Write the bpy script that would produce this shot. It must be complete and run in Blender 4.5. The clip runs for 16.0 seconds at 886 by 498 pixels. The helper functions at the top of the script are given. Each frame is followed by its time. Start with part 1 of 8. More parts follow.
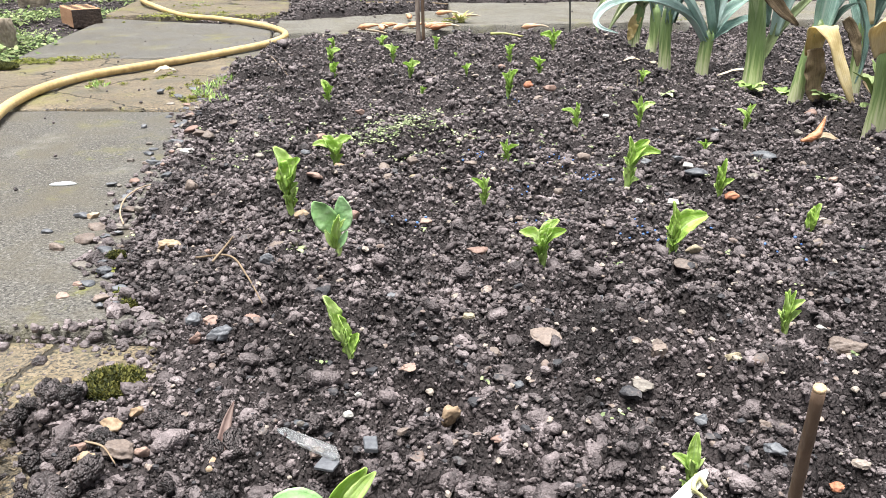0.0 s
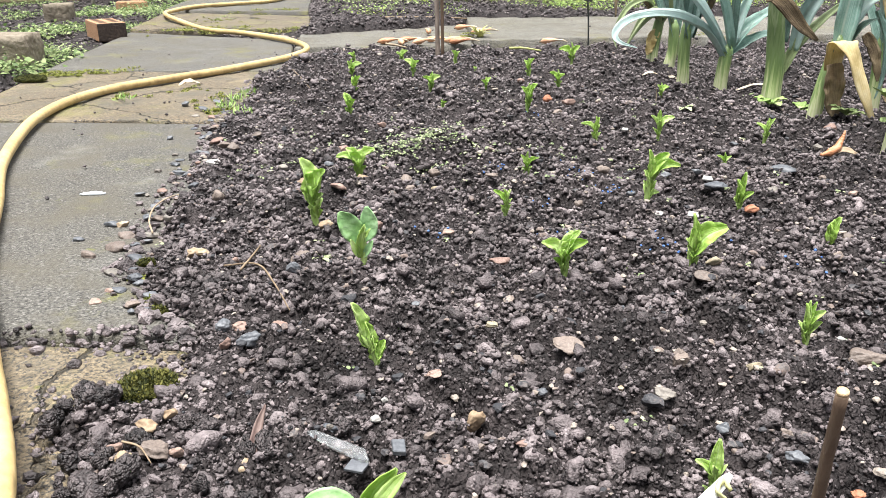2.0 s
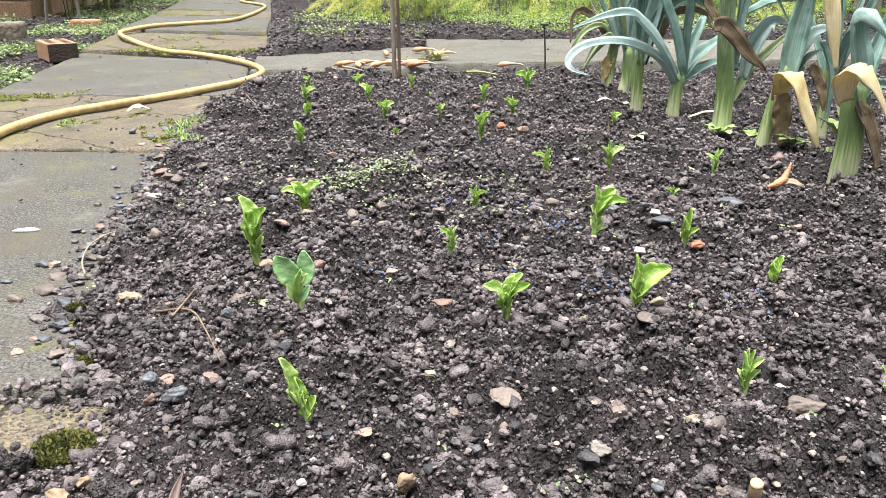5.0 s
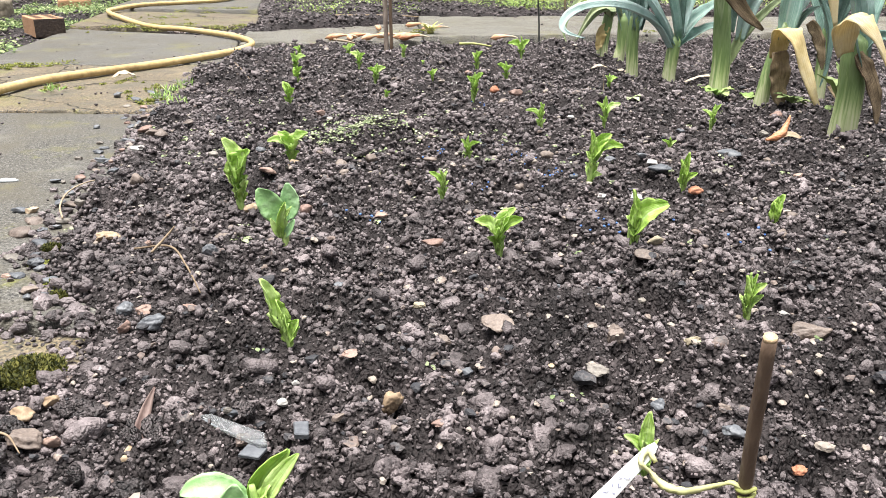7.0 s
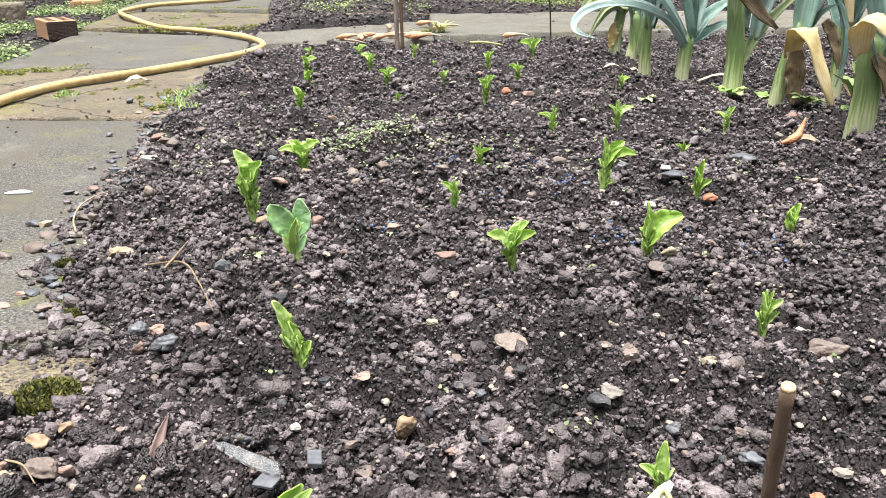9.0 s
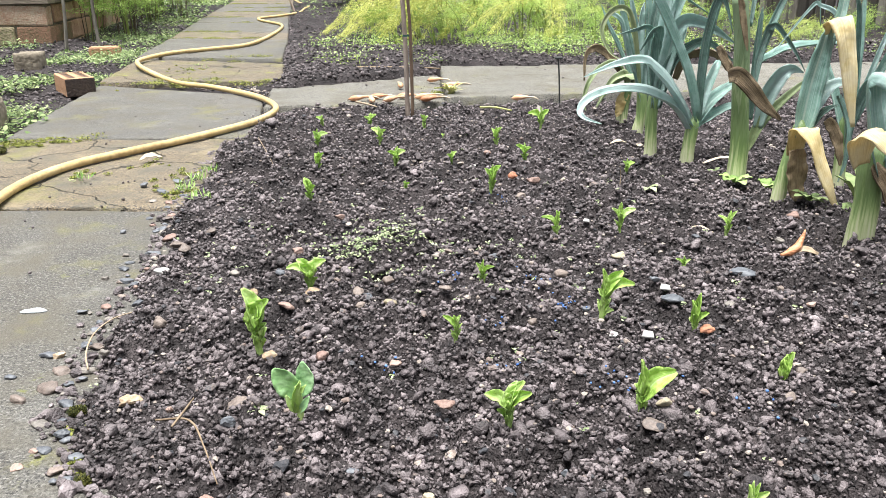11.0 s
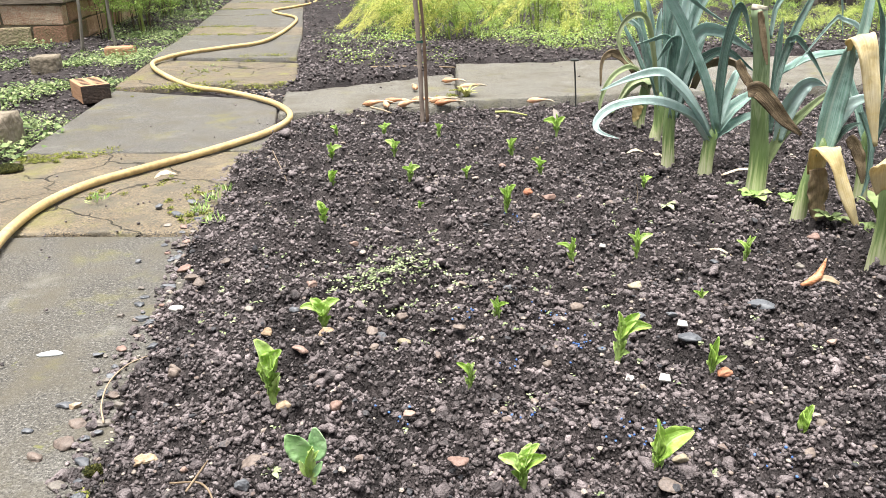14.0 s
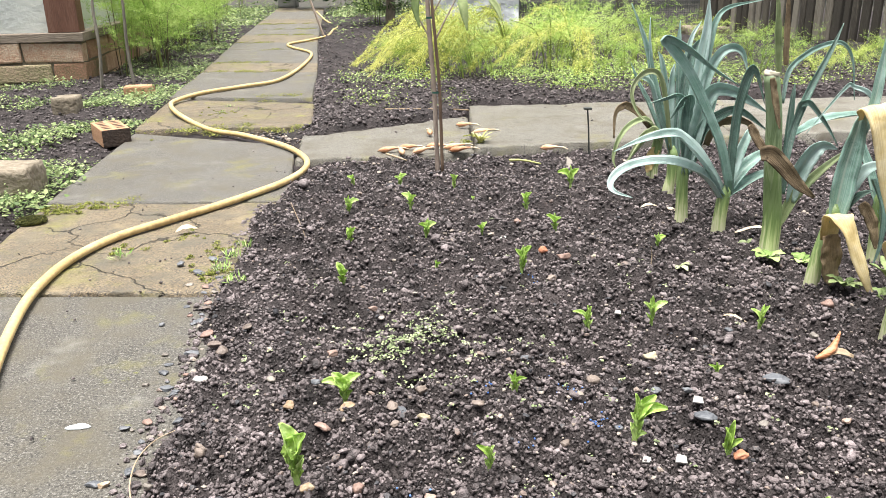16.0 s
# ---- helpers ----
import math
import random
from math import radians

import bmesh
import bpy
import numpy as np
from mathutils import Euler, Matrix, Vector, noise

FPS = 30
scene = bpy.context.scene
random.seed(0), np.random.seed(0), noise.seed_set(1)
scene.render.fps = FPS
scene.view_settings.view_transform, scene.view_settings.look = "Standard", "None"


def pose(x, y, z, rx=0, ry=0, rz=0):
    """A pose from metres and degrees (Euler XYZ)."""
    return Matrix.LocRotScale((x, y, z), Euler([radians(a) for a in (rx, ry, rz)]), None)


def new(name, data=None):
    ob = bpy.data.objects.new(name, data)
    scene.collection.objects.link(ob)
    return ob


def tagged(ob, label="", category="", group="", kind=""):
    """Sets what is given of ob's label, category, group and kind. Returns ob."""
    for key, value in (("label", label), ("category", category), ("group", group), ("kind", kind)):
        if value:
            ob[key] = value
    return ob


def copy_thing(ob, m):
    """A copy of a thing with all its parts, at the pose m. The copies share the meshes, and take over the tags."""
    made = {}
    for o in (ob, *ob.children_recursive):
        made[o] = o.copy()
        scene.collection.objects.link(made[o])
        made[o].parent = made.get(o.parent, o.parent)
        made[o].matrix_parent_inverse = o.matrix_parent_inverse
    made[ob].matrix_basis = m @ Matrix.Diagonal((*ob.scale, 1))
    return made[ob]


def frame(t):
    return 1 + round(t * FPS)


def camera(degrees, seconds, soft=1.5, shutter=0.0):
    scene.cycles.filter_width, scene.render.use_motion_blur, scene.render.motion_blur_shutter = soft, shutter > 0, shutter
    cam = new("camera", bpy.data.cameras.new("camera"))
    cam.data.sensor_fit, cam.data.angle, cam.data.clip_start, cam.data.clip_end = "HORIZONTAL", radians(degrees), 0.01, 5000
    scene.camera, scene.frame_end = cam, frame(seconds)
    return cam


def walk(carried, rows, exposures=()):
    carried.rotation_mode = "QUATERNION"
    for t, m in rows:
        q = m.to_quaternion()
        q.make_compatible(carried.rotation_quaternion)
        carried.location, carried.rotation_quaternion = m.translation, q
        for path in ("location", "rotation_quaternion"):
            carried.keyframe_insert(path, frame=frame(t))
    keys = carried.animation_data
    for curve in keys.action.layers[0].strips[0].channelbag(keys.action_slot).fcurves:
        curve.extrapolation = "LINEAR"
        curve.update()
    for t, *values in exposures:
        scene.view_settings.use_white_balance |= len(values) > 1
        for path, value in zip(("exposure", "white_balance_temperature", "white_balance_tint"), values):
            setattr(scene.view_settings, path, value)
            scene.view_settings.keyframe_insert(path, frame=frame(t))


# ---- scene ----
cam = camera(58.1, 16.0, soft=0.5)
METRES, EYE, TILT, LEAN, TURN = 0.572, 0.3036, -22.0, 0.0, 0.0
ROWS = [
    (0.0, 0.0, 0.0, 0.0, 0.0, 0.0, 0.0),
    (0.5, -0.0035, -0.0022, -0.0033, 0.32, 0.14, -0.04),
    (1.0, -0.0173, -0.0133, -0.0094, 0.61, 0.29, -0.13),
    (1.5, -0.0169, -0.0187, -0.0137, 0.96, 0.61, -0.27),
    (2.0, -0.0135, -0.0224, -0.0057, 1.08, 0.95, -0.42),
    (2.5, 0.0063, -0.0267, 0.0039, 0.98, 1.23, -0.42),
    (3.0, 0.0264, -0.0269, 0.0137, 0.66, 1.4, -0.31),
    (3.5, 0.0279, -0.0193, 0.0239, 0.04, 1.59, -0.18),
    (4.0, 0.0228, -0.0131, 0.0388, -0.71, 1.84, 0.07),
    (6.5, 0.0436, 0.0302, 0.0071, -1.56, 2.08, 0.03),
    (7.0, 0.0392, 0.0545, -0.0498, -1.66, 1.51, 0.23),
    (7.5, 0.0495, 0.0608, -0.0935, -1.47, 1.0, 0.41),
    (8.0, 0.0366, 0.07, -0.0818, -1.22, 1.0, 0.45),
    (10.5, 0.0544, 0.0132, 0.1468, -0.1, 1.63, 0.4),
    (11.0, 0.0615, 0.0132, 0.2136, 0.11, 2.25, 0.03),
    (11.5, 0.0673, -0.0044, 0.2818, 0.08, 2.79, -0.08),
    (12.0, 0.059, -0.0187, 0.3469, -0.02, 2.75, 0.07),
    (12.5, 0.0398, -0.0116, 0.3676, 0.26, 2.15, 0.15),
    (13.0, 0.0417, 0.0022, 0.3644, 0.81, 1.41, 0.21),
    (13.5, 0.0607, 0.023, 0.35, 1.18, 0.9, 0.37),
    (14.0, 0.0721, 0.0247, 0.3452, 1.42, 0.88, 0.52),
    (14.5, 0.071, 0.0075, 0.3735, 1.57, 1.09, 0.64),
    (15.0, 0.0596, -0.0051, 0.3982, 1.54, 1.62, 0.63),
    (15.5, 0.0631, -0.0097, 0.4396, 1.75, 2.13, 0.45),
    (16.0, 0.0524, -0.0188, 0.4718, 2.14, 2.44, 0.25),
]
walk(cam, [(t, pose(0, 0, EYE, TILT, LEAN, TURN) @ pose(METRES * x, METRES * y, METRES * z, 90 + pitch, roll, yaw)) for t, x, y, z, yaw, pitch, roll in ROWS], exposures=((0.0, 1.46, 6380, 10), (4.0, 1.46, 6280, 9), (7.0, 1.46, 6430, 10), (8.0, 1.46, 6450, 10), (11.0, 1.53, 6230, 9), (12.0, 1.54, 6230, 9), (13.5, 1.54, 6520, 10), (16.0, 1.55, 6520, 10)))

# ---- world and light: a bright overcast day ----
world = bpy.data.worlds.new("overcast_sky")
scene.world = world
world.use_nodes = True
wn, wl = world.node_tree.nodes, world.node_tree.links
sky = wn.new("ShaderNodeTexSky")
sky.sky_type = "NISHITA"
sky.sun_disc = False
sky.sun_elevation, sky.sun_rotation = radians(81), radians(48)
sky.air_density, sky.dust_density = 1.0, 4.0
soften = wn.new("ShaderNodeHueSaturation")
soften.inputs["Saturation"].default_value = 0.22
wl.new(sky.outputs["Color"], soften.inputs["Color"])
wl.new(soften.outputs["Color"], wn["Background"].inputs["Color"])
wn["Background"].inputs["Strength"].default_value = 0.076
sun_data = bpy.data.lights.new("sun", "SUN")
sun_data.energy, sun_data.angle, sun_data.color = 4.0, radians(34), (1.0, 0.97, 0.93)
sun = new("sun", sun_data)
sun.matrix_world = pose(0, 0, 5, 9, 0, -48)


# ---- materials ----
def material(name, colours, scale=8.0, rough=0.7, bump=0.3, bump_scale=60.0, island=0.0, obj=0.0, spec=0.4, fine=0.5, stretch=(1, 1, 1), sub=0.0, distort=0.0, bump_dist=0.01):
    """Colours at even steps over two-scale noise, shifted at random by island or object; relief from fine noise."""
    m = bpy.data.materials.new(name)
    m.use_nodes = True
    n, l = m.node_tree.nodes, m.node_tree.links
    bsdf = n["Principled BSDF"]
    geo = n.new("ShaderNodeNewGeometry")
    co = n.new("ShaderNodeTexCoord")
    mp = n.new("ShaderNodeMapping")
    mp.inputs["Scale"].default_value = stretch
    l.new(co.outputs["Object"], mp.inputs["Vector"])
    big = n.new("ShaderNodeTexNoise")
    big.inputs["Scale"].default_value, big.inputs["Detail"].default_value, big.inputs["Roughness"].default_value = scale, 6, 0.62
    big.inputs["Distortion"].default_value = distort
    small = n.new("ShaderNodeTexNoise")
    small.inputs["Scale"].default_value, small.inputs["Detail"].default_value = bump_scale, 5
    for t in (big, small):
        l.new(mp.outputs["Vector"], t.inputs["Vector"])
    mixer = n.new("ShaderNodeMix")
    mixer.inputs["Factor"].default_value = fine
    l.new(big.outputs["Fac"], mixer.inputs["A"])
    l.new(small.outputs["Fac"], mixer.inputs["B"])
    value = mixer.outputs["Result"]
    for amount, source in ((island, geo.outputs["Random Per Island"]), (obj, n.new("ShaderNodeObjectInfo").outputs["Random"] if obj else None)):
        if amount:
            mul = n.new("ShaderNodeMath")
            mul.operation = "MULTIPLY_ADD"
            sub_ = n.new("ShaderNodeMath")
            sub_.operation = "SUBTRACT"
            l.new(source, sub_.inputs[0])
            sub_.inputs[1].default_value = 0.5
            l.new(sub_.outputs[0], mul.inputs[0])
            mul.inputs[1].default_value = amount
            l.new(value, mul.inputs[2])
            value = mul.outputs[0]
    ramp = n.new("ShaderNodeValToRGB")
    el = ramp.color_ramp.elements
    k = len(colours)
    for i, c in enumerate(colours):
        p = 0.28 + 0.44 * i / max(1, k - 1)
        e = el[i] if i < 2 else el.new(p)
        e.position, e.color = p, (*c, 1)
    l.new(value, ramp.inputs["Fac"])
    l.new(ramp.outputs["Color"], bsdf.inputs["Base Color"])
    rr = n.new("ShaderNodeMapRange")
    rr.inputs["To Min"].default_value, rr.inputs["To Max"].default_value = max(0.05, rough - 0.15), min(1, rough + 0.15)
    l.new(big.outputs["Fac"], rr.inputs["Value"])
    l.new(rr.outputs["Result"], bsdf.inputs["Roughness"])
    bsdf.inputs["Specular IOR Level"].default_value = spec
    if sub:
        bsdf.inputs["Subsurface Weight"].default_value = sub
        bsdf.inputs["Subsurface Radius"].default_value = (0.004, 0.006, 0.001)
        bsdf.inputs["Subsurface Scale"].default_value = 0.5
    if bump:
        b = n.new("ShaderNodeBump")
        b.inputs["Strength"].default_value, b.inputs["Distance"].default_value = bump, bump_dist
        l.new(small.outputs["Fac"], b.inputs["Height"])
        l.new(b.outputs["Normal"], bsdf.inputs["Normal"])
    return m


def leafy(name, colours, scale=20.0, rough=0.5, trans=0.35, island=0.3, obj=0.3, bump=0.25, bump_scale=90.0, stretch=(1, 1, 1), spec=0.4):
    """A leaf: the surface above, mixed with light let through."""
    m = material(name, colours, scale=scale, rough=rough, bump=bump, bump_scale=bump_scale, island=island, obj=obj, stretch=stretch, spec=spec, fine=0.35, bump_dist=0.003)
    n, l = m.node_tree.nodes, m.node_tree.links
    ramp = next(x for x in n if x.type == "VALTORGB")
    tr = n.new("ShaderNodeBsdfTranslucent")
    l.new(ramp.outputs["Color"], tr.inputs["Color"])
    mx = n.new("ShaderNodeMixShader")
    mx.inputs[0].default_value = trans
    l.new(n["Principled BSDF"].outputs[0], mx.inputs[1])
    l.new(tr.outputs[0], mx.inputs[2])
    l.new(mx.outputs[0], n["Material Output"].inputs["Surface"])
    return m


# Sheet under the crumbs, coloured darker so the gaps between them look shaded.
SOIL = material("damp_soil_gap_shade", [(0.005, 0.0041, 0.0040), (0.029, 0.0237, 0.0235), (0.085, 0.0700, 0.0694)], scale=30, rough=0.75, bump=0.0, bump_scale=420, spec=0.2)
CRUMB = material("soil_crumb", [(0.022, 0.0181, 0.0182), (0.092, 0.0756, 0.0760), (0.177, 0.1472, 0.1477), (0.25, 0.213, 0.2135)], scale=90, rough=0.5, bump=1.0, bump_scale=520, island=0.26, spec=0.4, fine=0.2, bump_dist=0.003)


def crumbled(m, scales, depth):
    """Relief of small rounded crumbs at several sizes."""
    n, l = m.node_tree.nodes, m.node_tree.links
    co = n.new("ShaderNodeTexCoord")
    warp = n.new("ShaderNodeTexNoise")
    warp.inputs["Scale"].default_value, warp.inputs["Detail"].default_value = 160, 3
    l.new(co.outputs["Object"], warp.inputs["Vector"])
    add = n.new("ShaderNodeVectorMath")
    add.operation = "MULTIPLY_ADD"
    l.new(warp.outputs["Color"], add.inputs[0])
    add.inputs[1].default_value = (0.004, 0.004, 0.004)
    l.new(co.outputs["Object"], add.inputs[2])
    normal = None
    for scale, high in zip(scales, depth):
        v = n.new("ShaderNodeTexVoronoi")
        v.inputs["Scale"].default_value = scale
        l.new(add.outputs[0], v.inputs["Vector"])
        b = n.new("ShaderNodeBump")
        b.invert = True
        b.inputs["Strength"].default_value, b.inputs["Distance"].default_value = 1.0, high
        l.new(v.outputs["Distance"], b.inputs["Height"])
        if normal:
            l.new(normal, b.inputs["Normal"])
        normal = b.outputs["Normal"]
    l.new(normal, n["Principled BSDF"].inputs["Normal"])


def damp_patches(m, scale, lo, hi):
    """Soil that is darker where it is still wet."""
    n, l = m.node_tree.nodes, m.node_tree.links
    co = n.new("ShaderNodeTexCoord")
    t = n.new("ShaderNodeTexNoise")
    t.inputs["Scale"].default_value, t.inputs["Detail"].default_value, t.inputs["Roughness"].default_value = scale, 4, 0.6
    l.new(co.outputs["Object"], t.inputs["Vector"])
    r = n.new("ShaderNodeMapRange")
    r.inputs["From Min"].default_value, r.inputs["From Max"].default_value, r.inputs["To Min"].default_value, r.inputs["To Max"].default_value = 0.36, 0.64, lo, hi
    l.new(t.outputs["Fac"], r.inputs["Value"])
    mx = n.new("ShaderNodeVectorMath")
    mx.operation = "SCALE"
    l.new(next(x for x in n if x.type == "VALTORGB").outputs["Color"], mx.inputs[0])
    l.new(r.outputs["Result"], mx.inputs["Scale"])
    l.new(mx.outputs[0], n["Principled BSDF"].inputs["Base Color"])


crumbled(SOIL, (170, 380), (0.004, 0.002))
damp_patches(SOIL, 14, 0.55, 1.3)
damp_patches(CRUMB, 14, 0.52, 1.34)
FAR_CRUMB = material("dark_soil_crumb", [(0.010, 0.0083, 0.0083), (0.044, 0.0362, 0.0362), (0.105, 0.0876, 0.0876), (0.20, 0.172, 0.172)], scale=30, rough=0.6, bump=0.8, bump_scale=300, island=0.28, spec=0.3, bump_dist=0.003)
FAR_GROUND = material("garden_earth", [(0.015, 0.012, 0.01), (0.035, 0.03, 0.024), (0.05, 0.07, 0.025)], scale=3, rough=0.8, bump=0.8, bump_scale=60)


def slab_material(name, colours, stain, moss_amount, crack, speckle):
    """Concrete: aggregate speckle, dirt stains, creeping moss, and cracks."""
    m = material(name, colours, scale=4.5, rough=0.62, bump=0.8, bump_scale=speckle, fine=0.6, obj=0.12, bump_dist=0.004)
    n, l = m.node_tree.nodes, m.node_tree.links
    bsdf, ramp = n["Principled BSDF"], next(x for x in n if x.type == "VALTORGB")
    co = n.new("ShaderNodeTexCoord")

    def noise_mask(scale, lo, hi, detail=8):
        t = n.new("ShaderNodeTexNoise")
        t.inputs["Scale"].default_value, t.inputs["Detail"].default_value, t.inputs["Roughness"].default_value = scale, detail, 0.68
        l.new(co.outputs["Object"], t.inputs["Vector"])
        r = n.new("ShaderNodeMapRange")
        r.inputs["From Min"].default_value, r.inputs["From Max"].default_value = lo, hi
        l.new(t.outputs["Fac"], r.inputs["Value"])
        return r.outputs["Result"]

    colour = ramp.outputs["Color"]

    def over(colour, tint, mask):
        mx = n.new("ShaderNodeMix")
        mx.data_type = "RGBA"
        l.new(mask, mx.inputs["Factor"])
        l.new(colour, mx.inputs[6])
        mx.inputs[7].default_value = (*tint, 1)
        return mx.outputs[2]

    warm = (1.22, 1.0, 0.68) if crack else (1, 1, 1)
    colour = over(colour, stain, noise_mask(2.6, 0.48, 0.72))
    colour = over(colour, (0.06, 0.052, 0.04), noise_mask(19.0, 0.57, 0.70))
    colour = over(colour, (0.06, 0.055, 0.05), noise_mask(150.0, 0.55, 0.68, 4))
    colour = over(colour, (0.028, 0.026, 0.023), noise_mask(300.0, 0.50, 0.60, 2))
    colour = over(colour, tuple(a * b for a, b in zip((0.19, 0.181, 0.162), warm)), noise_mask(270.0, 0.54, 0.66, 2))
    colour = over(colour, tuple(a * b for a, b in zip((0.17, 0.165, 0.145), warm)), noise_mask(7.0, 0.58, 0.74, 5))
    colour = over(colour, tuple(a * b for a, b in zip((0.26, 0.25, 0.225), warm)), noise_mask(120.0, 0.65, 0.76, 4))
    colour = over(colour, (0.085, 0.075, 0.055), noise_mask(9.0, 0.47, 0.66))
    colour = over(colour, (0.135, 0.125, 0.04), noise_mask(5.5, 0.62 - moss_amount, 0.80 - moss_amount))
    colour = over(colour, (0.16, 0.165, 0.028), noise_mask(13.0, 0.70 - moss_amount, 0.78 - moss_amount, 10))
    if crack:
        vor = n.new("ShaderNodeTexVoronoi")
        vor.feature = "DISTANCE_TO_EDGE"
        vor.inputs["Scale"].default_value = 3.6
        warp = n.new("ShaderNodeTexNoise")
        warp.inputs["Scale"].default_value, warp.inputs["Detail"].default_value = 9, 6
        l.new(co.outputs["Object"], warp.inputs["Vector"])
        add = n.new("ShaderNodeMix")
        add.data_type = "VECTOR"
        add.inputs["Factor"].default_value = 0.13
        l.new(co.outputs["Object"], add.inputs[4])
        l.new(warp.outputs["Color"], add.inputs[5])
        l.new(add.outputs[1], vor.inputs["Vector"])
        r = n.new("ShaderNodeMapRange")
        r.inputs["From Min"].default_value, r.inputs["From Max"].default_value = 0.010, 0.003
        l.new(vor.outputs["Distance"], r.inputs["Value"])
        mul = n.new("ShaderNodeMath")
        mul.operation = "MULTIPLY"
        l.new(r.outputs["Result"], mul.inputs[0])
        l.new(noise_mask(4.0, 0.38, 0.52, 3), mul.inputs[1])
        colour = over(colour, (0.03, 0.025, 0.017), mul.outputs[0])
        groove = n.new("ShaderNodeBump")
        groove.invert = True
        groove.inputs["Strength"].default_value, groove.inputs["Distance"].default_value = 1.0, 0.008
        l.new(mul.outputs[0], groove.inputs["Height"])
        flake = n.new("ShaderNodeTexNoise")
        flake.inputs["Scale"].default_value, flake.inputs["Detail"].default_value = 28, 7
        l.new(co.outputs["Object"], flake.inputs["Vector"])
        rough = n.new("ShaderNodeBump")
        rough.inputs["Strength"].default_value, rough.inputs["Distance"].default_value = 0.8, 0.012
        l.new(flake.outputs["Fac"], rough.inputs["Height"])
        old = next(x for x in n if x.type == "BUMP" and x not in (groove, rough))
        l.new(old.outputs["Normal"], rough.inputs["Normal"])
        l.new(rough.outputs["Normal"], groove.inputs["Normal"])
        l.new(groove.outputs["Normal"], bsdf.inputs["Normal"])
    l.new(colour, bsdf.inputs["Base Color"])
    return m


SLAB_GREY = slab_material("grey_slab", [(0.045, 0.0415, 0.0355), (0.099, 0.093, 0.0815), (0.180, 0.171, 0.151)], (0.068, 0.060, 0.045), 0.06, False, 420)
SLAB_PALE = slab_material("pale_slab", [(0.084, 0.078, 0.062), (0.172, 0.162, 0.134), (0.28, 0.266, 0.228)], (0.125, 0.113, 0.08), 0.05, False, 420)
SLAB_BROWN = slab_material("mossy_slab", [(0.060, 0.046, 0.028), (0.130, 0.101, 0.064), (0.235, 0.19, 0.127)], (0.100, 0.074, 0.045), 0.09, True, 240)
HOSE = material("yellow_hose", [(0.26, 0.17, 0.075), (0.50, 0.365, 0.165), (0.63, 0.49, 0.265)], scale=5, rough=0.55, bump=0.2, bump_scale=90, spec=0.35, fine=0.4)
BRICK = material("red_brick", [(0.17, 0.14, 0.075), (0.31, 0.175, 0.112), (0.43, 0.265, 0.18), (0.52, 0.41, 0.30)], scale=11, rough=0.85, bump=0.7, bump_scale=110, obj=0.35)
MORTAR = material("mortar", [(0.07, 0.065, 0.04), (0.15, 0.13, 0.09), (0.24, 0.21, 0.16)], scale=12, rough=0.95, bump=0.7, bump_scale=90)
BEAN = leafy("bean_leaf", [(0.22, 0.39, 0.050), (0.42, 0.61, 0.13), (0.66, 0.79, 0.37)], scale=70, island=0.35, obj=0.2, trans=0.38, rough=0.42, bump=0.5, bump_scale=160)
BEAN_BLUE = leafy("glaucous_bean_leaf", [(0.15, 0.31, 0.11), (0.29, 0.49, 0.20), (0.48, 0.65, 0.39)], scale=50, island=0.3, obj=0.1, trans=0.2, rough=0.45, bump=0.5, bump_scale=160)
BEAN_PALE = leafy("pale_bean_leaf", [(0.17, 0.35, 0.14), (0.32, 0.52, 0.25), (0.50, 0.67, 0.42)], scale=50, island=0.3, obj=0.1, trans=0.2, rough=0.45, bump=0.5, bump_scale=160)
BEAN_STEM = leafy("bean_stem", [(0.32, 0.48, 0.12), (0.48, 0.62, 0.22)], scale=40, trans=0.15, island=0.1)
LEEK_LEAF = leafy("leek_leaf", [(0.10, 0.205, 0.155), (0.255, 0.44, 0.365), (0.55, 0.70, 0.67)], scale=18, rough=0.32, trans=0.22, island=0.15, obj=0.42, bump=0.35, bump_scale=60, spec=0.5)
LEEK_OLIVE = leafy("olive_leek_leaf", [(0.14, 0.20, 0.085), (0.28, 0.36, 0.18), (0.44, 0.49, 0.29)], scale=10, rough=0.45, trans=0.12, island=0.12, bump=0.4, bump_scale=60)
LEEK_DRY = leafy("withered_leek_leaf", [(0.030, 0.019, 0.012), (0.115, 0.078, 0.045), (0.33, 0.25, 0.15)], scale=26, rough=0.75, trans=0.12, island=0.2, bump=0.6)
LEEK_STRAW = leafy("straw_leek_leaf", [(0.50, 0.37, 0.12), (0.78, 0.66, 0.36), (0.86, 0.79, 0.58)], scale=14, rough=0.6, trans=0.3, island=0.15, bump=0.5)


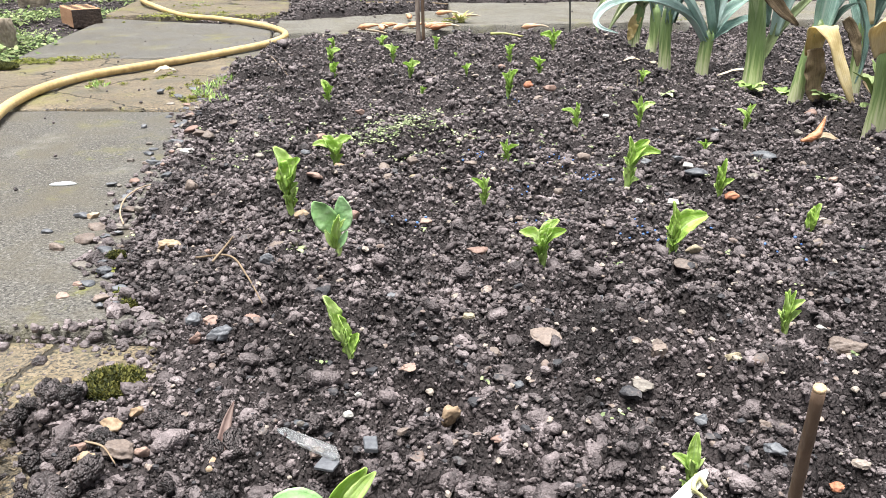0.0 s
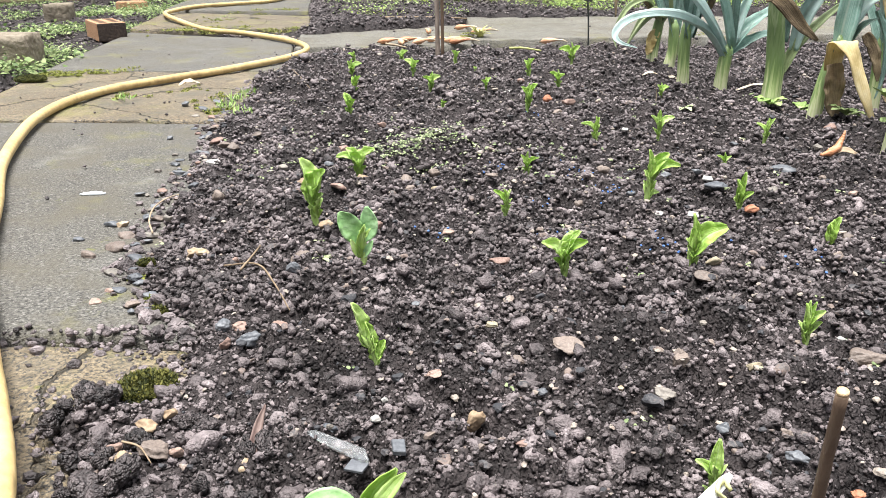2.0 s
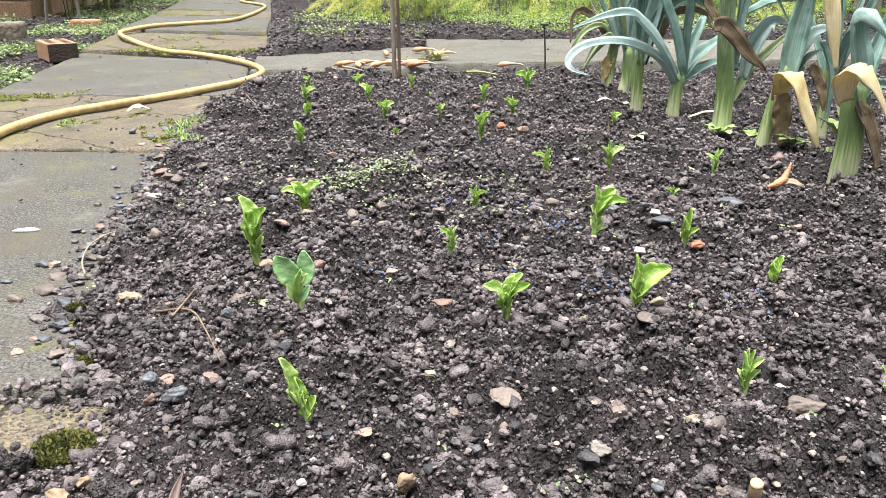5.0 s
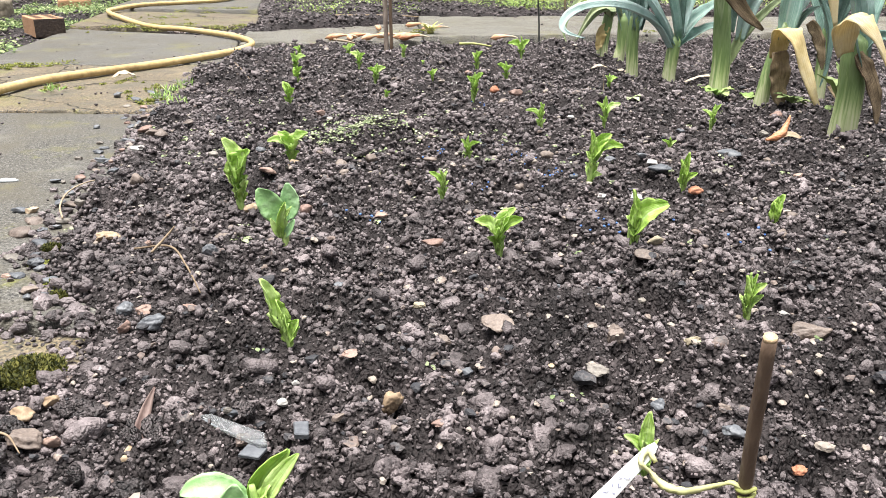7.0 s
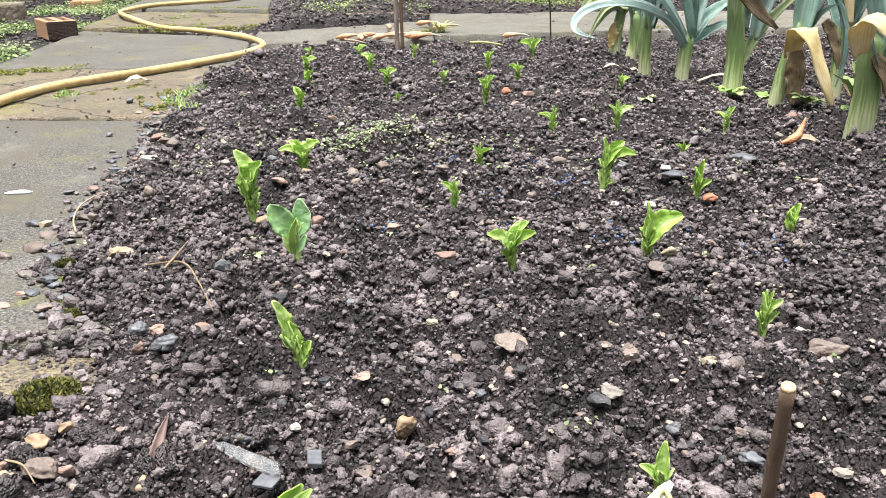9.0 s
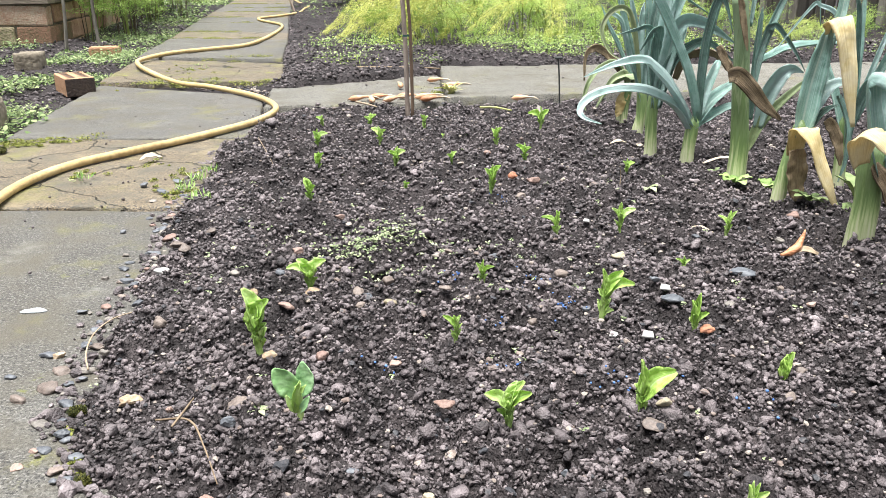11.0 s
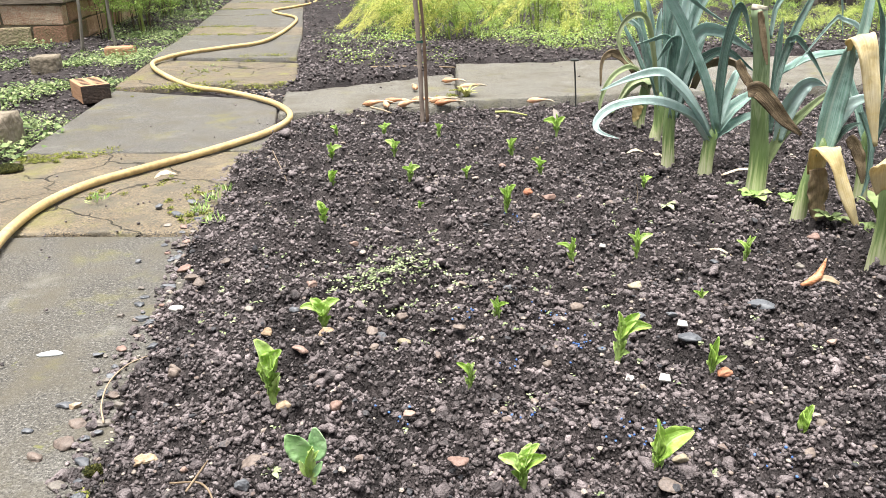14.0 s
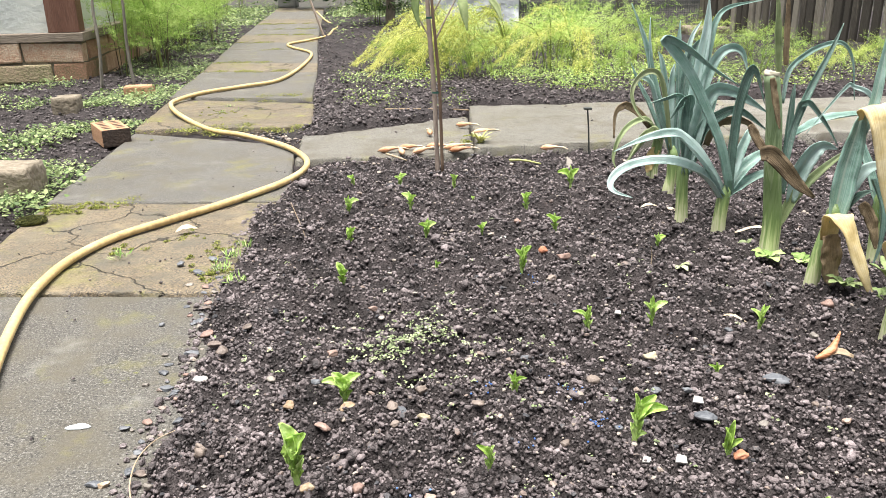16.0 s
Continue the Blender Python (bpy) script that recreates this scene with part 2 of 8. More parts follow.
def shaft_material():
    """Leek shaft: cream at the foot, green upwards, streaked along its length."""
    m = leafy("leek_shaft", [(0.3, 0.4, 0.15), (0.4, 0.5, 0.25)], rough=0.42, trans=0.08)
    n, l = m.node_tree.nodes, m.node_tree.links
    bsdf = n["Principled BSDF"]
    co = n.new("ShaderNodeTexCoord")
    mp = n.new("ShaderNodeMapping")
    mp.inputs["Scale"].default_value = (170, 170, 5)
    l.new(co.outputs["Object"], mp.inputs["Vector"])
    ns = n.new("ShaderNodeTexNoise")
    ns.inputs["Scale"].default_value, ns.inputs["Detail"].default_value = 1.4, 5
    l.new(mp.outputs["Vector"], ns.inputs["Vector"])
    sep = n.new("ShaderNodeSeparateXYZ")
    l.new(co.outputs["Object"], sep.inputs["Vector"])
    mad = n.new("ShaderNodeMath")
    mad.operation = "MULTIPLY_ADD"
    l.new(ns.outputs["Fac"], mad.inputs[0])
    mad.inputs[1].default_value = 0.2
    l.new(sep.outputs["Z"], mad.inputs[2])
    r = n.new("ShaderNodeMapRange")
    r.inputs["From Min"].default_value, r.inputs["From Max"].default_value = 0.085, 0.37
    l.new(mad.outputs[0], r.inputs["Value"])
    ramp = n.new("ShaderNodeValToRGB")
    e = ramp.color_ramp.elements
    e[0].position, e[0].color = 0.0, (0.60, 0.60, 0.40, 1)
    e[1].position, e[1].color = 1.0, (0.20, 0.27, 0.15, 1)
    for p, c in ((0.12, (0.50, 0.55, 0.29)), (0.22, (0.29, 0.38, 0.15)), (0.32, (0.16, 0.245, 0.085)), (0.44, (0.21, 0.29, 0.12)), (0.58, (0.13, 0.20, 0.075)), (0.66, (0.25, 0.31, 0.16)), (0.75, (0.13, 0.19, 0.085)), (0.84, (0.26, 0.33, 0.18)), (0.92, (0.12, 0.18, 0.08))):
        k = e.new(p)
        k.color = (*c, 1)
    l.new(r.outputs["Result"], ramp.inputs["Fac"])
    l.new(ramp.outputs["Color"], bsdf.inputs["Base Color"])
    tr = next(x for x in n if x.type == "BSDF_TRANSLUCENT")
    l.new(ramp.outputs["Color"], tr.inputs["Color"])
    return m


LEEK_SHAFT = shaft_material()


def veined(m, across, depth, pale, rib=None):
    """Adds veins along a blade: fine stripes of relief and of paler colour."""
    n, l = m.node_tree.nodes, m.node_tree.links
    bsdf = n["Principled BSDF"]
    uv = n.new("ShaderNodeUVMap")
    uv.uv_map = "along"
    mp = n.new("ShaderNodeMapping")
    mp.inputs["Scale"].default_value = (across, 0.9, 1)
    l.new(uv.outputs["UV"], mp.inputs["Vector"])
    t = n.new("ShaderNodeTexNoise")
    t.inputs["Scale"].default_value, t.inputs["Detail"].default_value = 1.0, 3
    l.new(mp.outputs["Vector"], t.inputs["Vector"])
    r = n.new("ShaderNodeMapRange")
    r.inputs["From Min"].default_value, r.inputs["From Max"].default_value = 0.42, 0.7
    l.new(t.outputs["Fac"], r.inputs["Value"])
    scale = n.new("ShaderNodeMath")
    scale.operation = "MULTIPLY"
    l.new(r.outputs["Result"], scale.inputs[0])
    scale.inputs[1].default_value = depth
    ramp = next(x for x in n if x.type == "VALTORGB")
    mx = n.new("ShaderNodeMix")
    mx.data_type = "RGBA"
    l.new(scale.outputs[0], mx.inputs["Factor"])
    l.new(ramp.outputs["Color"], mx.inputs[6])
    mx.inputs[7].default_value = (*pale, 1)
    colour = mx.outputs[2]
    if rib:
        sep = n.new("ShaderNodeSeparateXYZ")
        l.new(uv.outputs["UV"], sep.inputs["Vector"])
        side = n.new("ShaderNodeMath")
        side.operation = "ABSOLUTE"
        l.new(sep.outputs["X"], side.inputs[0])
        near = n.new("ShaderNodeMapRange")
        near.inputs["From Min"].default_value, near.inputs["From Max"].default_value, near.inputs["To Min"].default_value, near.inputs["To Max"].default_value = 0.02, 0.13, 0.75, 0.0
        l.new(side.outputs[0], near.inputs["Value"])
        mid = n.new("ShaderNodeMix")
        mid.data_type = "RGBA"
        l.new(near.outputs["Result"], mid.inputs["Factor"])
        l.new(colour, mid.inputs[6])
        mid.inputs[7].default_value = (*rib, 1)
        colour = mid.outputs[2]
    l.new(colour, bsdf.inputs["Base Color"])
    b = n.new("ShaderNodeBump")
    b.inputs["Strength"].default_value, b.inputs["Distance"].default_value = 0.7, 0.003
    l.new(t.outputs["Fac"], b.inputs["Height"])
    old = next((x for x in n if x.type == "BUMP" and x != b), None)
    if old:
        l.new(old.outputs["Normal"], b.inputs["Normal"])
    l.new(b.outputs["Normal"], bsdf.inputs["Normal"])
    return m


veined(LEEK_LEAF, 26, 0.7, (0.52, 0.62, 0.60), (0.52, 0.62, 0.55))
veined(BEAN, 5, 0.25, (0.52, 0.70, 0.24), (0.58, 0.74, 0.34))
veined(LEEK_OLIVE, 14, 0.5, (0.40, 0.40, 0.22))
veined(LEEK_DRY, 22, 0.7, (0.42, 0.32, 0.19))
veined(LEEK_STRAW, 16, 0.75, (0.44, 0.30, 0.13))
FERN = leafy("fern_needles", [(0.20, 0.31, 0.06), (0.44, 0.55, 0.12), (0.70, 0.74, 0.27)], scale=2.0, rough=0.6, trans=0.5, island=0.5, obj=0.5, bump=0)


# ---- mesh helpers ----
def np_mesh(name, verts, faces, smooth=True, uv=None):
    """A mesh from arrays of vertices (n, 3) and equal-sided faces (m, k)."""
    verts, faces = np.asarray(verts, np.float32), np.asarray(faces, np.int32)
    me = bpy.data.meshes.new(name)
    me.vertices.add(len(verts))
    me.vertices.foreach_set("co", verts.ravel())
    m, k = faces.shape
    me.loops.add(m * k)
    me.loops.foreach_set("vertex_index", faces.ravel())
    me.polygons.add(m)
    me.polygons.foreach_set("loop_start", np.arange(0, m * k, k, dtype=np.int32))
    me.polygons.foreach_set("use_smooth", np.full(m, smooth))
    me.update(calc_edges=True)
    if uv is not None:
        me.uv_layers.new(name="along").data.foreach_set("uv", np.asarray(uv, np.float32)[faces.ravel()].ravel())
    return me


def thing(name, label, category, group="", kind="", at=None):
    ob = new(name)
    if at is not None:
        ob.matrix_basis = at
    return tagged(ob, label, category, group, kind)


def part(name, data, mat, parent=None, label=""):
    """Links a mesh, or a bmesh, as one object, under parent if there is one."""
    if isinstance(data, bmesh.types.BMesh):
        me = bpy.data.meshes.new(name)
        bmesh.ops.recalc_face_normals(data, faces=data.faces)
        data.to_mesh(me)
        data.free()
        data = me
    if mat and not data.materials:
        data.materials.append(mat)
    ob = new(name, data)
    ob.parent = parent
    if label:
        tagged(ob, label)
    return ob


def smooth_mesh(me):
    me.polygons.foreach_set("use_smooth", np.full(len(me.polygons), True))
    return me


def spline(points, n):
    """n points along a smooth curve through the given ones."""
    p = np.array(points, float)
    if len(p) < 3:
        s = np.linspace(0, 1, n)[:, None]
        return p[0] * (1 - s) + p[-1] * s
    q = np.vstack([2 * p[0] - p[1], p, 2 * p[-1] - p[-2]])
    out = []
    for u in np.linspace(0, len(p) - 1 - 1e-9, n):
        i = int(u)
        t = u - i
        a, b, c, d = q[i], q[i + 1], q[i + 2], q[i + 3]
        out.append(0.5 * (2 * b + (c - a) * t + (2 * a - 5 * b + 4 * c - d) * t * t + (3 * b - a - 3 * c + d) * t ** 3))
    return np.array(out)


def tube_mesh(name, points, radii, sides=8, n=24, wobble=0.0):
    """A round tube along a smooth curve, with its radius taken between the given radii, and closed ends."""
    p = spline(points, n)
    r = np.interp(np.linspace(0, 1, n), np.linspace(0, 1, len(radii)), radii)
    tang = np.gradient(p, axis=0)
    tang /= np.linalg.norm(tang, axis=1)[:, None] + 1e-12
    ref = np.array([0.3, 0.2, 1.0]) if abs(tang[:, 2]).mean() < 0.7 else np.array([1.0, 0.2, 0.0])
    side = np.cross(tang, ref)
    side /= np.linalg.norm(side, axis=1)[:, None]
    up = np.cross(side, tang)
    a = np.linspace(0, 2 * np.pi, sides, endpoint=False)
    ring = r[:, None, None] * (np.cos(a)[None, :, None] * side[:, None, :] + np.sin(a)[None, :, None] * up[:, None, :])
    if wobble:
        ring *= 1 + wobble * np.random.uniform(-1, 1, (n, sides, 1))
    v = (p[:, None, :] + ring).reshape(-1, 3)
    f = []
    for i in range(n - 1):
        for j in range(sides):
            k = (j + 1) % sides
            f.append((i * sides + j, i * sides + k, (i + 1) * sides + k, (i + 1) * sides + j))
    v = np.vstack([v, p[0], p[-1]])
    e0, e1 = n * sides, n * sides + 1
    for j in range(sides):
        k = (j + 1) % sides
        f.append((e0, k, j, j))
        f.append((e1, (n - 1) * sides + j, (n - 1) * sides + k, (n - 1) * sides + k))
    me = bpy.data.meshes.new(name)
    me.from_pydata(v.tolist(), [], [tuple(dict.fromkeys(q)) for q in f])
    smooth_mesh(me)
    return me


def ribbon_mesh(name, points, widths, up=(0, 0, 1), fold=0.3, thick=0.0012, n=20, across=6, wave=0.0, seed=0, twist=0.0, wrap=0.0, hold=False, cup=False):
    """A leaf blade along a smooth curve: folded along its midrib, with thickness. up: the way its upper face looks at its start."""
    rng = np.random.default_rng(seed)
    p = spline(points, n)
    w = np.interp(np.linspace(0, 1, n), np.linspace(0, 1, len(widths)), widths)
    tang = np.gradient(p, axis=0)
    tang /= np.linalg.norm(tang, axis=1)[:, None] + 1e-12
    nor = np.zeros_like(p)
    u = np.array(up, float)
    for i in range(n):
        if hold:
            u = np.array(up, float)
        u = u - tang[i] * u.dot(tang[i])
        u /= np.linalg.norm(u) + 1e-12
        nor[i] = u
    side = np.cross(tang, nor)
    if twist:
        a = np.linspace(0, twist, n)[:, None]
        nor, side = nor * np.cos(a) + side * np.sin(a), side * np.cos(a) - nor * np.sin(a)
    s = np.linspace(-1, 1, across + 1)
    ph = rng.uniform(0, 6.28, 3)
    top = np.zeros((n, across + 1, 3))
    q = np.linspace(0, 1, n)
    bend = fold + wrap * np.exp(-q * 7)
    for j, x in enumerate(s):
        lift = np.sin(bend) * (x * x if cup else abs(x)) * w / 2
        if wave:
            lift = lift + wave * abs(x) * (np.sin(q * 17 + ph[0] + x * 2) + 0.6 * np.sin(q * 31 + ph[1] - x * 3)) * w / 2
        top[:, j] = p + side * (x * w / 2 * np.cos(bend * 0.8))[:, None] + nor * lift[:, None]
    bot = top - nor[:, None, :] * thick
    k = across + 1
    v = np.concatenate([top.reshape(-1, 3), bot.reshape(-1, 3)])
    o = n * k
    f = []
    for i in range(n - 1):
        for j in range(across):
            a, b, c, d = i * k + j, i * k + j + 1, (i + 1) * k + j + 1, (i + 1) * k + j
            f += [(a, b, c, d), (o + d, o + c, o + b, o + a)]
        for j in (0, across):
            a, d = i * k + j, (i + 1) * k + j
            f.append((a, d, o + d, o + a) if j == 0 else (d, a, o + a, o + d))
    for i in (0, n - 1):
        for j in range(across):
            a, b = i * k + j, i * k + j + 1
            f.append((b, a, o + a, o + b) if i == 0 else (a, b, o + b, o + a))
    gs, gq = np.meshgrid(s, q)
    uv = np.stack([gs, gq], -1).reshape(-1, 2)
    return np_mesh(name, v, f, True, np.concatenate([uv, uv]))


def stone_mesh(name, size, seed, rough=0.18, flat=0.0, detail=3):
    """A pebble or clod: a ball pushed in by noise and cut by a few flat faces."""
    rng = np.random.default_rng(seed)
    bm = bmesh.new()
    bmesh.ops.create_icosphere(bm, subdivisions=detail, radius=1)
    off = Vector(rng.uniform(-50, 50, 3))
    cuts = [(Vector(rng.normal(size=3)).normalized(), rng.uniform(0.5, 0.82)) for _ in range(8)]
    for v in bm.verts:
        c = v.co.copy()
        k = 1 + rough * noise.noise(c * 1.3 + off) + rough * 0.5 * noise.noise(c * 3.1 + off) + (rough * 0.22 * noise.noise(c * 8 + off) if detail > 3 else 0)
        for nrm, d in cuts:
            over = c.dot(nrm) - d
            if over > 0 and flat:
                c -= nrm * over * flat
        v.co = Vector((c.x * k * size[0], c.y * k * size[1], c.z * k * size[2]))
    me = bpy.data.meshes.new(name)
    bm.to_mesh(me)
    bm.free()
    return smooth_mesh(me)


def box_bm(lo, hi, bevel=0.004, seg=2, jitter=0.0, rng=random):
    bm = bmesh.new()
    bmesh.ops.create_cube(bm, size=1)
    for v in bm.verts:
        v.co = Vector([lo[i] + (v.co[i] + 0.5) * (hi[i] - lo[i]) + rng.uniform(-jitter, jitter) for i in range(3)])
    if bevel:
        bmesh.ops.bevel(bm, geom=bm.edges[:], offset=bevel, segments=seg, affect="EDGES", profile=0.6)
    return bm


# ---- soil surface ----
def worley(x, y, cell, seed):
    """Round lumps, one a cell, of random size: 0 between them, 1 on the tallest."""
    gx, gy = np.floor(x / cell).astype(np.int64), np.floor(y / cell).astype(np.int64)
    best = np.zeros_like(x)
    for dx in (-1, 0, 1):
        for dy in (-1, 0, 1):
            cx, cy = gx + dx, gy + dy
            h = (cx * 73856093) ^ (cy * 19349663) ^ (seed * 83492791)
            r = []
            for k in range(3):
                h = (h * 6364136223846793005 + 1442695040888963407)
                r.append(((h >> 33) & 0xFFFF) / 65535.0)
            px, py = (cx + r[0]) * cell, (cy + r[1]) * cell
            rad = cell * (0.4 + 0.5 * r[2])
            d2 = ((x - px) ** 2 + (y - py) ** 2) / rad ** 2
            best = np.maximum(best, np.sqrt(np.maximum(0, 1 - d2)) * (0.35 + 0.65 * r[2]))
    return best


EDGE_Y = (0.0, 0.42, 0.50, 0.58, 0.64, 0.72, 0.93, 1.06, 1.24, 1.38, 1.64, 1.92, 2.2, 2.4, 2.6)
EDGE_X = (-0.27, -0.262, -0.232, -0.235, -0.295, -0.345, -0.385, -0.392, -0.42, -0.45, -0.485, -0.495, -0.47, -0.45, -0.45)


def bed_edge(y):
    """Where the bed's soil ends on the slabs of the path."""
    return np.interp(y, EDGE_Y, EDGE_X)


def cross_edge(x):
    """The near edge of the crossing path, behind the bed."""
    return 2.55 + 0.156 * x


# where the bean seedlings stand, and how tall they are
near_beans = [
    (0.051, 1.749, 0.028), (-0.04, 1.543, 0.018), (0.126, 1.526, 0.048), (0.211, 1.773, 0.039), (0.158, 1.934, 0.042), (0.288, 2.136, 0.055),
    (0.033, 2.01, 0.015), (0.411, 1.657, 0.031), (-0.100, 0.694, 0.060), (0.094, 0.706, 0.048), (0.227, 0.735, 0.052), (0.389, 0.792, 0.033),
    (-0.066, 0.525, 0.047), (0.27, 0.564, 0.04), (-0.057, 0.333, 0.049), (0.141, 0.373, 0.039), (0.387, 0.563, 0.03),
]
far_beans = [
    (-0.172, 0.86, 0.065), (-0.143, 1.033, 0.047), (0.049, 0.887, 0.034), (0.087, 1.064, 0.032), (0.228, 0.943, 0.059), (0.332, 0.916, 0.04),
    (0.374, 1.11, 0.022), (0.49, 1.27, 0.037), (0.32, 1.286, 0.045), (0.214, 1.265, 0.04), (-0.211, 1.458, 0.041), (-0.229, 1.679, 0.04),
    (-0.265, 1.912, 0.042), (-0.294, 2.185, 0.028), (-0.07, 1.739, 0.039), (-0.12, 1.946, 0.043), (-0.163, 2.157, 0.037), (-0.018, 2.146, 0.036),
]
BEAN_SPOTS = np.array([p[:2] for p in near_beans + far_beans])


def swell(x, y):
    """A low mound in the bed."""
    return 0.015 * np.exp(-(((np.asarray(x, float) + 0.10) / 0.07) ** 2 + ((np.asarray(y, float) - 0.70) / 0.09) ** 2))


def soil_z(x, y):
    """Height of the bed's surface."""
    x, y = np.asarray(x, float), np.asarray(y, float)
    wx = x + 0.004 * np.sin(y * 310) + 0.003 * np.sin(y * 97 + x * 140)
    wy = y + 0.004 * np.sin(x * 290 + 1) + 0.003 * np.sin(x * 113 - y * 90)
    z = 0.010 * (np.sin(x * 9 + 1) * np.sin(y * 7) * 0.5 + 0.4 * np.sin(x * 23 + y * 17))
    z = z + 0.036 * worley(wx, wy, 0.055, 1) * worley(x, y, 0.21, 9) + 0.017 * worley(wx, wy, 0.024, 2) + 0.009 * worley(wx, wy, 0.012, 3) + 0.006 * worley(wx, wy, 0.0065, 4) + 0.002 * worley(x, y, 0.0034, 7)
    z = z - MEAN_SOIL
    for bx, by in BEAN_SPOTS:
        near = np.exp(-((x - bx) ** 2 + (y - by) ** 2) / 0.0005)
        z = z * (1 - 0.85 * near) + 0.006 * near
    z = z - 0.005 + swell(x, y)
    z = z - 0.03 * np.exp(-(((x - 0.57) / 0.06) ** 2 + ((y - 1.22) / 0.07) ** 2))
    rag = bed_edge(y) - 0.012 + 0.018 * (worley(x, y, 0.03, 5) - 0.5)
    side = np.clip((x - rag) / 0.05, 0, 1)
    z = z + 0.013 * np.clip(1.25 - (x - rag) / 0.13, 0, 1) * np.clip((2.3 - y) / 0.2, 0, 1)
    slab = np.interp(y, (0.0, 0.58, 1.43, 2.03, 2.7), (-0.14, -0.205, -0.335, -0.44, -0.56)) + 0.055
    z = z + (np.maximum(z, 0.004 + 0.2 * z) - z) * np.clip((slab - x) / 0.05, 0, 1)
    back = np.clip((cross_edge(x) - y) / 0.05, 0, 1)
    k = np.minimum(side, back)
    heap = 0.032 * np.exp(-(((x + 0.262) / 0.026) ** 2 + ((y - 0.458) / 0.028) ** 2))
    return z * (0.4 + 0.6 * k) - 0.028 * (1 - k) + heap * (0.75 + 0.5 * worley(x, y, 0.016, 15))


MEAN_SOIL = 0.0
MEAN_SOIL = float(np.mean(soil_z(*np.meshgrid(np.linspace(-0.1, 0.6, 160), np.linspace(0.4, 2.0, 260))))) + 0.005


def crumb_top(x, y):
    """Height of the loose crumbs that lie on the bed."""
    return soil_z(x, y) + 0.002 + 0.004 * np.clip((np.asarray(y, float) - 0.7) / 0.3, 0, 1)


def rest_z(x, y, r):
    """Where a thing of that radius comes to lie on the lumps."""
    a = np.linspace(0, 2 * np.pi, 13)[:-1]
    h = crumb_top(x + np.outer((0.0, 0.4, 0.8), np.cos(a)).ravel() * r, y + np.outer((0.0, 0.4, 0.8), np.sin(a)).ravel() * r)
    return float(np.quantile(h, 0.5))


def soil_sheet():
    ys = [0.12]
    while ys[-1] < 2.85:
        ys.append(ys[-1] + 0.0026 * (max(ys[-1], 0.3) / 0.4) ** 0.8)
    ys = np.array(ys)
    nx = 280
    lo = bed_edge(ys) - 0.06
    hi = 0.30 + 0.62 * ys
    s = np.linspace(0, 1, nx)
    X = lo[:, None] * (1 - s) + hi[:, None] * s
    Y = np.repeat(ys[:, None], nx, 1)
    v = np.stack([X, Y, soil_z(X, Y)], -1).reshape(-1, 3)
    i = np.arange((len(ys) - 1) * nx).reshape(len(ys) - 1, nx)[:, :-1].ravel()
    f = np.stack([i, i + 1, i + nx + 1, i + nx], -1)
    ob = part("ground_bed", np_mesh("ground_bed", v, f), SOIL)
    return tagged(ob, "dark crumbly damp soil of a vegetable bed", "soil", kind="structure")


def scatter_mesh(name, templates, x, y, z, size, rng, flat=0.7, smooth=True):
    """Many small lumps in one mesh, turned and sized at random."""
    vs, fs, o = [], [], 0
    which = rng.integers(0, len(templates), len(x))
    for t, (tv, tf) in enumerate(templates):
        k = np.flatnonzero(which == t)
        if not len(k):
            continue
        a = rng.normal(size=(len(k), 4))
        a /= np.linalg.norm(a, axis=1)[:, None]
        q0, q1, q2, q3 = a.T
        R = np.stack([1 - 2 * (q2 * q2 + q3 * q3), 2 * (q1 * q2 - q0 * q3), 2 * (q1 * q3 + q0 * q2), 2 * (q1 * q2 + q0 * q3), 1 - 2 * (q1 * q1 + q3 * q3), 2 * (q2 * q3 - q0 * q1), 2 * (q1 * q3 - q0 * q2), 2 * (q2 * q3 + q0 * q1), 1 - 2 * (q1 * q1 + q2 * q2)], -1).reshape(-1, 3, 3)
        st = rng.uniform(0.7, 1.3, (len(k), 1, 3))
        v = np.einsum("nij,nvj->nvi", R, tv[None] * st) * size[k][:, None, None]
        v[:, :, 2] *= flat
        v += np.stack([x[k], y[k], z[k]], -1)[:, None, :]
        vs.append(v.reshape(-1, 3))
        fs.append((tf[None] + (np.arange(len(k)) * len(tv))[:, None, None]).reshape(-1, 3) + o)
        o += len(k) * len(tv)
    return np_mesh(name, np.concatenate(vs), np.concatenate(fs), smooth)


def lump_templates(count, detail, rough, flat, seed):
    out = []
    for i in range(count):
        me = stone_mesh("lump", (1, 1, 1), seed + i, rough, flat, detail)
        v = np.empty(len(me.vertices) * 3, np.float32)
        me.vertices.foreach_get("co", v)
        f = np.array([p.vertices[:] for p in me.polygons])
        bpy.data.meshes.remove(me)
        out.append((v.reshape(-1, 3), f))
    return out


def crumb_templates(count, detail, balls, seed):
    """Crumbs of soil: several small balls grown together."""
    out = []
    rng = np.random.default_rng(seed)
    bm = bmesh.new()
    bmesh.ops.create_icosphere(bm, subdivisions=detail, radius=1)
    d = np.array([v.co[:] for v in bm.verts])
    f = np.array([[v.index for v in p.verts] for p in bm.faces])
    bm.free()
    for _ in range(count):
        r = np.full(len(d), 0.5)
        for _ in range(balls):
            c = rng.normal(size=3)
            c *= rng.uniform(0.35, 0.75) / np.linalg.norm(c)
            b = d @ c
            root = b * b - c @ c + rng.uniform(0.28, 0.52) ** 2
            r = np.maximum(r, np.where(root > 0, b + np.sqrt(np.maximum(root, 0)), 0))
        v = d * (r * (1 + rng.uniform(-1, 1, len(d)) * (0.24, 0.15, 0.10)[detail - 1]))[:, None]
        out.append((v * rng.uniform(0.75, 1.2, 3), f))
    return out


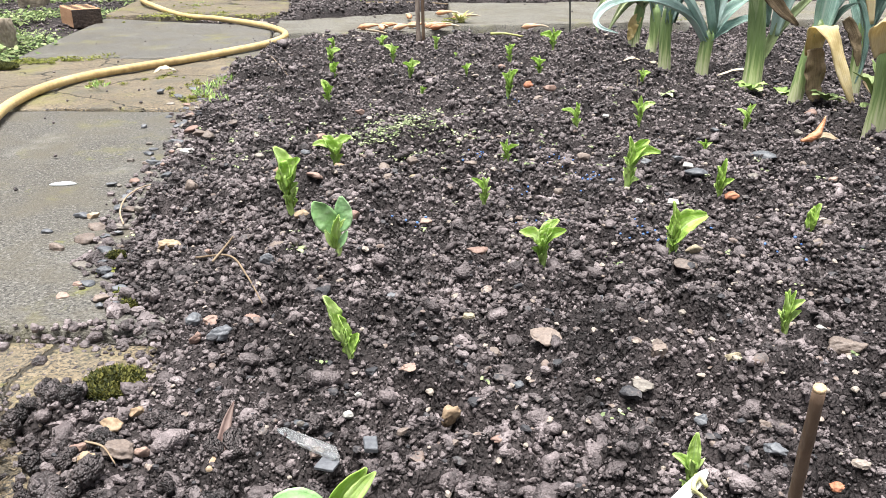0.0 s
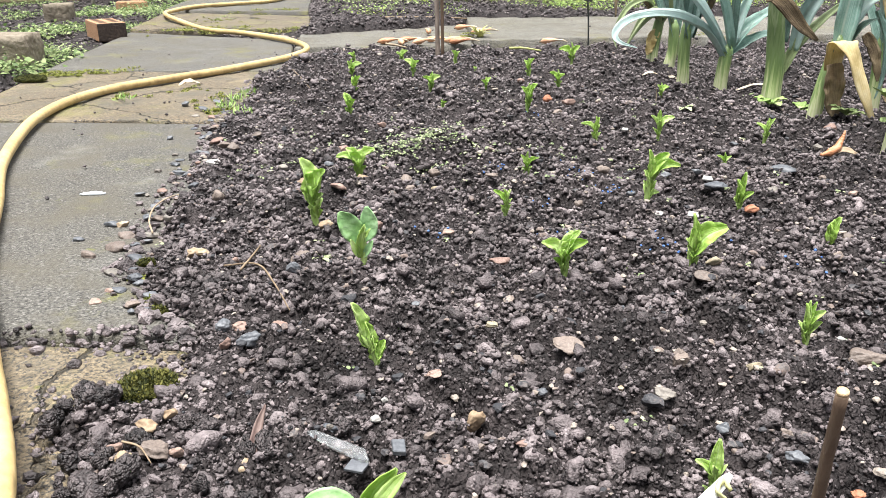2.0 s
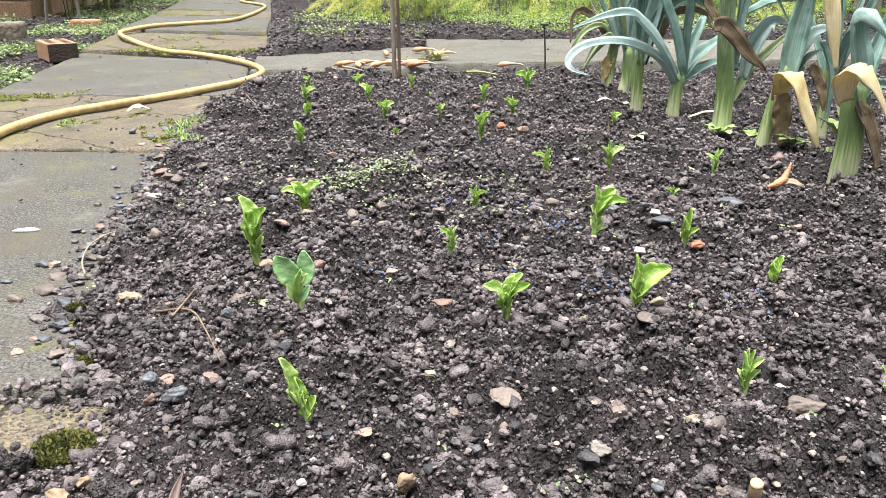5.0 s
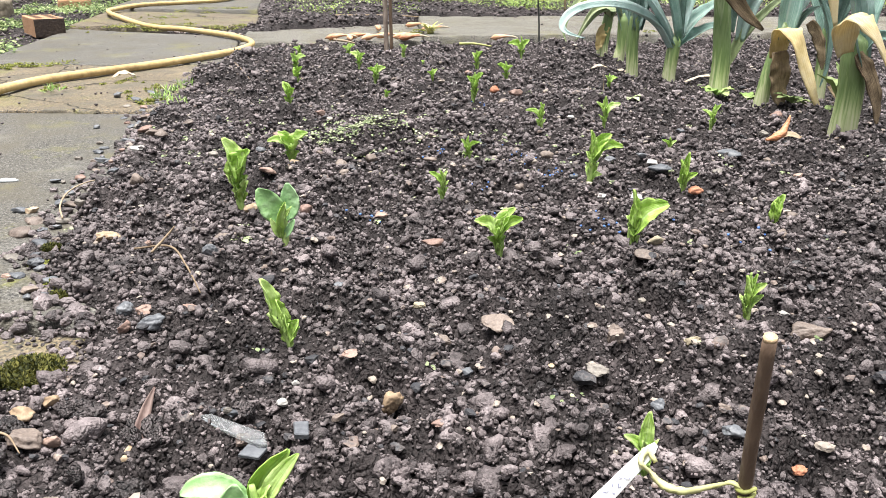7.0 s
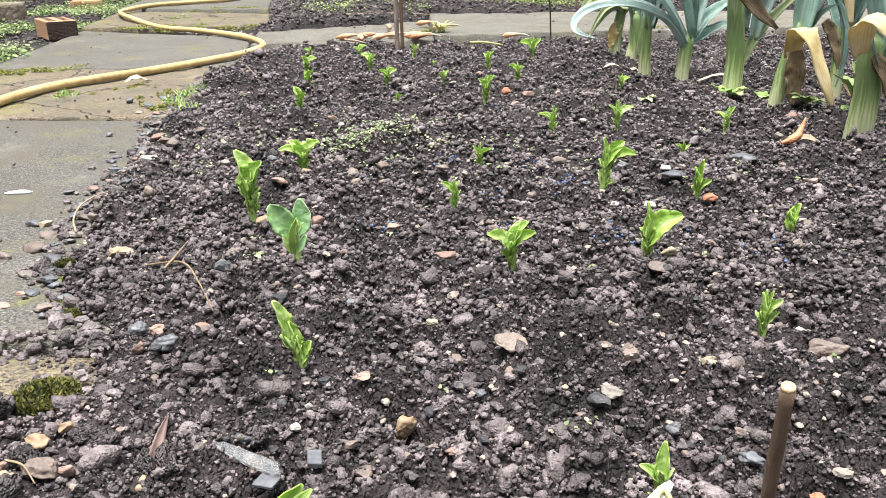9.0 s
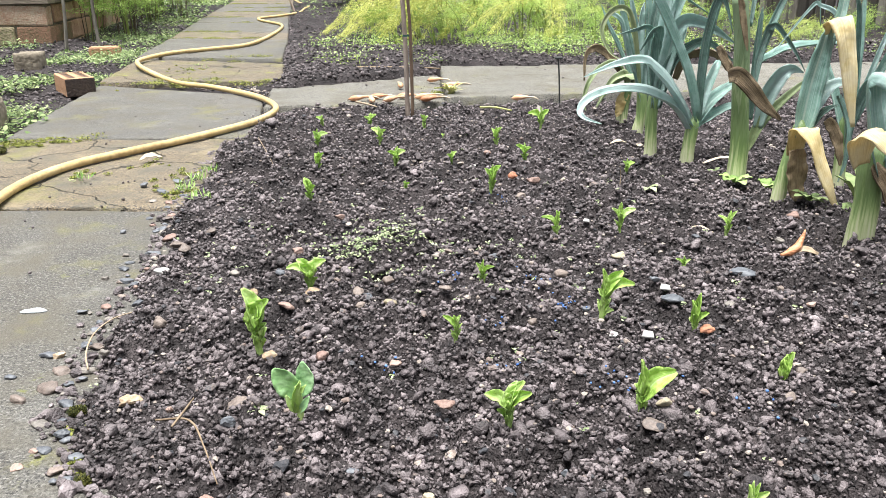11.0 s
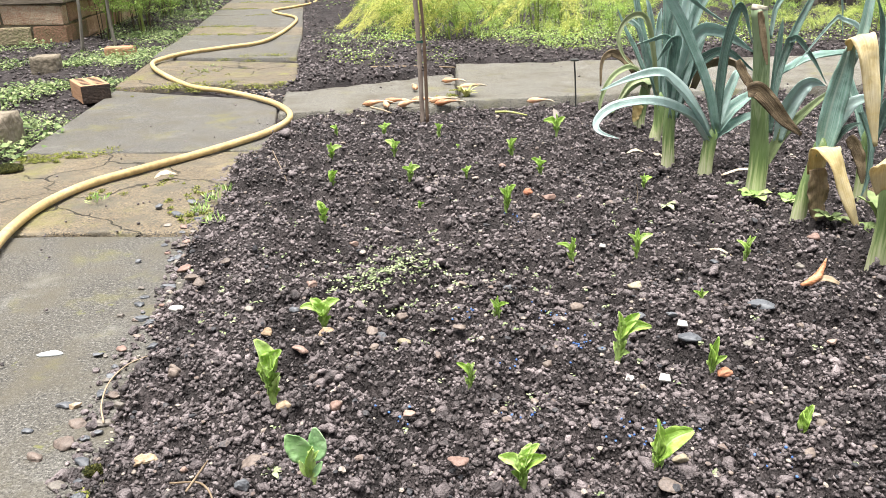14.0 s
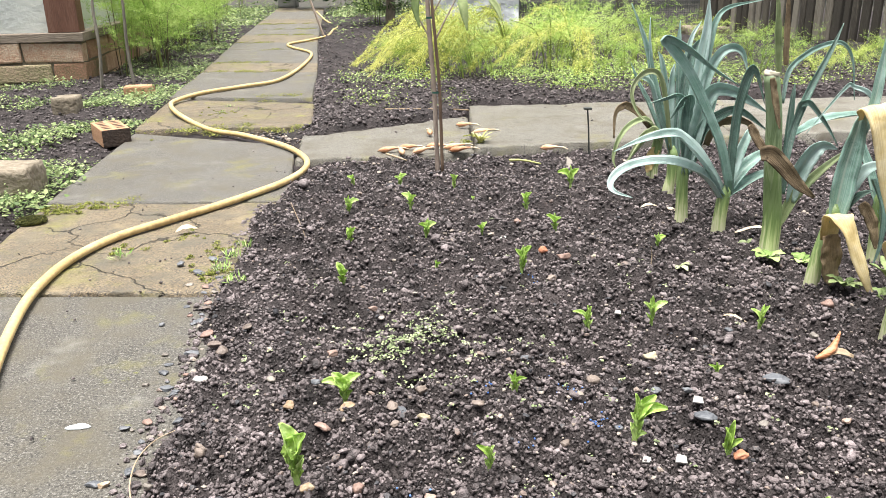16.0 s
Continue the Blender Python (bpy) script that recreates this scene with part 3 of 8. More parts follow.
def grain_templates(count, seed):
    """Angular eight-sided grains."""
    out = []
    rng = np.random.default_rng(seed)
    f = np.array([(0, 2, 4), (2, 1, 4), (1, 3, 4), (3, 0, 4), (2, 0, 5), (1, 2, 5), (3, 1, 5), (0, 3, 5)])
    for _ in range(count):
        v = np.array([(1, 0, 0), (-1, 0, 0), (0, 1, 0), (0, -1, 0), (0, 0, 1), (0, 0, -1)], float)
        out.append((v * rng.uniform(0.7, 1.25, (6, 1)) + rng.normal(0, 0.22, (6, 3)), f))
    return out


# ---- ground ----
def path_left(y):
    return np.interp(y, (0.0, 2.08, 2.96, 3.63, 4.28, 6.74, 11.0, 16.0), (-0.75, -1.075, -1.207, -1.323, -1.421, -1.882, -2.61, -3.47))


def path_right(y):
    return path_left(y) + np.interp(y, (0, 3.0, 3.5, 11.0), (0.64, 0.64, 0.655, 0.70))


def rough_z(x, y, base=-0.012):
    """Height of the coarse soil round the path."""
    return base + 0.012 * np.sin(x * 5 + 2) * np.sin(y * 4) + 0.022 * worley(x, y, 0.06, 11) * worley(x, y, 0.3, 12) + 0.014 * worley(x, y, 0.03, 13) + 0.007 * worley(x, y, 0.014, 14)


def soil_patch(name, lo, hi, y0, y1, ny, nx, zf, label):
    t = np.linspace(0, 1, ny)
    ys = y0 * (y1 / y0) ** t
    s = np.linspace(0, 1, nx)
    X = lo(ys)[:, None] * (1 - s) + hi(ys)[:, None] * s
    Y = np.repeat(ys[:, None], nx, 1)
    v = np.stack([X, Y, zf(X, Y)], -1).reshape(-1, 3)
    i = np.arange((ny - 1) * nx).reshape(ny - 1, nx)[:, :-1].ravel()
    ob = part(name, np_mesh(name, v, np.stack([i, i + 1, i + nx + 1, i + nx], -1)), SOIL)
    return tagged(ob, label, "soil", kind="structure")


def sheet(name, label, lo, hi, y0, y1, n, zf):
    ys = np.linspace(y0, y1, n)
    s = np.linspace(0, 1, n)
    X = lo(ys)[:, None] * (1 - s) + hi(ys)[:, None] * s
    Y = np.repeat(ys[:, None], n, 1)
    i = np.arange((n - 1) * n).reshape(n - 1, n)[:, :-1].ravel()
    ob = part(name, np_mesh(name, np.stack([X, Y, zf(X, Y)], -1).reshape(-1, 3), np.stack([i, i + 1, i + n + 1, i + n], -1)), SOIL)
    return tagged(ob, label, "soil", kind="structure")


def left_z(x, y):
    k = np.clip((path_left(y) - x) / 0.06, 0, 1)
    return rough_z(x, y, -0.02) * k - 0.03 * (1 - k)


def back_front(x):
    """Where the soil behind the crossing path begins."""
    return np.where(x < 0.02, np.interp(x, (-0.7, -0.5, -0.2, 0.02), (2.7, 2.78, 2.98, 3.12)), 3.33 + 0.075 * x)


def back_z(x, y):
    level = np.interp(y, (2.6, 3.0, 3.5, 3.62, 12.0), (0.0, 0.014, 0.014, 0.026, 0.006))
    side = np.clip((x - path_right(y) + 0.05 - 0.09 * worley(x, y, 0.22, 3) - 0.03 * worley(x, y, 0.05, 4)) / 0.07, 0, 1)
    front = np.clip((y - back_front(x) - 0.03 * worley(x, y, 0.06, 6)) / 0.06, 0, 1)
    z = (rough_z(x, y, 0.004) + 0.5 * level) * side + (level - 0.012) * (1 - side)
    return z * front - 0.05 * (1 - front)


def ground():
    bm = bmesh.new()
    bmesh.ops.create_grid(bm, x_segments=60, y_segments=60, size=600)
    for v in bm.verts:
        v.co.z = -0.075
    tagged(part("ground", bm, FAR_GROUND), "dark garden earth with patches of green", "ground", kind="structure")
    soil_sheet()
    soil_patch("ground_left", lambda y: np.full_like(y, -4.5), lambda y: path_left(y) + 0.03, 1.2, 9.0, 190, 190, left_z, "dark weedy soil beside the path")
    sheet("ground_right", "dark soil of the bed beyond the leeks", lambda y: 0.27 + 0.62 * np.maximum(y, 0.1), lambda y: np.full_like(y, 4.2), 0.02, 2.95, 80, soil_z)
    sheet("ground_near", "dark soil at the near end of the bed", lambda y: np.full_like(y, -0.20), lambda y: np.full_like(y, 4.2), -3.0, 0.16, 60, lambda x, y: rough_z(x, y, -0.03))
    sheet("ground_verge", "dark soil beside the near end of the path", lambda y: np.full_like(y, -4.5), lambda y: np.interp(y, (-3, 0, 0.6, 1.4), (-0.95, -0.95, -0.86, -0.97)), -3.0, 1.25, 80, lambda x, y: rough_z(x, y, -0.045))
    soil_patch("ground_back", lambda y: path_right(y) - 0.07, lambda y: np.full_like(y, 4.2), 2.6, 9.5, 210, 210, back_z, "dark raked soil behind the crossing path")


def slab(name, corners, z, thick, mat, parent, seed, relief=0.002, chip=0.006, n=26):
    """A paving slab: a gridded top with worn relief, ragged edges and thickness. corners: near left, near right, far right, far left."""
    rng = np.random.default_rng(seed)
    a, b, c, d = [np.array(p, float) for p in corners]
    u = np.concatenate([[0.0], np.linspace(0.008, 0.992, n - 2), [1.0]])
    s, t = np.meshgrid(u, u)
    P = (a[None, None] * ((1 - s) * (1 - t))[..., None] + b * (s * (1 - t))[..., None] + c * (s * t)[..., None] + d * ((1 - s) * t)[..., None])
    P += 0.5 * chip * rng.uniform(-1, 1, P.shape) * ((s == 0) | (s == 1) | (t == 0) | (t == 1))[..., None]
    edge = np.minimum(np.minimum(s, 1 - s), np.minimum(t, 1 - t))
    Z = z + relief * (2 * worley(P[..., 0], P[..., 1], 0.09, seed + 20) - 1) - 0.0035 * (edge == 0)
    top = np.concatenate([P, Z[..., None]], -1).reshape(-1, 3)
    i = np.arange((n - 1) * n).reshape(n - 1, n)[:, :-1].ravel()
    f = np.stack([i, i + 1, i + n + 1, i + n], -1)
    ring = np.concatenate([np.arange(n), np.arange(1, n) * n + n - 1, (n - 1) * n + np.arange(n - 2, -1, -1), np.arange(n - 2, 0, -1) * n])
    low = top[ring].copy()
    low[:, 2] = z - thick
    o = len(top)
    k = np.arange(len(ring))
    k2 = (k + 1) % len(ring)
    return part(name, np_mesh(name, np.concatenate([top, low]), np.concatenate([f, np.stack([o + k, o + k2, ring[k2], ring[k]], -1)])), mat, parent)


def paths():
    main = thing("path", "garden path of worn grey and mossy concrete slabs", "path", kind="structure")
    slab("bedding", [(-1.19, 2.62), (-0.40, 2.34), (-0.50, 3.06), (-1.23, 3.06)], -0.013, 0.05, SOIL, main, 50, 0.006, 0.01, 40)
    slab("slab", [(-0.95, 0.0), (-0.14, 0.0), (-0.20, 0.572), (-0.86, 0.565)], -0.010, 0.04, SLAB_BROWN, main, 1, 0.004, 0.01)
    slab("slab", [(-0.85, 0.578), (-0.205, 0.585), (-0.33, 1.425), (-0.965, 1.428)], -0.004, 0.04, SLAB_GREY, main, 2, 0.001, 0.003)
    slab("slab", [(-0.968, 1.437), (-0.335, 1.434), (-0.44, 2.028), (-1.065, 2.030)], -0.002, 0.04, SLAB_BROWN, main, 3, 0.002, 0.008, 40)
    slab("slab", [(-1.070, 2.038), (-0.44, 2.034), (-0.56, 2.70), (-1.207, 2.952)], 0.0, 0.04, SLAB_GREY, main, 4, 0.001, 0.004)
    slab("slab", [(-1.21, 2.964), (-0.555, 2.985), (-0.645, 3.50), (-1.325, 3.66)], 0.012, 0.045, SLAB_BROWN, main, 5, 0.002, 0.008, 36)
    slab("slab", [(-0.99, -0.95), (-0.20, -0.95), (-0.145, -0.012), (-0.95, -0.012)], -0.012, 0.04, SLAB_GREY, main, 60, 0.002, 0.006)
    slab("slab", [(-1.03, -1.9), (-0.24, -1.9), (-0.20, -0.962), (-0.99, -0.962)], -0.012, 0.04, SLAB_GREY, main, 61, 0.002, 0.006)
    joints = (3.63, 4.55, 5.0, 5.85, 6.45, 7.2, 7.9, 8.7, 9.6, 10.5, 11.4, 12.4)
    for i, (y0, y1) in enumerate(zip(joints, joints[1:])):
        y1 -= 0.012
        slab("slab", [(path_left(y0), y0 + 0.02), (path_right(y0), y0 - 0.06), (path_right(y1), y1 - 0.06), (path_left(y1), y1 + 0.02)], 0.026 - 0.002 * i, 0.06, SLAB_GREY if i % 3 != 1 else SLAB_BROWN, main, 6 + i, 0.002, 0.005, 16)
    cross = thing("path_crossing", "crossing path of pale grey concrete slabs", "path", kind="structure")
    slab("bedding", [(-0.50, 2.52), (2.70, 3.02), (2.67, 3.42), (-0.58, 3.0)], -0.012, 0.04, SOIL, cross, 51, 0.006, 0.01, 40)
    slab("slab", [(-0.51, 2.462), (0.035, 2.555), (0.005, 3.30), (-0.60, 3.1)], 0.006, 0.05, SLAB_PALE, cross, 31, 0.003, 0.01, 40)
    slab("slab", [(0.045, 2.560), (0.90, 2.690), (0.87, 3.40), (0.015, 3.335)], 0.020, 0.06, SLAB_PALE, cross, 32, 0.003, 0.01, 40)
    slab("slab", [(0.91, 2.692), (1.80, 2.83), (1.77, 3.47), (0.88, 3.40)], 0.018, 0.06, SLAB_PALE, cross, 33, 0.003, 0.01, 40)
    slab("slab", [(1.81, 2.83), (2.70, 2.97), (2.67, 3.54), (1.78, 3.47)], 0.018, 0.06, SLAB_PALE, cross, 34, 0.003, 0.01, 40)


# ---- crumbs and stones ----
GRAVEL = material("mixed_gravel", [(0.03, 0.03, 0.034), (0.06, 0.055, 0.057), (0.11, 0.092, 0.085), (0.145, 0.105, 0.09), (0.19, 0.152, 0.127), (0.27, 0.23, 0.195)], scale=90, rough=0.62, bump=0.7, bump_scale=420, island=0.75, spec=0.4, fine=0.4, bump_dist=0.0015)
CLOD = material("soil_clod", [(0.012, 0.0097, 0.0097), (0.042, 0.0343, 0.0342), (0.078, 0.0643, 0.0641), (0.135, 0.114, 0.1138)], scale=1.8, rough=0.55, bump=0.0, bump_scale=8, obj=0.3, spec=0.4, fine=0.2)
crumbled(CLOD, (2.4, 6.0), (0.004, 0.002))


def crumbs():
    rng = np.random.default_rng(5)

    def spots(n, y0, y1, power, spill=0.015):
        y = y0 * (y1 / y0) ** (rng.random(n) ** power)
        lo, hi = bed_edge(y) - spill * np.abs(rng.normal(0, 1, n)), 0.26 + 0.6 * y
        x = lo + (hi - lo) * rng.random(n)
        keep = y < cross_edge(x) - 0.005
        return x[keep], y[keep]

    def lay(name, label, temps, x, y, size, sink, flat, smooth, mat, zf=soil_z, cat="soil"):
        ob = part(name, scatter_mesh(name, temps, x, y, zf(x, y) + size * sink, size, rng, flat, smooth), mat)
        tagged(ob, label, cat, kind="stuff")

    # clods, each a lump of its own, and the crumbs that stick to them
    bed = bpy.data.objects["ground_bed"]
    meshes = []
    for v, f in crumb_templates(14, 3, 16, 210):
        meshes.append(np_mesh("clod", v, f))
        meshes[-1].materials.append(CLOD)
    cx, cy = spots(1900, 0.24, 2.2, 0.95)
    cx, cy = np.concatenate([cx, rng.normal(-0.262, 0.03, 26)]), np.concatenate([cy, rng.normal(0.452, 0.03, 26)])
    order = np.argsort(cy)
    cx, cy = cx[order], cy[order]
    csize = (rng.gamma(2.4, 0.0011, len(cx)) + 0.0028) * (0.95 + 0.2 * cy)
    cz = soil_z(cx, cy) + csize * 0.2
    for i in range(270):
        ob = part("clod", meshes[i % 14], CLOD, bed)
        ob.matrix_basis = pose(cx[i], cy[i], cz[i], *rng.uniform(0, 360, 3)) @ Matrix.Diagonal((*(csize[i] * rng.uniform(0.8, 1.2, 3)), 1))
    # a heap of larger clods at the slab's edge
    heap_at = [(-0.229, 0.374, 0.013), (-0.206, 0.374, 0.011), (-0.250, 0.400, 0.010)] + [(-0.262 + 0.026 * math.cos(a * 1.9) * (a % 3) / 2, 0.456 + 0.026 * math.sin(a * 1.9) * (a % 3) / 2, 0.008 + 0.0012 * (a % 4)) for a in range(11)]
    heap_at += [(-0.245 + 0.011 * a + 0.008 * math.sin(a * 5.1), 0.395 + 0.045 * math.sin(a * 2.7 + 1), 0.0065 + 0.0016 * (a % 4)) for a in range(16)]
    for i, (hx, hy, r) in enumerate(heap_at):
        ob = part("clod", meshes[(i * 3) % 14], CLOD, bed)
        ob.matrix_basis = pose(hx, hy, max(-0.004, float(soil_z(hx, hy))) + r * 0.45, *rng.uniform(0, 360, 3)) @ Matrix.Diagonal((r, r, r * 0.85, 1))
    far = slice(270, None)
    ob = part("soil_clods", scatter_mesh("soil_clods", crumb_templates(10, 2, 9, 200), cx[far], cy[far], cz[far], csize[far], rng, 0.85, True), CRUMB)
    tagged(ob, "lumpy dark clods of damp soil", "soil", kind="stuff")
    k = rng.integers(0, 600, 6500)
    d = rng.normal(size=(len(k), 3))
    d[:, 2] = np.abs(d[:, 2]) * 0.8
    d /= np.linalg.norm(d, axis=1)[:, None]
    r = csize[k] * rng.uniform(0.7, 1.05, len(k))
    size = rng.gamma(2.2, 0.0003, len(k)) + 0.0007
    ob = part("clod_crumbs", scatter_mesh("clod_crumbs", crumb_templates(16, 1, 5, 220), cx[k] + d[:, 0] * r, cy[k] + d[:, 1] * r, cz[k] + d[:, 2] * r * 0.9, size, rng, 0.95, True), CRUMB)
    tagged(ob, "small crumbs stuck to the clods", "soil", kind="stuff")
    x, y = spots(9500, 0.25, 1.0, 0.9)
    size = (rng.gamma(2.2, 0.00040, len(x)) + 0.0007) * (0.68 + 0.62 * y) * 0.85
    lay("soil_grains", "fine dark grains of damp soil", grain_templates(16, 50), x, y, size, rng.uniform(0.0, 1.1, len(x)), 0.9, True, CRUMB)
    n = 44000
    y = 0.62 + 2.08 * rng.random(n) ** 1.3
    lo, hi = bed_edge(y) - 0.012 * np.abs(rng.normal(0, 1, n)), np.minimum(0.24 + 0.57 * y, 1.45)
    x = lo + (hi - lo) * rng.random(n)
    k = y < cross_edge(x) - 0.005
    x, y = x[k], y[k]
    size = (rng.gamma(2.0, 0.00058, len(x)) + 0.0019) * (0.74 + 0.22 * y)
    lay("soil_grains", "small dark crumbs of damp soil further off", grain_templates(24, 55), x, y, size, rng.uniform(0.1, 1.0, len(x)), 0.95, True, CRUMB)
    x, y = spots(27000, 0.25, 1.25, 0.74)
    size = (rng.gamma(2.2, 0.00047, len(x)) + 0.0010) * (0.70 + 0.42 * y)
    lay("soil_crumbs", "dark crumbs of damp soil", crumb_templates(24, 1, 5, 100), x, y, size, rng.uniform(-0.05, 0.7, len(x)), 0.95, True, CRUMB)
    x, y = spots(5000, 0.27, 0.66, 0.92)
    size = rng.gamma(2.2, 0.00052, len(x)) + 0.0013
    lay("soil_crumbs", "lumpy dark crumbs of damp soil in front", crumb_templates(24, 2, 8, 120), x, y, size, rng.uniform(0.0, 0.7, len(x)), 0.95, True, CRUMB)
    x, y = spots(3600, 0.24, 2.6, 0.62, 0.05)
    size = (rng.gamma(1.7, 0.0008, len(x)) + 0.0011) * (0.8 + 0.3 * y)
    for k, d, words in ((y < 0.75, 2, "small brown, grey and tan stones in the soil"), (y >= 0.75, 1, "small mixed stones in the soil further off")):
        lay("gravel", words, lump_templates(10, d, 0.35, 0.95, 400), x[k], y[k], size[k], 0.35, 0.6, False, GRAVEL, crumb_top, cat="gravel")
    y = np.concatenate([rng.normal(0.574, 0.010, 190), rng.uniform(0.42, 0.60, 160)])
    x = np.concatenate([-0.62 + 0.38 * rng.random(190) ** 0.6, -0.25 - np.abs(rng.normal(0, 0.05, 160))])
    lay("spilt_crumbs", "line of soil crumbs in the joint of the slabs", lump_templates(8, 1, 0.9, 0.2, 705), x, y, rng.gamma(2.0, 0.0008, len(x)) + 0.001, 0.3, 0.8, True, CRUMB, lambda a, b: np.where(b > 0.58, -0.003, -0.009))
    # loose crumbs that have rolled onto the slabs
    y = rng.uniform(0.3, 2.4, 800)
    x = bed_edge(y) + 0.012 - np.abs(rng.normal(0, 0.014, len(y)))
    size = rng.gamma(2.0, 0.0010, len(x)) + 0.0012
    lay("spilt_crumbs", "crumbs of soil spilt on the slabs", lump_templates(6, 1, 0.6, 0.4, 700), x, y, size, 0.3, 0.8, False, CRUMB, lambda a, b: np.full_like(a, -0.003))
    x, y = np.concatenate([rng.uniform(-0.4, 1.4, 260), rng.uniform(-1.0, -0.5, 70)]), np.concatenate([rng.uniform(2.6, 3.35, 260), rng.uniform(0.9, 2.6, 70)])
    k = (x > 0) | ((x > path_left(y) + 0.03) & (x < bed_edge(y) - 0.04)) | ((y > 2.75) & (x > -0.4))
    x, y = x[k], y[k]
    lay("spilt_crumbs", "scattered crumbs of soil on the paving", lump_templates(6, 1, 0.6, 0.4, 710), x, y, np.minimum(rng.gamma(2.0, 0.0012, len(x)) + 0.001, np.where(y > 2.5, 0.006, 0.0028)), 0.3, 0.8, True, CRUMB, lambda a, b: np.where(b > 2.5, 0.016, 0.0))
    y = rng.uniform(2.68, 3.0, 700)
    x = rng.uniform(-0.85, -0.5, 700)
    k = y > 2.96 - 0.55 * (x + 0.95)
    x, y = x[k], y[k]
    lay("joint_gravel", "gravel and soil in the path's broken joint", lump_templates(6, 1, 0.5, 0.4, 720), x, y, rng.gamma(2.0, 0.0013, len(x)) + 0.0015, 0.3, 0.7, True, GRAVEL, lambda a, b: np.full_like(a, -0.008), "gravel")
    # coarser crumbs beyond the crossing path and beside the main path
    y = 0.75 + 1.9 * rng.random(12000) ** 1.15
    lo, hi = bed_edge(y) - 0.004, np.minimum(0.24 + 0.57 * y, 1.45)
    x = lo + (hi - lo) * rng.random(len(y))
    k = y < cross_edge(x) - 0.01
    x, y = x[k], y[k]
    size = np.minimum(rng.gamma(2.2, 0.00085, len(x)) + 0.0022, 0.0075)
    lay("soil_crumbs", "coarse lumpy crumbs of damp soil across the bed", crumb_templates(24, 1, 7, 140), x, y, size, rng.uniform(0.0, 0.7, len(x)), 0.9, True, CRUMB)
    n = 20000
    y = rng.uniform(2.7, 4.3, n)
    x = path_right(y) - 0.02 + (2.6 - path_right(y)) * rng.random(n)
    k = y > back_front(x) + 0.01
    x, y = x[k], y[k]
    lay("back_crumbs", "dark soil crumbs behind the crossing path", grain_templates(16, 53), x, y, np.minimum(rng.gamma(2.0, 0.0013, len(x)) + 0.0024, 0.009), rng.uniform(-0.2, 0.7, len(x)), 0.9, True, FAR_CRUMB, back_z)
    n = 13000
    y = 2.6 * (8.0 / 2.6) ** rng.random(n)
    x = path_right(y) - 0.04 + (3.2 - path_right(y)) * rng.random(n) ** 1.3
    k = y > back_front(x) + 0.01
    x, y = x[k], y[k]
    lay("back_crumbs", "coarse dark soil crumbs of the bed behind", grain_templates(16, 51), x, y, np.minimum(rng.gamma(2.0, 0.0015, len(x)) + 0.0028, 0.011), 0.3, 0.8, True, FAR_CRUMB, back_z)
    n = 12000
    y = 1.6 * (7.5 / 1.6) ** rng.random(n)
    x = path_left(y) - 0.01 - np.abs(rng.normal(0, 0.7, n))
    lay("side_crumbs", "coarse dark soil crumbs beside the path", grain_templates(12, 52), x, y, np.minimum(rng.gamma(2.2, 0.0013, len(x)) + 0.002, 0.008) * (0.6 + 0.16 * y), 0.3, 0.8, True, FAR_CRUMB, left_z)


# ---- hose ----
def hose():
    pts = [(-2.03, 11.1), (-1.52, 8.93), (-1.27, 8.1), (-1.225, 7.53), (-1.17, 7.0), (-1.185, 6.75), (-1.25, 6.45), (-1.33, 6.15), (-1.229, 5.855), (-1.03, 5.456), (-0.945, 4.826), (-0.93, 4.117), (-1.057, 3.882), (-1.185, 3.688), (-1.255, 3.537), (-1.225, 3.391), (-1.107, 3.162), (-0.928, 2.947), (-0.773, 2.836), (-0.593, 2.659), (-0.490, 2.49), (-0.455, 2.35), (-0.477, 2.2), (-0.535, 2.071), (-0.614, 1.945), (-0.687, 1.837), (-0.755, 1.724), (-0.785, 1.6), (-0.782, 1.473), (-0.752, 1.33), (-0.665, 1.09), (-0.575, 0.91), (-0.515, 0.785), (-0.462, 0.68), (-0.410, 0.593), (-0.364, 0.515), (-0.312, 0.433), (-0.262, 0.345), (-0.2, 0.2), (-0.22, 0.0), (-0.4, -0.3)]
    p3 = []
    for x, y in pts:
        base = 0.0 if y < 2.0 else 0.002
        if 2.95 < y < 3.55:
            base = 0.018
        elif y >= 3.55:
            base = 0.028 - 0.003 * (y - 3.55)
        if y < 0.5:
            base = 0.008
        p3.append((x, y, base + 0.0092))
    ob = part("hose", tube_mesh("hose", p3, [0.0090], 14, 420, 0.01), HOSE)
    tagged(ob, "pale yellow garden hose snaking along the path", "hose")


# ---- leeks ----
LEEK_MATS = {"S": LEEK_SHAFT, "L": LEEK_LEAF, "D": LEEK_DRY, "Y": LEEK_STRAW, "T": LEEK_LEAF, "O": LEEK_OLIVE}
leek_seed = [0]
CREAM_CUT = material("cream_cut", [(0.42, 0.37, 0.27), (0.62, 0.58, 0.48)], scale=60, rough=0.7, bump=0.4, bump_scale=200, stretch=(1, 1, 0.3))


def leek(at):
    return thing("leek", "leek plant with blue-green strap leaves and pale shaft, in the soil", "leek", group="row of leeks", at=Matrix.Translation((at[0], at[1], 0.0)))


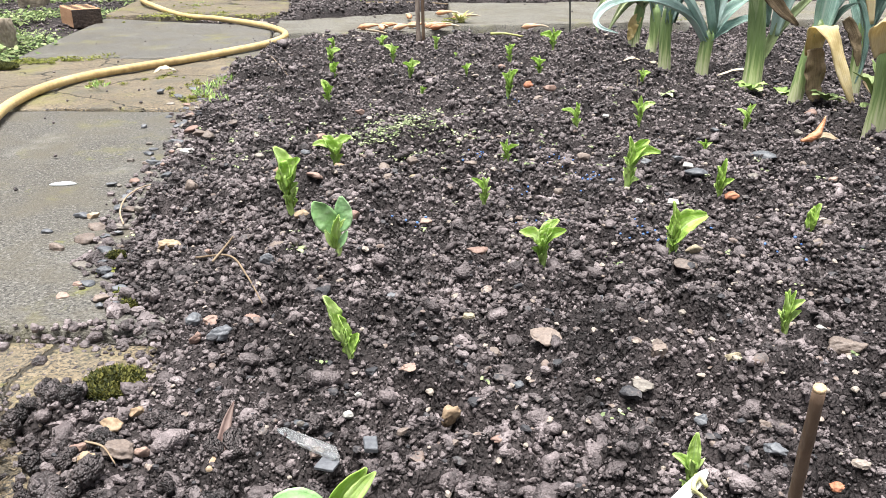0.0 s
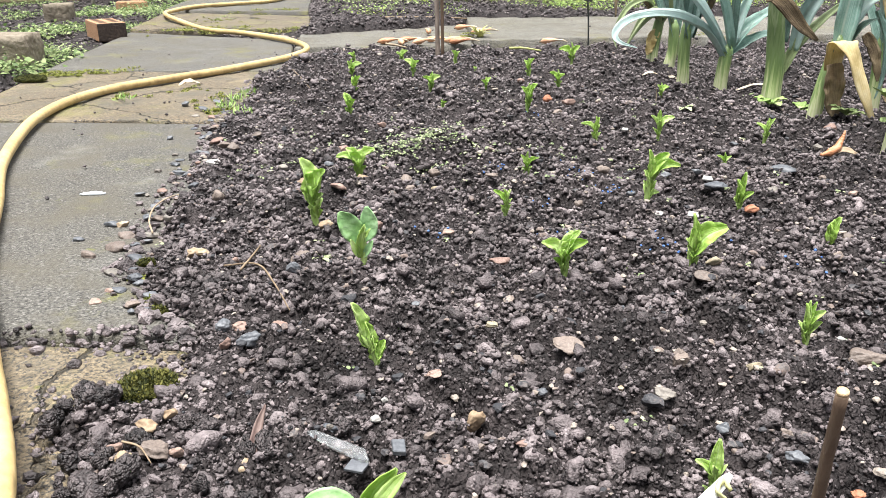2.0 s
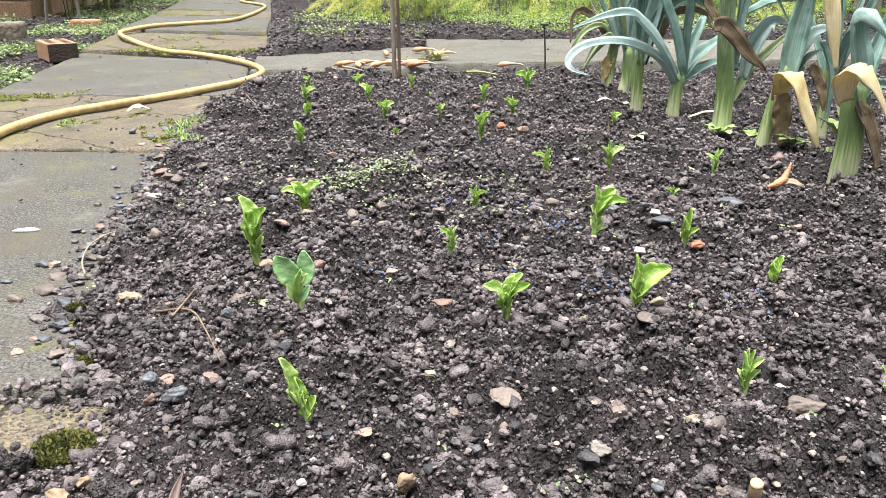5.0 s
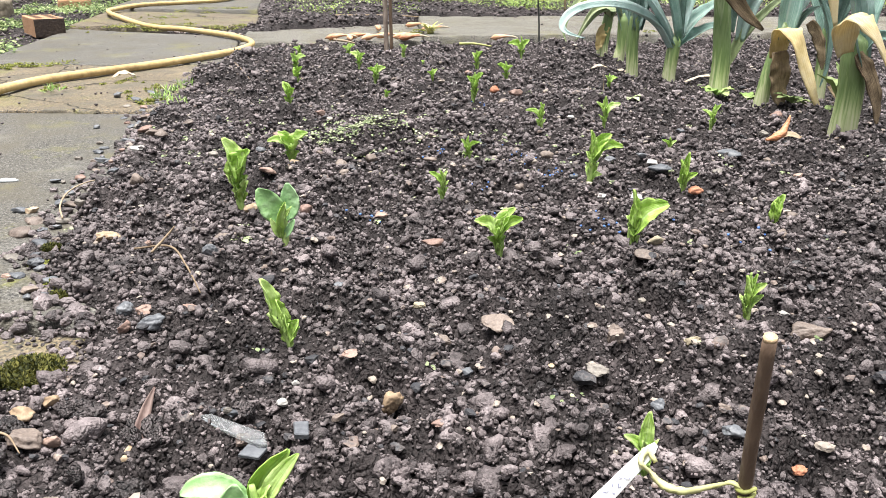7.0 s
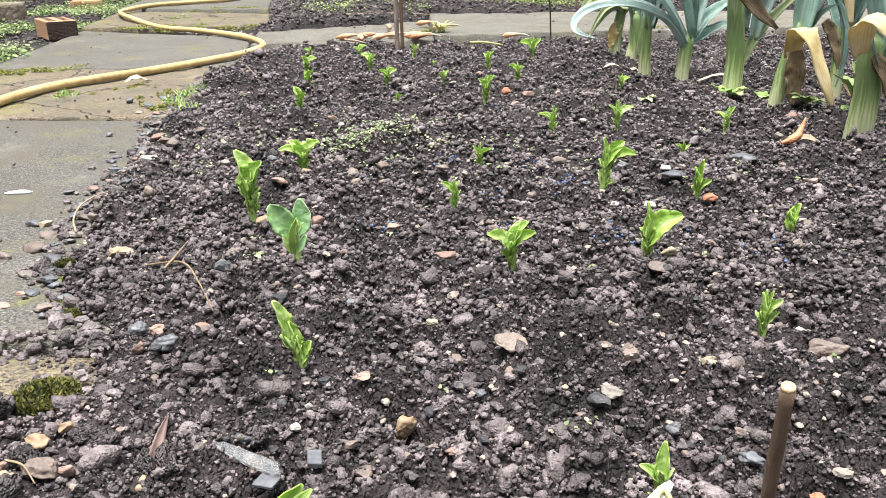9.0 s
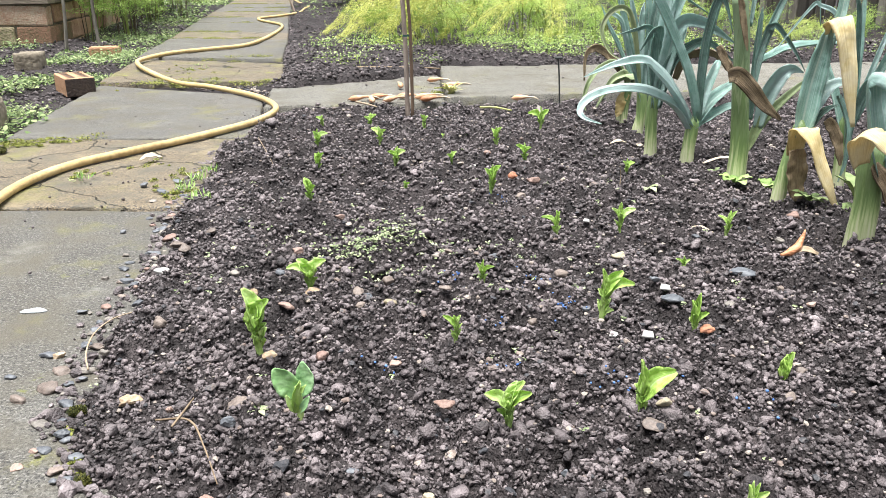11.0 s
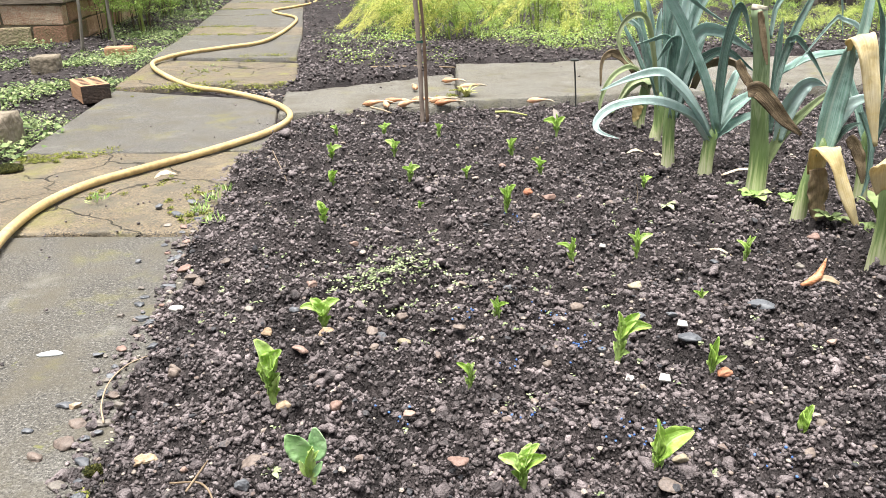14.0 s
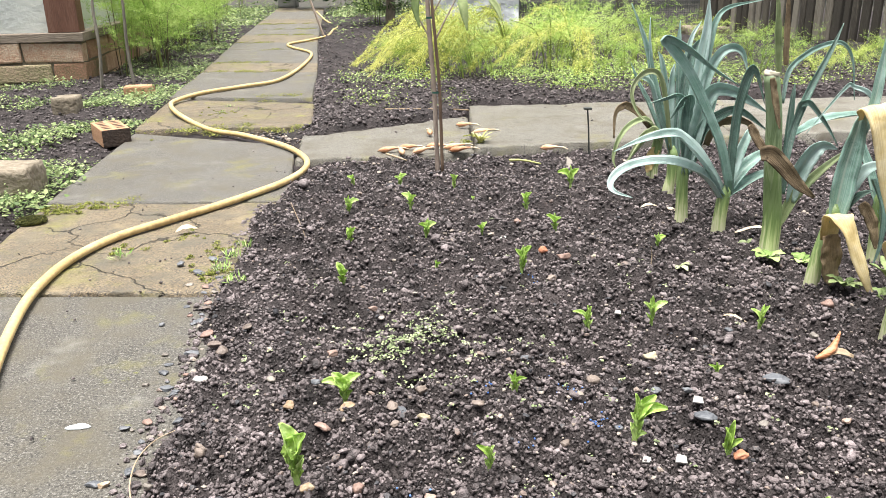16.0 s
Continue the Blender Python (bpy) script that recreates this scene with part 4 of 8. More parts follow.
def creased(pts):
    """Tightens the sharp bends of a blade's line into creases."""
    p = [np.array(q, float) for q in pts]
    out = [p[0]]
    for a, b, c in zip(p, p[1:], p[2:]):
        u, v = b - a, c - b
        lu, lv = np.linalg.norm(u), np.linalg.norm(v)
        if u @ v < 0.45 * lu * lv:
            k = min(0.012, 0.3 * lu, 0.3 * lv)
            out += [b - u / lu * k, b + v / lv * k]
        else:
            out.append(b)
    return out + [p[-1]]


def leek_leaf(plant, kind, width, pts):
    leek_seed[0] += 1
    k = leek_seed[0]
    if kind == "S":
        last = np.array(pts[-1])
        if last[2] > 0.2:
            part("cut_top", tube_mesh("cut_top", [tuple(last - np.array([0, 0, 0.004])), tuple(last + np.array([0.002, 0, 0.006]))], [width * 0.32, width * 0.325, width * 0.31], 14, 6, 0.08), CREAM_CUT, plant, "cream dried cut end")
        p = [(pts[0][0], pts[0][1], pts[0][2] - 0.03)] + list(pts) + ([tuple(last + (last - np.array(pts[-2])) * 0.5)] if last[2] < 0.2 else [])
        return part("shaft", tube_mesh("shaft", p, [width * 0.47, width * 0.43, width * 0.40, width * (0.40 if last[2] < 0.2 else 0.36), width * (0.36 if last[2] < 0.2 else 0.33), width * (0.10 if last[2] < 0.2 else 0.32)], 18, 28, 0.02), LEEK_SHAFT, plant, "pale green shaft")
    d = np.array(pts[1]) - np.array(pts[0])
    dry = kind in "DY"
    width *= 1.0 if dry else 0.95
    up = (0.1, -1, 0.2) if dry else (-d[0] * 0.6, -abs(d[1]) - 0.25, 0.55)
    wd = [width * 0.7, width, width * 0.97, width * 0.85, width * 0.62, width * 0.18] if dry else [width * 0.80, width, width * 0.92, width * 0.74, width * 0.48, width * 0.05]
    me = ribbon_mesh("leaf", creased(pts), wd, up, fold=0.18 if dry else 0.85, thick=0.0014, n=44, across=6, wave=0.14 if dry else 0.07, seed=k, wrap=0.2 if dry else 0.5)
    lab = {"D": "withered brown leaf", "Y": "straw-yellow withered leaf"}.get(kind, "")
    return part("leaf", me, LEEK_MATS[kind], plant, lab)


def leek_more(plant, seed, n, z0, height, x0=0.0):
    """Further leaves that fill a leek's fan, and dry wisps at its foot."""
    rng = np.random.default_rng(seed)
    for i in range(n):
        side = (-1) ** i * rng.uniform(0.25, 1)
        h = height * rng.uniform(0.7, 1.1)
        d = rng.uniform(-0.05, 0.05)
        tip = rng.uniform(0.0, 0.5)
        pts = [(x0 + 0.003 * side, 0.004, z0), (x0 + 0.03 * side, d * 0.4, z0 + h * 0.35), (x0 + 0.07 * side, d, z0 + h * 0.75), (x0 + (0.10 + 0.05 * tip) * side, d * 1.3, z0 + h * (1 - 0.3 * tip))]
        if tip > 0.25:
            pts.append((x0 + 0.19 * side, d * 1.6, z0 + h * (0.75 - 0.4 * tip)))
        leek_leaf(plant, "L", rng.uniform(0.015, 0.025), [tuple(round(float(c), 4) for c in p) for p in pts])
    for i in range(2):
        a = rng.choice((-1, 1)) * rng.uniform(0.5, 1)
        leek_leaf(plant, "D", rng.uniform(0.004, 0.009), [(0.016 * a, -0.012, rng.uniform(0.02, 0.04)), (0.026 * a, -0.018, 0.012), (0.04 * a, -0.026, 0.001), (0.07 * a, -0.03, 0.0)])


# ---- broad bean seedlings ----
def bean(x, y, h, seed, leaves=None, lean=(0, 0)):
    """leaves: (azimuth, tilt from upright, length, width, height up the stem), all but the angles in parts of h."""
    rng = np.random.default_rng(seed)
    z = -0.001 + float(swell(x, y))
    ob = thing("bean_seedling", "bright green broad bean seedling growing in dark soil", "seedling", group="bean seedlings", at=Matrix.Translation((x, y, z)))
    top = np.array([lean[0] * h, lean[1] * h, h * 0.6])
    part("stem", tube_mesh("stem", [(0, 0, -0.012), top * 0.5 + (0.004 * rng.uniform(-1, 1), 0, 0), top], [0.0028 * h / 0.05, 0.0024 * h / 0.05, 0.0014 * h / 0.05], 8, 10), BEAN_STEM, ob)
    if leaves is None:
        a0 = rng.uniform(0, 360)
        a0 = rng.choice((0, 180)) + rng.uniform(-35, 35)
        leaves = [(a0, rng.uniform(20, 55), 0.66, 0.34 if y > 1.3 else 0.22, 0.36), (a0 + 180 + rng.uniform(-40, 40), rng.uniform(8, 40), 0.60, 0.30 if y > 1.3 else 0.20, 0.32), (a0 + 60, rng.uniform(0, 18), 0.55, 0.17, 0.42), (a0 + 110, rng.uniform(0, 15), 0.5, 0.14, 0.36), (a0 + 250, rng.uniform(8, 30), 0.44, 0.16, 0.24), (a0 + 30, 28, 0.36, 0.14, 0.12), (a0 + 210, 25, 0.36, 0.14, 0.08)]
    for i in range(5):
        a = rng.uniform(0, 6.283)
        p = top * rng.uniform(0.05, 0.75)
        d = np.array([math.cos(a), math.sin(a) * 0.6, 0])
        ln, w = h * rng.uniform(0.16, 0.26), h * rng.uniform(0.10, 0.17)
        part("stipule", ribbon_mesh("stipule", [p, p + d * ln * 0.35 + (0, 0, ln * 0.5), p + d * ln * 0.7 + (0, 0, ln)], [w * 0.3, w, w * 0.8, w * 0.15], (-d[0], -1, 0.5), 0.6, 0.0007, 8, 4, 0.3, seed * 20 + i, cup=True), BEAN_STEM, ob, "pale toothed stipule")
    for i, (az, tilt, ln, wd, up, *rest) in enumerate(leaves):
        a, t = radians(az), radians(tilt)
        out = np.array([math.cos(a), math.sin(a), 0])
        p0 = top * min(1, up / 0.6)
        p1 = p0 + h * ln * 0.5 * (out * math.sin(t * 0.7) + np.array([0, 0, math.cos(t * 0.7)]))
        p2 = p1 + h * ln * 0.5 * (out * math.sin(t * 1.5) + np.array([0, 0, math.cos(t * 1.5)]))
        w = wd * h * 1.12
        face = -out * (rest[1] if len(rest) > 1 else rng.uniform(0.5, 0.9)) + np.array([rng.uniform(-0.2, 0.2), -0.75, 0.4])
        me = ribbon_mesh("leaf", [p0, p1, p2], [w * 0.24, w * 0.62, w * 0.92, w, w * 0.97, w * 0.84, w * 0.58, w * 0.2], tuple(face), fold=0.35 + (rest[0] if rest else rng.uniform(0.35, 0.8)), thick=0.0009, n=18, across=8, wave=rng.uniform(0.08, 0.2), seed=seed * 10 + i, wrap=0.3, twist=rng.uniform(-0.3, 0.3), cup=True)
        part("leaf", me, BEAN, ob)
    return ob


ground()
paths()
hose()
plant = leek((0.569, 1.785))
leek_leaf(plant, "S", 0.0350, [(0.003, 0, 0.005), (0.005, 0, 0.041), (0.009, 0, 0.08)])
leek_leaf(plant, "L", 0.0350, [(-0.001, 0, 0.065), (-0.043, -0.013, 0.119), (-0.096, -0.025, 0.148), (-0.151, -0.038, 0.16), (-0.203, -0.05, 0.155), (-0.235, -0.062, 0.143), (-0.252, -0.075, 0.124), (-0.244, -0.088, 0.11), (-0.209, -0.1, 0.101)])
leek_leaf(plant, "L", 0.0382, [(0.002, 0, 0.073), (-0.046, -0.016, 0.146), (-0.099, -0.032, 0.204), (-0.132, -0.048, 0.221), (-0.188, -0.064, 0.214), (-0.249, -0.08, 0.194)])
leek_leaf(plant, "L", 0.0398, [(0.011, 0, 0.088), (-0.019, -0.002, 0.188), (-0.064, -0.004, 0.277), (-0.106, -0.007, 0.349), (-0.141, -0.009, 0.393), (-0.158, -0.011, 0.408), (-0.139, -0.013, 0.416), (-0.093, -0.016, 0.39), (-0.041, -0.018, 0.349), (0.011, -0.02, 0.315)])
leek_leaf(plant, "L", 0.0318, [(0.018, 0.01, 0.093), (0.013, 0.007, 0.178), (0.015, 0.003, 0.26), (0.024, 0, 0.318), (0.037, -0.003, 0.356), (0.051, -0.007, 0.333), (0.069, -0.01, 0.276)])
leek_leaf(plant, "L", 0.0350, [(0.017, 0.01, 0.078), (0.031, 0.02, 0.137), (0.055, 0.03, 0.199), (0.063, 0.04, 0.214)])
leek_leaf(plant, "L", 0.0382, [(0.01, 0, 0.065), (0.05, 0.017, 0.091), (0.098, 0.033, 0.111), (0.151, 0.05, 0.124)])
leek_leaf(plant, "L", 0.0430, [(0.019, 0.01, 0.077), (0.054, 0.03, 0.123), (0.099, 0.05, 0.154), (0.144, 0.07, 0.182)])
plant = leek((0.624, 1.630))
leek_leaf(plant, "S", 0.0445, [(0.003, 0, 0.004), (0.003, 0, 0.066), (-0.009, 0, 0.179), (-0.018, 0, 0.28), (-0.032, 0, 0.355)])
leek_leaf(plant, "D", 0.0327, [(-0.046, -0.03, 0.208), (-0.029, -0.035, 0.211), (-0.005, -0.04, 0.189), (0.024, -0.045, 0.156), (0.058, -0.05, 0.128)])
leek_leaf(plant, "D", 0.0178, [(-0.068, -0.02, 0.264), (-0.055, -0.023, 0.24), (-0.04, -0.027, 0.218), (-0.032, -0.03, 0.207)])
leek_leaf(plant, "D", 0.0134, [(-0.039, -0.026, 0.352), (-0.032, -0.026, 0.324), (-0.022, -0.026, 0.285), (-0.014, -0.026, 0.256)])
leek_leaf(plant, "O", 0.0223, [(-0.023, 0, 0.355), (-0.031, 0, 0.415), (-0.035, 0, 0.464), (-0.038, 0, 0.507)])
leek_leaf(plant, "D", 0.0119, [(-0.004, 0.01, 0.37), (-0.008, 0.01, 0.42), (-0.011, 0.01, 0.463), (-0.014, 0.01, 0.5)])
leek_leaf(plant, "L", 0.0223, [(0.019, 0.01, 0.183), (0.025, 0.015, 0.244), (0.05, 0.02, 0.321), (0.081, 0.025, 0.391), (0.102, 0.03, 0.444)])
leek_leaf(plant, "L", 0.0148, [(0.002, 0.02, 0.297), (0.009, 0.025, 0.358), (0.044, 0.03, 0.391), (0.083, 0.035, 0.406), (0.112, 0.04, 0.403), (0.135, 0.045, 0.37), (0.152, 0.05, 0.297)])
leek_leaf(plant, "L", 0.0193, [(0.028, 0.02, 0.236), (0.037, 0.015, 0.296), (0.052, 0.01, 0.298), (0.085, 0.005, 0.258), (0.112, 0, 0.215)])
leek_leaf(plant, "L", 0.0282, [(0.051, 0.06, 0.226), (0.116, 0.093, 0.247), (0.199, 0.127, 0.253), (0.285, 0.16, 0.252)])
leek_leaf(plant, "L", 0.0460, [(0.041, 0.02, 0.103), (0.047, 0.013, 0.158), (0.063, 0.005, 0.201), (0.081, -0.002, 0.223), (0.106, -0.01, 0.213)])
leek_leaf(plant, "O", 0.0312, [(0.024, 0.01, 0.055), (0.049, 0.017, 0.11), (0.099, 0.023, 0.165), (0.152, 0.03, 0.208)])
leek_leaf(plant, "L", 0.0223, [(0.022, 0.02, 0.117), (0.021, 0.023, 0.208), (0.022, 0.027, 0.295), (0.026, 0.03, 0.334)])
plant = leek((0.644, 1.455))
leek_leaf(plant, "S", 0.0312, [(-0.001, 0, -0.003), (0.005, 0, 0.056), (0.017, 0, 0.115), (0.02, 0, 0.14)])
leek_leaf(plant, "L", 0.0570, [(0.021, 0, 0.121), (0.031, 0.007, 0.207), (0.044, 0.013, 0.272), (0.054, 0.02, 0.317)])
leek_leaf(plant, "Y", 0.0380, [(0.055, 0.015, 0.299), (0.053, 0.01, 0.316), (0.052, -0.012, 0.326), (0.054, -0.032, 0.316), (0.063, -0.042, 0.272), (0.074, -0.05, 0.209), (0.085, -0.055, 0.15)])
leek_leaf(plant, "Y", 0.0448, [(0.011, -0.012, 0.093), (0.01, -0.016, 0.126), (0.011, -0.034, 0.148), (0.018, -0.058, 0.14), (0.029, -0.07, 0.107), (0.047, -0.08, 0.057), (0.071, -0.085, 0.006)])
leek_leaf(plant, "D", 0.0380, [(0.005, -0.03, 0.106), (0.011, -0.032, 0.071), (0.014, -0.033, 0.036), (0.025, -0.035, 0.007)])
leek_leaf(plant, "L", 0.0339, [(0.04, 0.01, 0.15), (0.063, 0.017, 0.195), (0.087, 0.023, 0.211), (0.116, 0.03, 0.208)])
leek_leaf(plant, "L", 0.0231, [(0.046, 0.01, 0.131), (0.058, -0.005, 0.165), (0.074, -0.02, 0.183)])
leek_leaf(plant, "L", 0.0244, [(0.053, 0.02, 0.247), (0.072, 0.025, 0.323), (0.078, 0.03, 0.372), (0.083, 0.035, 0.42), (0.086, 0.04, 0.464)])
leek_leaf(plant, "D", 0.0231, [(0.065, 0, 0.153), (0.081, -0.003, 0.131), (0.091, -0.007, 0.104), (0.098, -0.01, 0.072)])
leek_leaf(plant, "L", 0.0203, [(0.086, 0.02, 0.191), (0.107, 0.013, 0.142), (0.111, 0.007, 0.08), (0.104, 0, 0.039)])
plant = leek((0.518, 1.890))
leek_leaf(plant, "S", 0.0333, [(-0.001, 0, 0.012), (-0.005, 0, 0.068), (-0.004, 0, 0.117)])
leek_leaf(plant, "L", 0.0466, [(-0.005, 0, 0.101), (-0.019, -0.006, 0.183), (-0.02, -0.012, 0.246), (-0.017, -0.018, 0.279), (-0.034, -0.024, 0.263), (-0.05, -0.03, 0.23)])
leek_leaf(plant, "L", 0.0499, [(0.002, 0, 0.101), (0.012, -0.01, 0.183), (0.025, -0.02, 0.262), (0.043, -0.03, 0.295), (0.076, -0.04, 0.293), (0.112, -0.05, 0.272), (0.148, -0.06, 0.248)])
leek_leaf(plant, "L", 0.0383, [(0.01, 0, 0.101), (0.025, -0.013, 0.199), (0.056, -0.025, 0.236), (0.096, -0.038, 0.249), (0.158, -0.05, 0.205)])
leek_leaf(plant, "L", 0.0449, [(-0.001, 0.02, 0.112), (0.009, 0.022, 0.247), (0.019, 0.025, 0.339), (0.028, 0.028, 0.42), (0.028, 0.03, 0.485)])
leek_leaf(plant, "L", 0.0333, [(0.014, 0.02, 0.161), (0.032, 0.016, 0.302), (0.055, 0.012, 0.362), (0.082, 0.008, 0.378), (0.103, 0.004, 0.366), (0.117, 0, 0.326)])
leek_leaf(plant, "L", 0.0216, [(0.026, 0.02, 0.286), (0.036, 0.025, 0.376), (0.047, 0.03, 0.434), (0.074, 0.035, 0.461), (0.15, 0.04, 0.476)])
leek_leaf(plant, "L", 0.0200, [(-0.008, 0, 0.181), (-0.009, -0.01, 0.253), (-0.035, -0.02, 0.282), (-0.064, -0.03, 0.277), (-0.106, -0.04, 0.265)])
leek_leaf(plant, "D", 0.0200, [(0.04, 0, 0.165), (0.056, -0.013, 0.213), (0.095, -0.025, 0.227), (0.122, -0.038, 0.218), (0.138, -0.05, 0.19)])
leek_leaf(plant, "L", 0.0416, [(0.007, 0.01, 0.123), (0.034, 0.017, 0.193), (0.056, 0.023, 0.262), (0.066, 0.03, 0.307)])
leek_leaf(plant, "O", 0.0333, [(0.004, 0.01, 0.115), (0.022, 0.013, 0.146), (0.038, 0.017, 0.185), (0.057, 0.02, 0.208)])
plant = leek((0.522, 2.070))
leek_leaf(plant, "S", 0.0344, [(0.005, 0, 0.009), (0.012, 0, 0.051), (0.01, 0, 0.1)])
leek_leaf(plant, "L", 0.0344, [(0.006, 0, 0.082), (-0.022, 0.005, 0.178), (-0.049, 0.01, 0.271), (-0.077, 0.015, 0.378), (-0.11, 0.02, 0.466)])
leek_leaf(plant, "O", 0.0217, [(0.001, 0, 0.1), (-0.021, -0.009, 0.223), (-0.043, -0.017, 0.298), (-0.073, -0.026, 0.311), (-0.101, -0.034, 0.29), (-0.11, -0.043, 0.254), (-0.089, -0.051, 0.21), (-0.053, -0.06, 0.19)])
leek_leaf(plant, "L", 0.0362, [(0.015, 0.02, 0.086), (-0.004, 0.023, 0.2), (-0.003, 0.027, 0.285), (0.004, 0.03, 0.322)])
leek_leaf(plant, "L", 0.0399, [(0.02, 0.02, 0.086), (0.025, 0.022, 0.217), (0.036, 0.025, 0.318), (0.056, 0.028, 0.368), (0.084, 0.03, 0.374)])
leek_leaf(plant, "L", 0.0181, [(-0.004, 0.01, 0.142), (-0.046, 0.013, 0.262), (-0.063, 0.017, 0.369), (-0.063, 0.02, 0.433)])
leek_leaf(plant, "L", 0.0236, [(-0.001, 0, 0.118), (-0.038, -0.005, 0.205), (-0.06, -0.01, 0.274), (-0.088, -0.015, 0.3), (-0.104, -0.02, 0.276)])
leek_leaf(plant, "L", 0.0272, [(0.022, 0.02, 0.104), (0.018, 0.027, 0.259), (0.011, 0.033, 0.358), (0.013, 0.04, 0.423)])
leek_leaf(plant, "L", 0.0217, [(0.024, 0.02, 0.122), (0.03, 0.03, 0.309), (0.043, 0.04, 0.382), (0.067, 0.05, 0.421)])
plant = leek((0.529, 2.250))
leek_leaf(plant, "S", 0.0353, [(-0.004, 0, 0.015), (0.001, 0, 0.059), (0.007, 0, 0.102)])
leek_leaf(plant, "O", 0.0334, [(0.008, 0, 0.088), (-0.012, -0.017, 0.133), (-0.051, -0.033, 0.109), (-0.089, -0.05, 0.045)])
leek_leaf(plant, "O", 0.0235, [(0.008, 0, 0.097), (-0.032, -0.014, 0.155), (-0.075, -0.028, 0.149), (-0.106, -0.042, 0.115), (-0.122, -0.056, 0.068), (-0.116, -0.07, 0.04)])
leek_leaf(plant, "D", 0.0216, [(0.007, 0, 0.107), (-0.051, -0.015, 0.176), (-0.096, -0.03, 0.206), (-0.121, -0.045, 0.182), (-0.124, -0.06, 0.12)])
leek_leaf(plant, "L", 0.0235, [(0.014, 0, 0.106), (-0.03, 0, 0.201), (-0.061, 0, 0.26), (-0.08, 0, 0.31)])
leek_leaf(plant, "O", 0.0373, [(0.017, 0, 0.097), (0.035, -0.01, 0.132), (-0.022, -0.02, 0.125), (-0.058, -0.03, 0.09), (-0.083, -0.04, 0.045)])
leek_leaf(plant, "Y", 0.0294, [(0.002, -0.01, 0.08), (-0.011, -0.013, 0.062), (-0.017, -0.017, 0.034), (-0.023, -0.02, 0.016)])
leek_leaf(plant, "L", 0.0255, [(0.014, 0.01, 0.104), (-0.001, 0.013, 0.198), (-0.021, 0.017, 0.262), (-0.043, 0.02, 0.289)])
leek_leaf(plant, "L", 0.0255, [(0.019, 0.01, 0.104), (0.021, 0.013, 0.216), (0.005, 0.017, 0.307), (-0.005, 0.02, 0.334)])
plant = leek((0.698, 1.260))
leek_leaf(plant, "S", 0.0494, [(0, 0, 0.001), (0.002, 0, 0.056), (-0.002, 0, 0.111), (-0.005, 0, 0.139)])
leek_leaf(plant, "L", 0.0568, [(-0.002, 0, 0.105), (-0.016, 0, 0.172), (-0.028, 0, 0.227), (-0.033, -0.01, 0.254), (-0.032, -0.035, 0.263), (-0.024, -0.06, 0.248), (-0.001, -0.075, 0.213)])
leek_leaf(plant, "Y", 0.0444, [(-0.031, -0.02, 0.123), (-0.04, -0.026, 0.155), (-0.045, -0.045, 0.179), (-0.039, -0.07, 0.183), (-0.02, -0.08, 0.158), (0.013, -0.085, 0.101)])
leek_leaf(plant, "L", 0.0370, [(0.007, 0.01, 0.113), (0.017, 0.017, 0.179), (0.033, 0.023, 0.226), (0.047, 0.03, 0.279)])
leek_leaf(plant, "L", 0.0272, [(0.005, 0, 0.111), (0.015, -0.01, 0.142), (0.029, -0.02, 0.151), (0.047, -0.03, 0.126)])
leek_leaf(plant, "D", 0.0247, [(-0.01, -0.02, 0.123), (0.011, -0.023, 0.096), (0.028, -0.027, 0.057), (0.036, -0.03, 0.018)])
plant = leek((0.823, 1.600))
leek_leaf(plant, "S", 0.0298, [(-0.002, 0, -0.011), (-0.004, 0, 0.054), (-0.007, 0, 0.11)])
leek_leaf(plant, "L", 0.0343, [(-0.003, 0, 0.077), (-0.009, 0.0, 0.186), (-0.006, 0.01, 0.288), (0.0, 0.02, 0.367)])
leek_leaf(plant, "L", 0.0298, [(-0.008, 0, 0.088), (-0.022, 0.03, 0.159), (-0.039, 0.05, 0.22), (-0.04, 0.07, 0.282)])
leek_leaf(plant, "L", 0.0252, [(0.001, 0, 0.099), (0.007, -0.02, 0.189), (0.026, -0.05, 0.225), (0.057, -0.08, 0.19)])
leek_more(plant, 77, 5, 0.09, 0.3)
